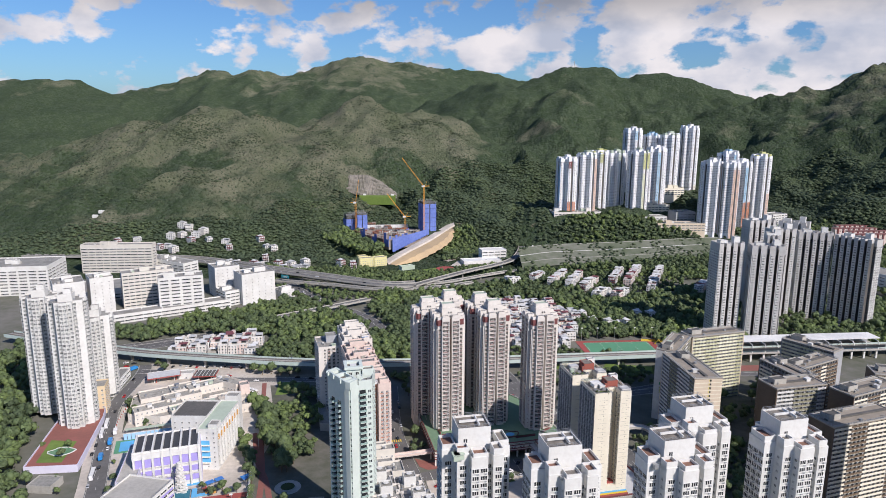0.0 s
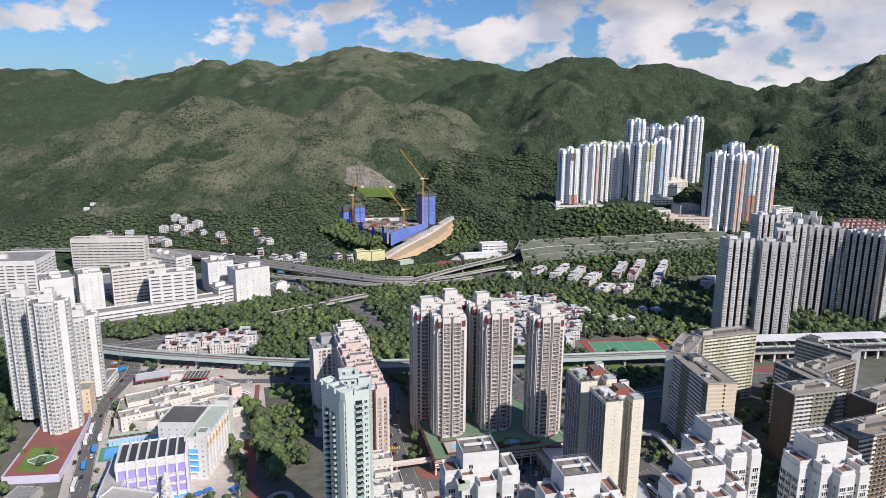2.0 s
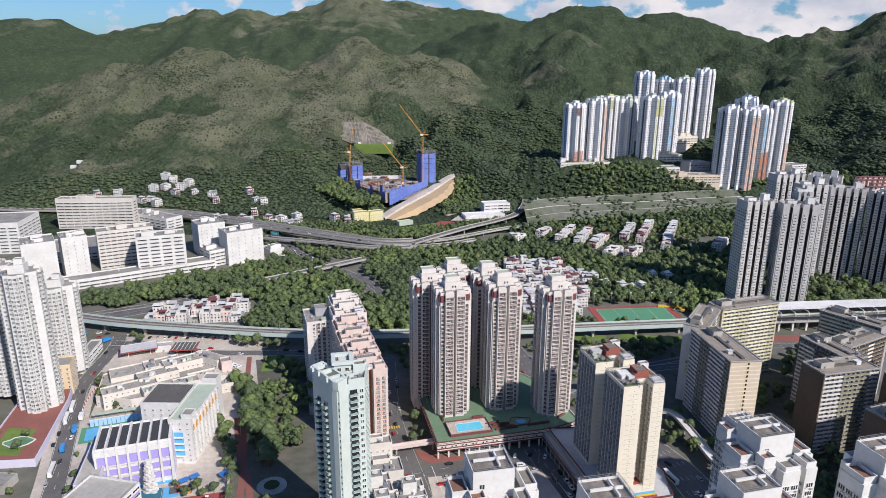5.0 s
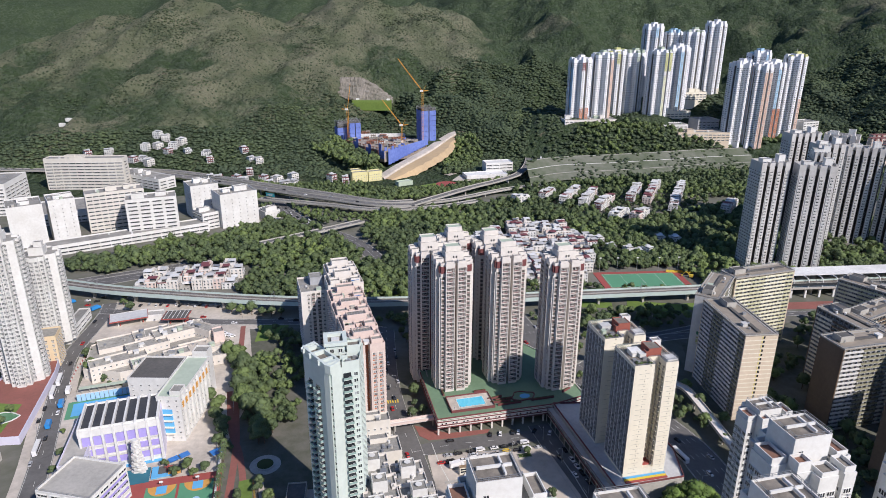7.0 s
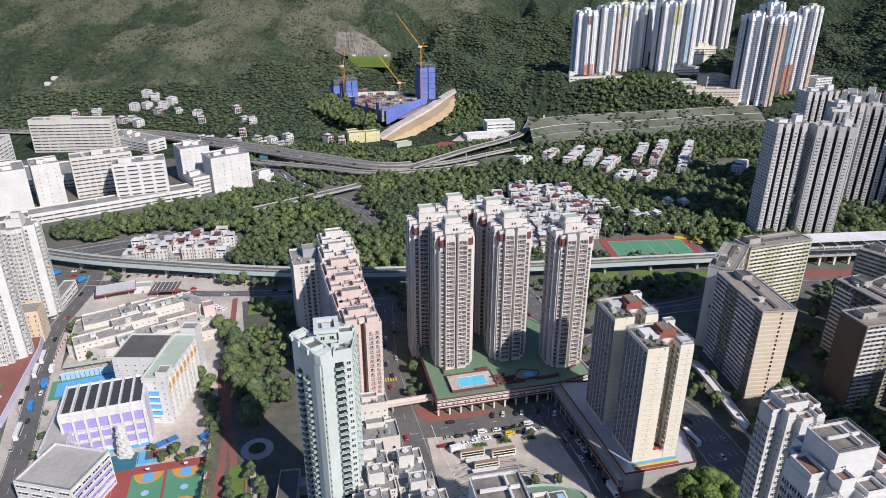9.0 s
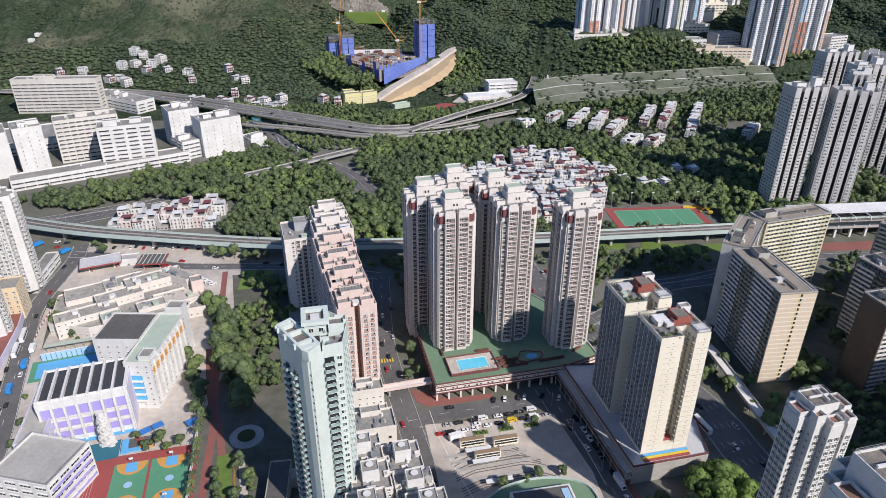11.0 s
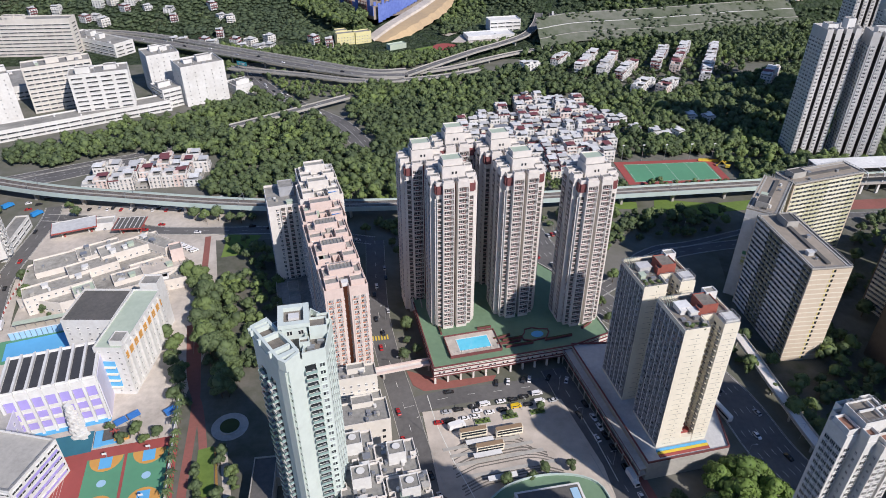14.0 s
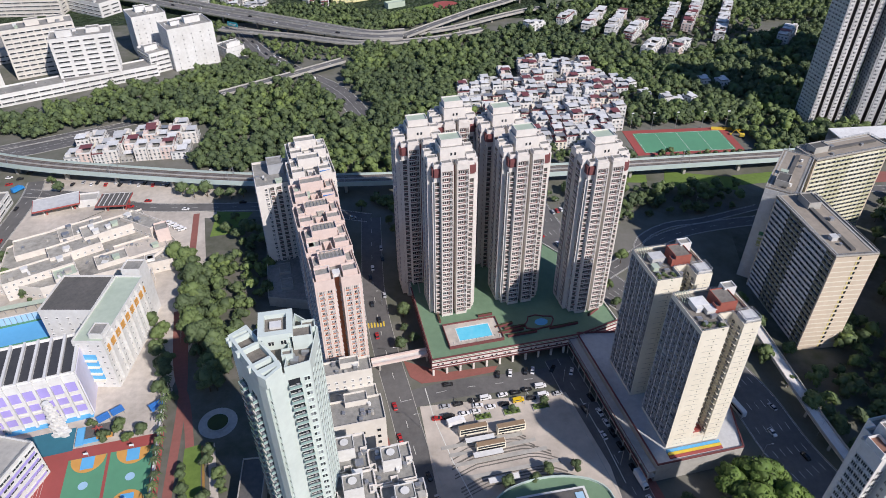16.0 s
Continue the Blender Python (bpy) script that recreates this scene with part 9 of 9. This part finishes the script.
BELT = "dense belt of mixed dark green trees"
wood("woodland", [(-345, 655), (-190, 765), (-140, 812), (-110, 775), (-80, 700), (-50, 640), (-15, 567), (-100, 568), (-165, 588), (-165, 655), (-255, 655), (-300, 632)], 6.4, 4.6, BELT, 1)
wood("woodland", [(-75, 772), (-50, 812), (60, 840), (140, 890), (150, 905), (205, 775), (150, 772), (92, 778), (50, 700), (58, 600), (-25, 572), (-55, 650), (-72, 710)], 6.4, 4.6, "dense wood of bright and dark green trees", 2)
wood("woodland", [(140, 775), (220, 765), (300, 800), (380, 850), (420, 860), (460, 790), (400, 720), (350, 655), (270, 650), (232, 640), (150, 640), (160, 690)], 6.6, 4.8, "green trees above the station", 3)
wood("woodland", [(250, 595), (420, 600), (560, 640), (600, 760), (470, 760), (470, 620), (380, 640), (350, 612), (280, 622)], 7, 5.0, "trees along the far side of the station", 7)
wood("woodland", [(60, 905), (150, 925), (260, 968), (420, 1005), (500, 1018), (640, 1000), (640, 880), (430, 860), (340, 880), (300, 958), (180, 925), (205, 870), (150, 900)], 7, 4.4, "green belt below the retaining slope", 8)
wood("woodland", [(138, 895), (210, 790), (300, 800), (350, 850), (340, 930), (300, 958), (180, 925)], 9.5, 3.6, "garden trees among the terraces", 14)
wood("woodland", [(180, 1005), (260, 1028), (420, 1064), (510, 1078), (700, 1020), (700, 1110), (500, 1110), (240, 1106), (215, 1060)], 7, 4.0, "wooded terrace edge below the estate", 15, True)
wood("woodland", [(-95, 990), (-74, 985), (-66, 1000), (-62, 1036), (-110, 1118), (-160, 1150), (-140, 1110), (-100, 1020)], 5.6, 3.8, "trees round the building site", 16, True)
wood("woodland", [(-170, 1150), (-152, 1146), (-66, 1040), (-72, 1016), (-96, 1000), (-130, 1040), (-180, 1110)], 6.4, 4.6, "tall trees on the bank below the site", 34, False, None, None, lambda x, y: 11 + 0.06 * (y - 1000))
wood("woodland", [(24, 1004), (40, 1004), (80, 1056), (92, 1110), (78, 1170), (60, 1172), (44, 1125), (28, 1060)], 5.6, 3.8, "wooded knoll beside the haul road", 23, True)
wood("woodland", [(100, 505), (190, 520), (196, 545), (90, 545), (60, 548)], 7.5, 3.4, "trees along the railway embankment", 17)
wood("woodland", [(262, 596), (480, 600), (520, 700), (440, 760), (340, 770), (330, 690), (262, 650)], 7, 4.4, "shaded trees round the grey towers", 26, False, None, off_towers)
wood("woodland", [(226, 578), (262, 580), (272, 640), (252, 668), (180, 650), (150, 640), (150, 632), (222, 634), (228, 600)], 7.0, 4.2, "dark trees behind the pitch", 33)
wood("woodland", [(258, 505), (284, 515), (286, 530), (330, 530), (345, 508), (312, 500), (276, 488)], 6.5, 3.2, "sunlit trees between slabs and station", 35)
wood("woodland", [(206, 470), (236, 470), (268, 470), (262, 455), (232, 448), (208, 440)], 7.0, 3.4, "courtyard trees between the slabs", 36)
wood("woodland", [(60, 574), (250, 570), (262, 604), (240, 606), (238, 588), (140, 586), (134, 604), (66, 600)], 6.5, 3.0, "trees between railway and pitch", 27)
wood("woodland", [(-210, 840), (-150, 790), (-60, 780), (20, 812), (70, 850), (60, 880), (-30, 850), (-120, 890), (-260, 930)], 6, 2.5, "low trees below the flyovers", 28)
wood("woodland", [(-262, 930), (-120, 905), (-60, 870), (-20, 880), (40, 920), (-60, 925), (-90, 960), (-240, 960)], 6, 2.8, "trees between the flyovers and the homes", 29)
wood("woodland", [(-10, 905), (60, 940), (58, 950), (10, 936), (-30, 925)], 5.5, 2.2, "trees round the ball field", 30)
wood("woodland", [(-40, 540), (40, 543), (30, 515), (-5, 508), (-30, 520)], 7.5, 3.6, "trees beside the highway", 18)
wood("woodland", [(136, 424), (143, 420), (145, 380), (147, 340), (143, 338), (138, 380), (130, 412)], 6, 2.9, "tree row between highway and footway", 31)
wood("woodland", [(153, 372), (160, 330), (175, 320), (205, 325), (232, 360), (226, 385), (205, 380), (200, 440), (190, 480), (184, 440), (182, 385)], 8.0, 4.2, "shaded courtyard trees", 19)
wood("woodland", [(-400, 640), (-300, 585), (-288, 540), (-296, 500), (-302, 470), (-286, 440), (-274, 392), (-258, 368), (-240, 345), (-232, 318), (-225, 290), (-300, 280), (-400, 330)], 7.4, 5.0, "bright dense trees behind the garden podium", 20)
wood("woodland", [(-126, 470), (-104, 520), (-96, 510), (-88, 445), (-84, 400), (-96, 395), (-112, 420)], 7.5, 4.2, "dark park trees", 22)
wood("woodland", [(-60, 850), (10, 880), (80, 930), (110, 960), (60, 960), (20, 905), (-50, 905), (-130, 900), (-240, 960), (-180, 900)], 6.5, 3.8, "roadside trees beside the flyover", 9)
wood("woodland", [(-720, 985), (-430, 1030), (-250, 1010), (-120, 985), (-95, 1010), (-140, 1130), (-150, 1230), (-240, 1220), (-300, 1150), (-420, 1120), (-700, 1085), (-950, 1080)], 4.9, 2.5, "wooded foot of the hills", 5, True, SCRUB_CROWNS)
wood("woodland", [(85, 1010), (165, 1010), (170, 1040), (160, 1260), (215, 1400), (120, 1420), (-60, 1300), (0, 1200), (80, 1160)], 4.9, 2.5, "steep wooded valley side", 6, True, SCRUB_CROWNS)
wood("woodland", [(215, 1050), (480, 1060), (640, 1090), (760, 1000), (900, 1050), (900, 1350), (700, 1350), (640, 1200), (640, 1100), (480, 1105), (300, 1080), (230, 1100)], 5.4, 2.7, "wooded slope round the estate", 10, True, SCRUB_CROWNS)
wood("woodland", [(600, 700), (900, 760), (1000, 1050), (650, 1000), (560, 850)], 7.5, 4.6, "trees on the eastern rise", 11, True)


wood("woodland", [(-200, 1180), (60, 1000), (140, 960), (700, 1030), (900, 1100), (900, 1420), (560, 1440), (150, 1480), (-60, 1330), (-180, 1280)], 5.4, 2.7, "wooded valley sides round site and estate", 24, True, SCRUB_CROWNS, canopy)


def berm_z(x, y):
    d = y - np.interp(x, [q[0] for q in edge], [q[1] for q in edge])
    return np.interp(d, [0, 13, 17, 30, 34, 47, 52], [2, 9, 9, 16, 16, 24, 24]) - 0.6


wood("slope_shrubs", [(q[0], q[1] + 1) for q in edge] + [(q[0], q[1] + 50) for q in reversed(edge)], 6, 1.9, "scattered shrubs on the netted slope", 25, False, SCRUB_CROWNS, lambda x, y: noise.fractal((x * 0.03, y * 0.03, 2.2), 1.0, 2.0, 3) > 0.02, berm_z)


def scrubby(x, y):
    return noise.fractal((x * 0.011, y * 0.011, 1.7), 1.0, 2.0, 4) > 0.3


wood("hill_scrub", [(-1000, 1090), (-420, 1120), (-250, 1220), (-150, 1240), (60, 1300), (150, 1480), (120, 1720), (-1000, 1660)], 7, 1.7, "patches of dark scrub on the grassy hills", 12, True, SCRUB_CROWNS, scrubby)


# ---- single trees ----
def tree(seed, tall):
    t = thing("tree", pose(0, 0, -50), "broad green tree with a dense uneven crown", "tree", "street and park trees")
    rnd = random.Random(seed)
    g = Geo().tube(0, 0, 0, tall * 0.5, 0.28, 0.16, 8)
    for k in range(5):
        a = k * 1.3 + rnd.random()
        g.bar((0, 0, tall * (0.3 + 0.05 * k)), (math.cos(a) * tall * 0.22, math.sin(a) * tall * 0.22, tall * (0.5 + 0.05 * k)), 0.09)
    part("trunk", g, BARK, t)
    c = part("crown", FINE_CROWNS[seed % 4], None, t)
    r = tall * 0.42
    c.matrix_local = Matrix.Translation((0, 0, tall * 0.25)) @ Matrix.Diagonal((r, r, r * 1.05, 1))
    return t


TREES = [tree(k, (9.5, 11, 8, 12)[k]) for k in range(4)]
TREE_USED = set()


def plant(x, y, s=1.0, z=0.0, k=None):
    k = rnd.randrange(4) if k is None else k
    m = pose(x, y, z, 0, 0, rnd.uniform(0, 360))
    if k in TREE_USED:
        o = copy_thing(TREES[k], m)
    else:
        TREE_USED.add(k)
        o = TREES[k]
        o.matrix_basis = m
    o.scale = (s, s, s * rnd.uniform(0.9, 1.1))


rnd = random.Random(21)
for k in range(46):                                     # the park
    u = k / 46
    plant(-139 + 40 * u + rnd.uniform(-6, 6), 478 - 95 * u + rnd.uniform(-6, 6), rnd.uniform(0.9, 1.35))
for k in range(12):
    plant(-138 + rnd.uniform(-3, 3) + k * 1.6, 428 - k * 4.2, rnd.uniform(0.7, 1.0))
for k in range(14):
    plant(-96 + rnd.uniform(-3, 4) + k * 0.9, 352 - k * 3.0 + rnd.uniform(-2, 2), rnd.uniform(0.5, 0.8))
for k in range(10):
    plant(-105 + k * 1.0, 345 - k * 3.2, rnd.uniform(0.4, 0.6))
for x, y, s in ((-135, 366, 0.9), (-140, 362, 0.9), (-131, 361, 0.8), (-148, 369, 0.7), (-126, 364, 0.7), (-227, 465, 1.0), (-232, 470, 0.9), (-210, 459, 0.6), (-205, 457, 0.6), (-239, 485, 0.9), (-237, 497, 0.8), (-215, 455, 0.5), (-253, 582, 0.9), (-250, 571, 0.9), (-160, 552, 0.9), (-152, 549, 1.0), (-144, 550, 1.0), (-136, 548, 0.9), (-128, 546, 1.0), (-121, 548, 0.9), (-240, 560, 0.8),
                (-120, 520, 0.7), (-113, 512, 0.8), (-122, 508, 0.8), (-131, 520, 0.6), (-114, 500, 0.9), (-104, 495, 0.8),
                (36.7, 337.2, 0.7), (48.3, 339.0, 0.8), (27, 368.4, 0.4), (41, 371.5, 0.45), (31.4, 333.5, 0.7), (20.8, 332.5, 0.6),
                (95, 314, 1.3), (122, 306, 1.4), (86, 322, 1.0), (112, 300, 1.5), (80, 316, 0.9),
                (-19, 420, 0.7), (-20, 408, 0.7), (-14, 412, 0.6), (-19, 430, 0.8), (-24, 500, 0.8), (-28, 512, 0.9), (-20, 508, 0.8), (-10, 515, 0.9), (0, 525, 1.0), (8, 530, 1.0), (20, 528, 0.9), (-45, 528, 0.8), (-30, 533, 0.9),
                (100, 468, 0.9), (96, 482, 0.9), (104, 500, 1.0), (112, 520, 1.1), (125, 528, 1.1), (140, 532, 1.1), (155, 530, 1.1), (168, 532, 1.0), (180, 540, 0.9), (118, 536, 1.0), (100, 535, 0.9), (84, 540, 0.9), (88, 432, 0.8), (93, 424, 0.8), (88, 446, 0.8), (150, 540, 1.0),
                (196, 450, 1.0), (206, 462, 0.9), (200, 436, 1.0), (190, 425, 1.0), (198, 412, 1.1), (186, 402, 1.0), (188, 386, 1.1), (178, 376, 1.0), (165, 380, 0.9), (158, 395, 0.9), (152, 412, 0.9), (150, 430, 0.9), (146, 392, 1.0), (150, 376, 1.0), (152, 362, 1.0), (158, 350, 1.0), (160, 338, 1.1), (215, 470, 1.0), (226, 482, 1.0), (205, 480, 0.9), (220, 455, 1.0), (212, 440, 1.0), (250, 480, 1.0), (262, 500, 1.0), (275, 515, 1.0), (255, 520, 1.1), (240, 525, 1.0), (225, 430, 1.0), (228, 415, 1.0), (140, 300, 1.2), (150, 290, 1.2),
                (-290, 400, 1.0), (-278, 396, 0.9), (-270, 420, 0.7), (-248, 402, 0.7), (-250, 415, 0.6), (-285, 415, 1.0), (-295, 430, 1.1), (-240, 380, 0.8), (-255, 375, 1.0), (-270, 378, 1.1), (-285, 380, 1.1), (-300, 372, 1.2), (-250, 360, 0.9), (-232, 365, 0.6), (-265, 360, 1.1), (-280, 355, 1.2), (-300, 350, 1.2), (-315, 390, 1.2), (-320, 420, 1.3), (-318, 450, 1.3), (-325, 480, 1.3), (-214, 400, 0.5), (-206, 380, 0.6), (-202, 365, 0.6), (-196, 352, 0.6)):
    plant(x, y, s, 4.0 if -262 < x < -240 and 388 < y < 470 else 0.0)
# bright trees before the raised podium; sunlight is put into their leaf colour
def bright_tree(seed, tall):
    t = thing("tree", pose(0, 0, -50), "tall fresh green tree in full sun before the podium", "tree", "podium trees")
    g = Geo().tube(0, 0, 0, tall * 0.55, 0.4, 0.22, 8)
    for k in range(6):
        a = k * 1.1 + seed
        g.bar((0, 0, tall * (0.25 + 0.04 * k)), (math.cos(a) * tall * 0.24, math.sin(a) * tall * 0.24, tall * (0.5 + 0.05 * k)), 0.12)
    part("trunk", g, BARK, t)
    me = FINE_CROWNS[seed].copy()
    # same crown as the street trees, recoloured lighter to look sunlit
    me.materials[0] = SUNLITLEAF
    for dx, dy, dz, r in ((0, 0, 0.32, 0.36), (0.22, 0.1, 0.26, 0.27), (-0.2, 0.14, 0.24, 0.28), (0.02, -0.24, 0.24, 0.27)):
        c = part("crown", me, None, t)
        c.matrix_local = Matrix.Translation((dx * tall, dy * tall, dz * tall)) @ Matrix.Rotation(seed + dx * 9, 4, "Z") @ Matrix.Diagonal((r * tall, r * tall, r * tall, 1))
    return t


SUNNY = bright_tree(1, 19)
SUNNY.matrix_basis = pose(113, 328, 0)
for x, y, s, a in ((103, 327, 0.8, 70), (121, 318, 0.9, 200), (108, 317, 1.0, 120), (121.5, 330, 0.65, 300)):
    o = copy_thing(SUNNY, pose(x, y, 0, 0, 0, a))
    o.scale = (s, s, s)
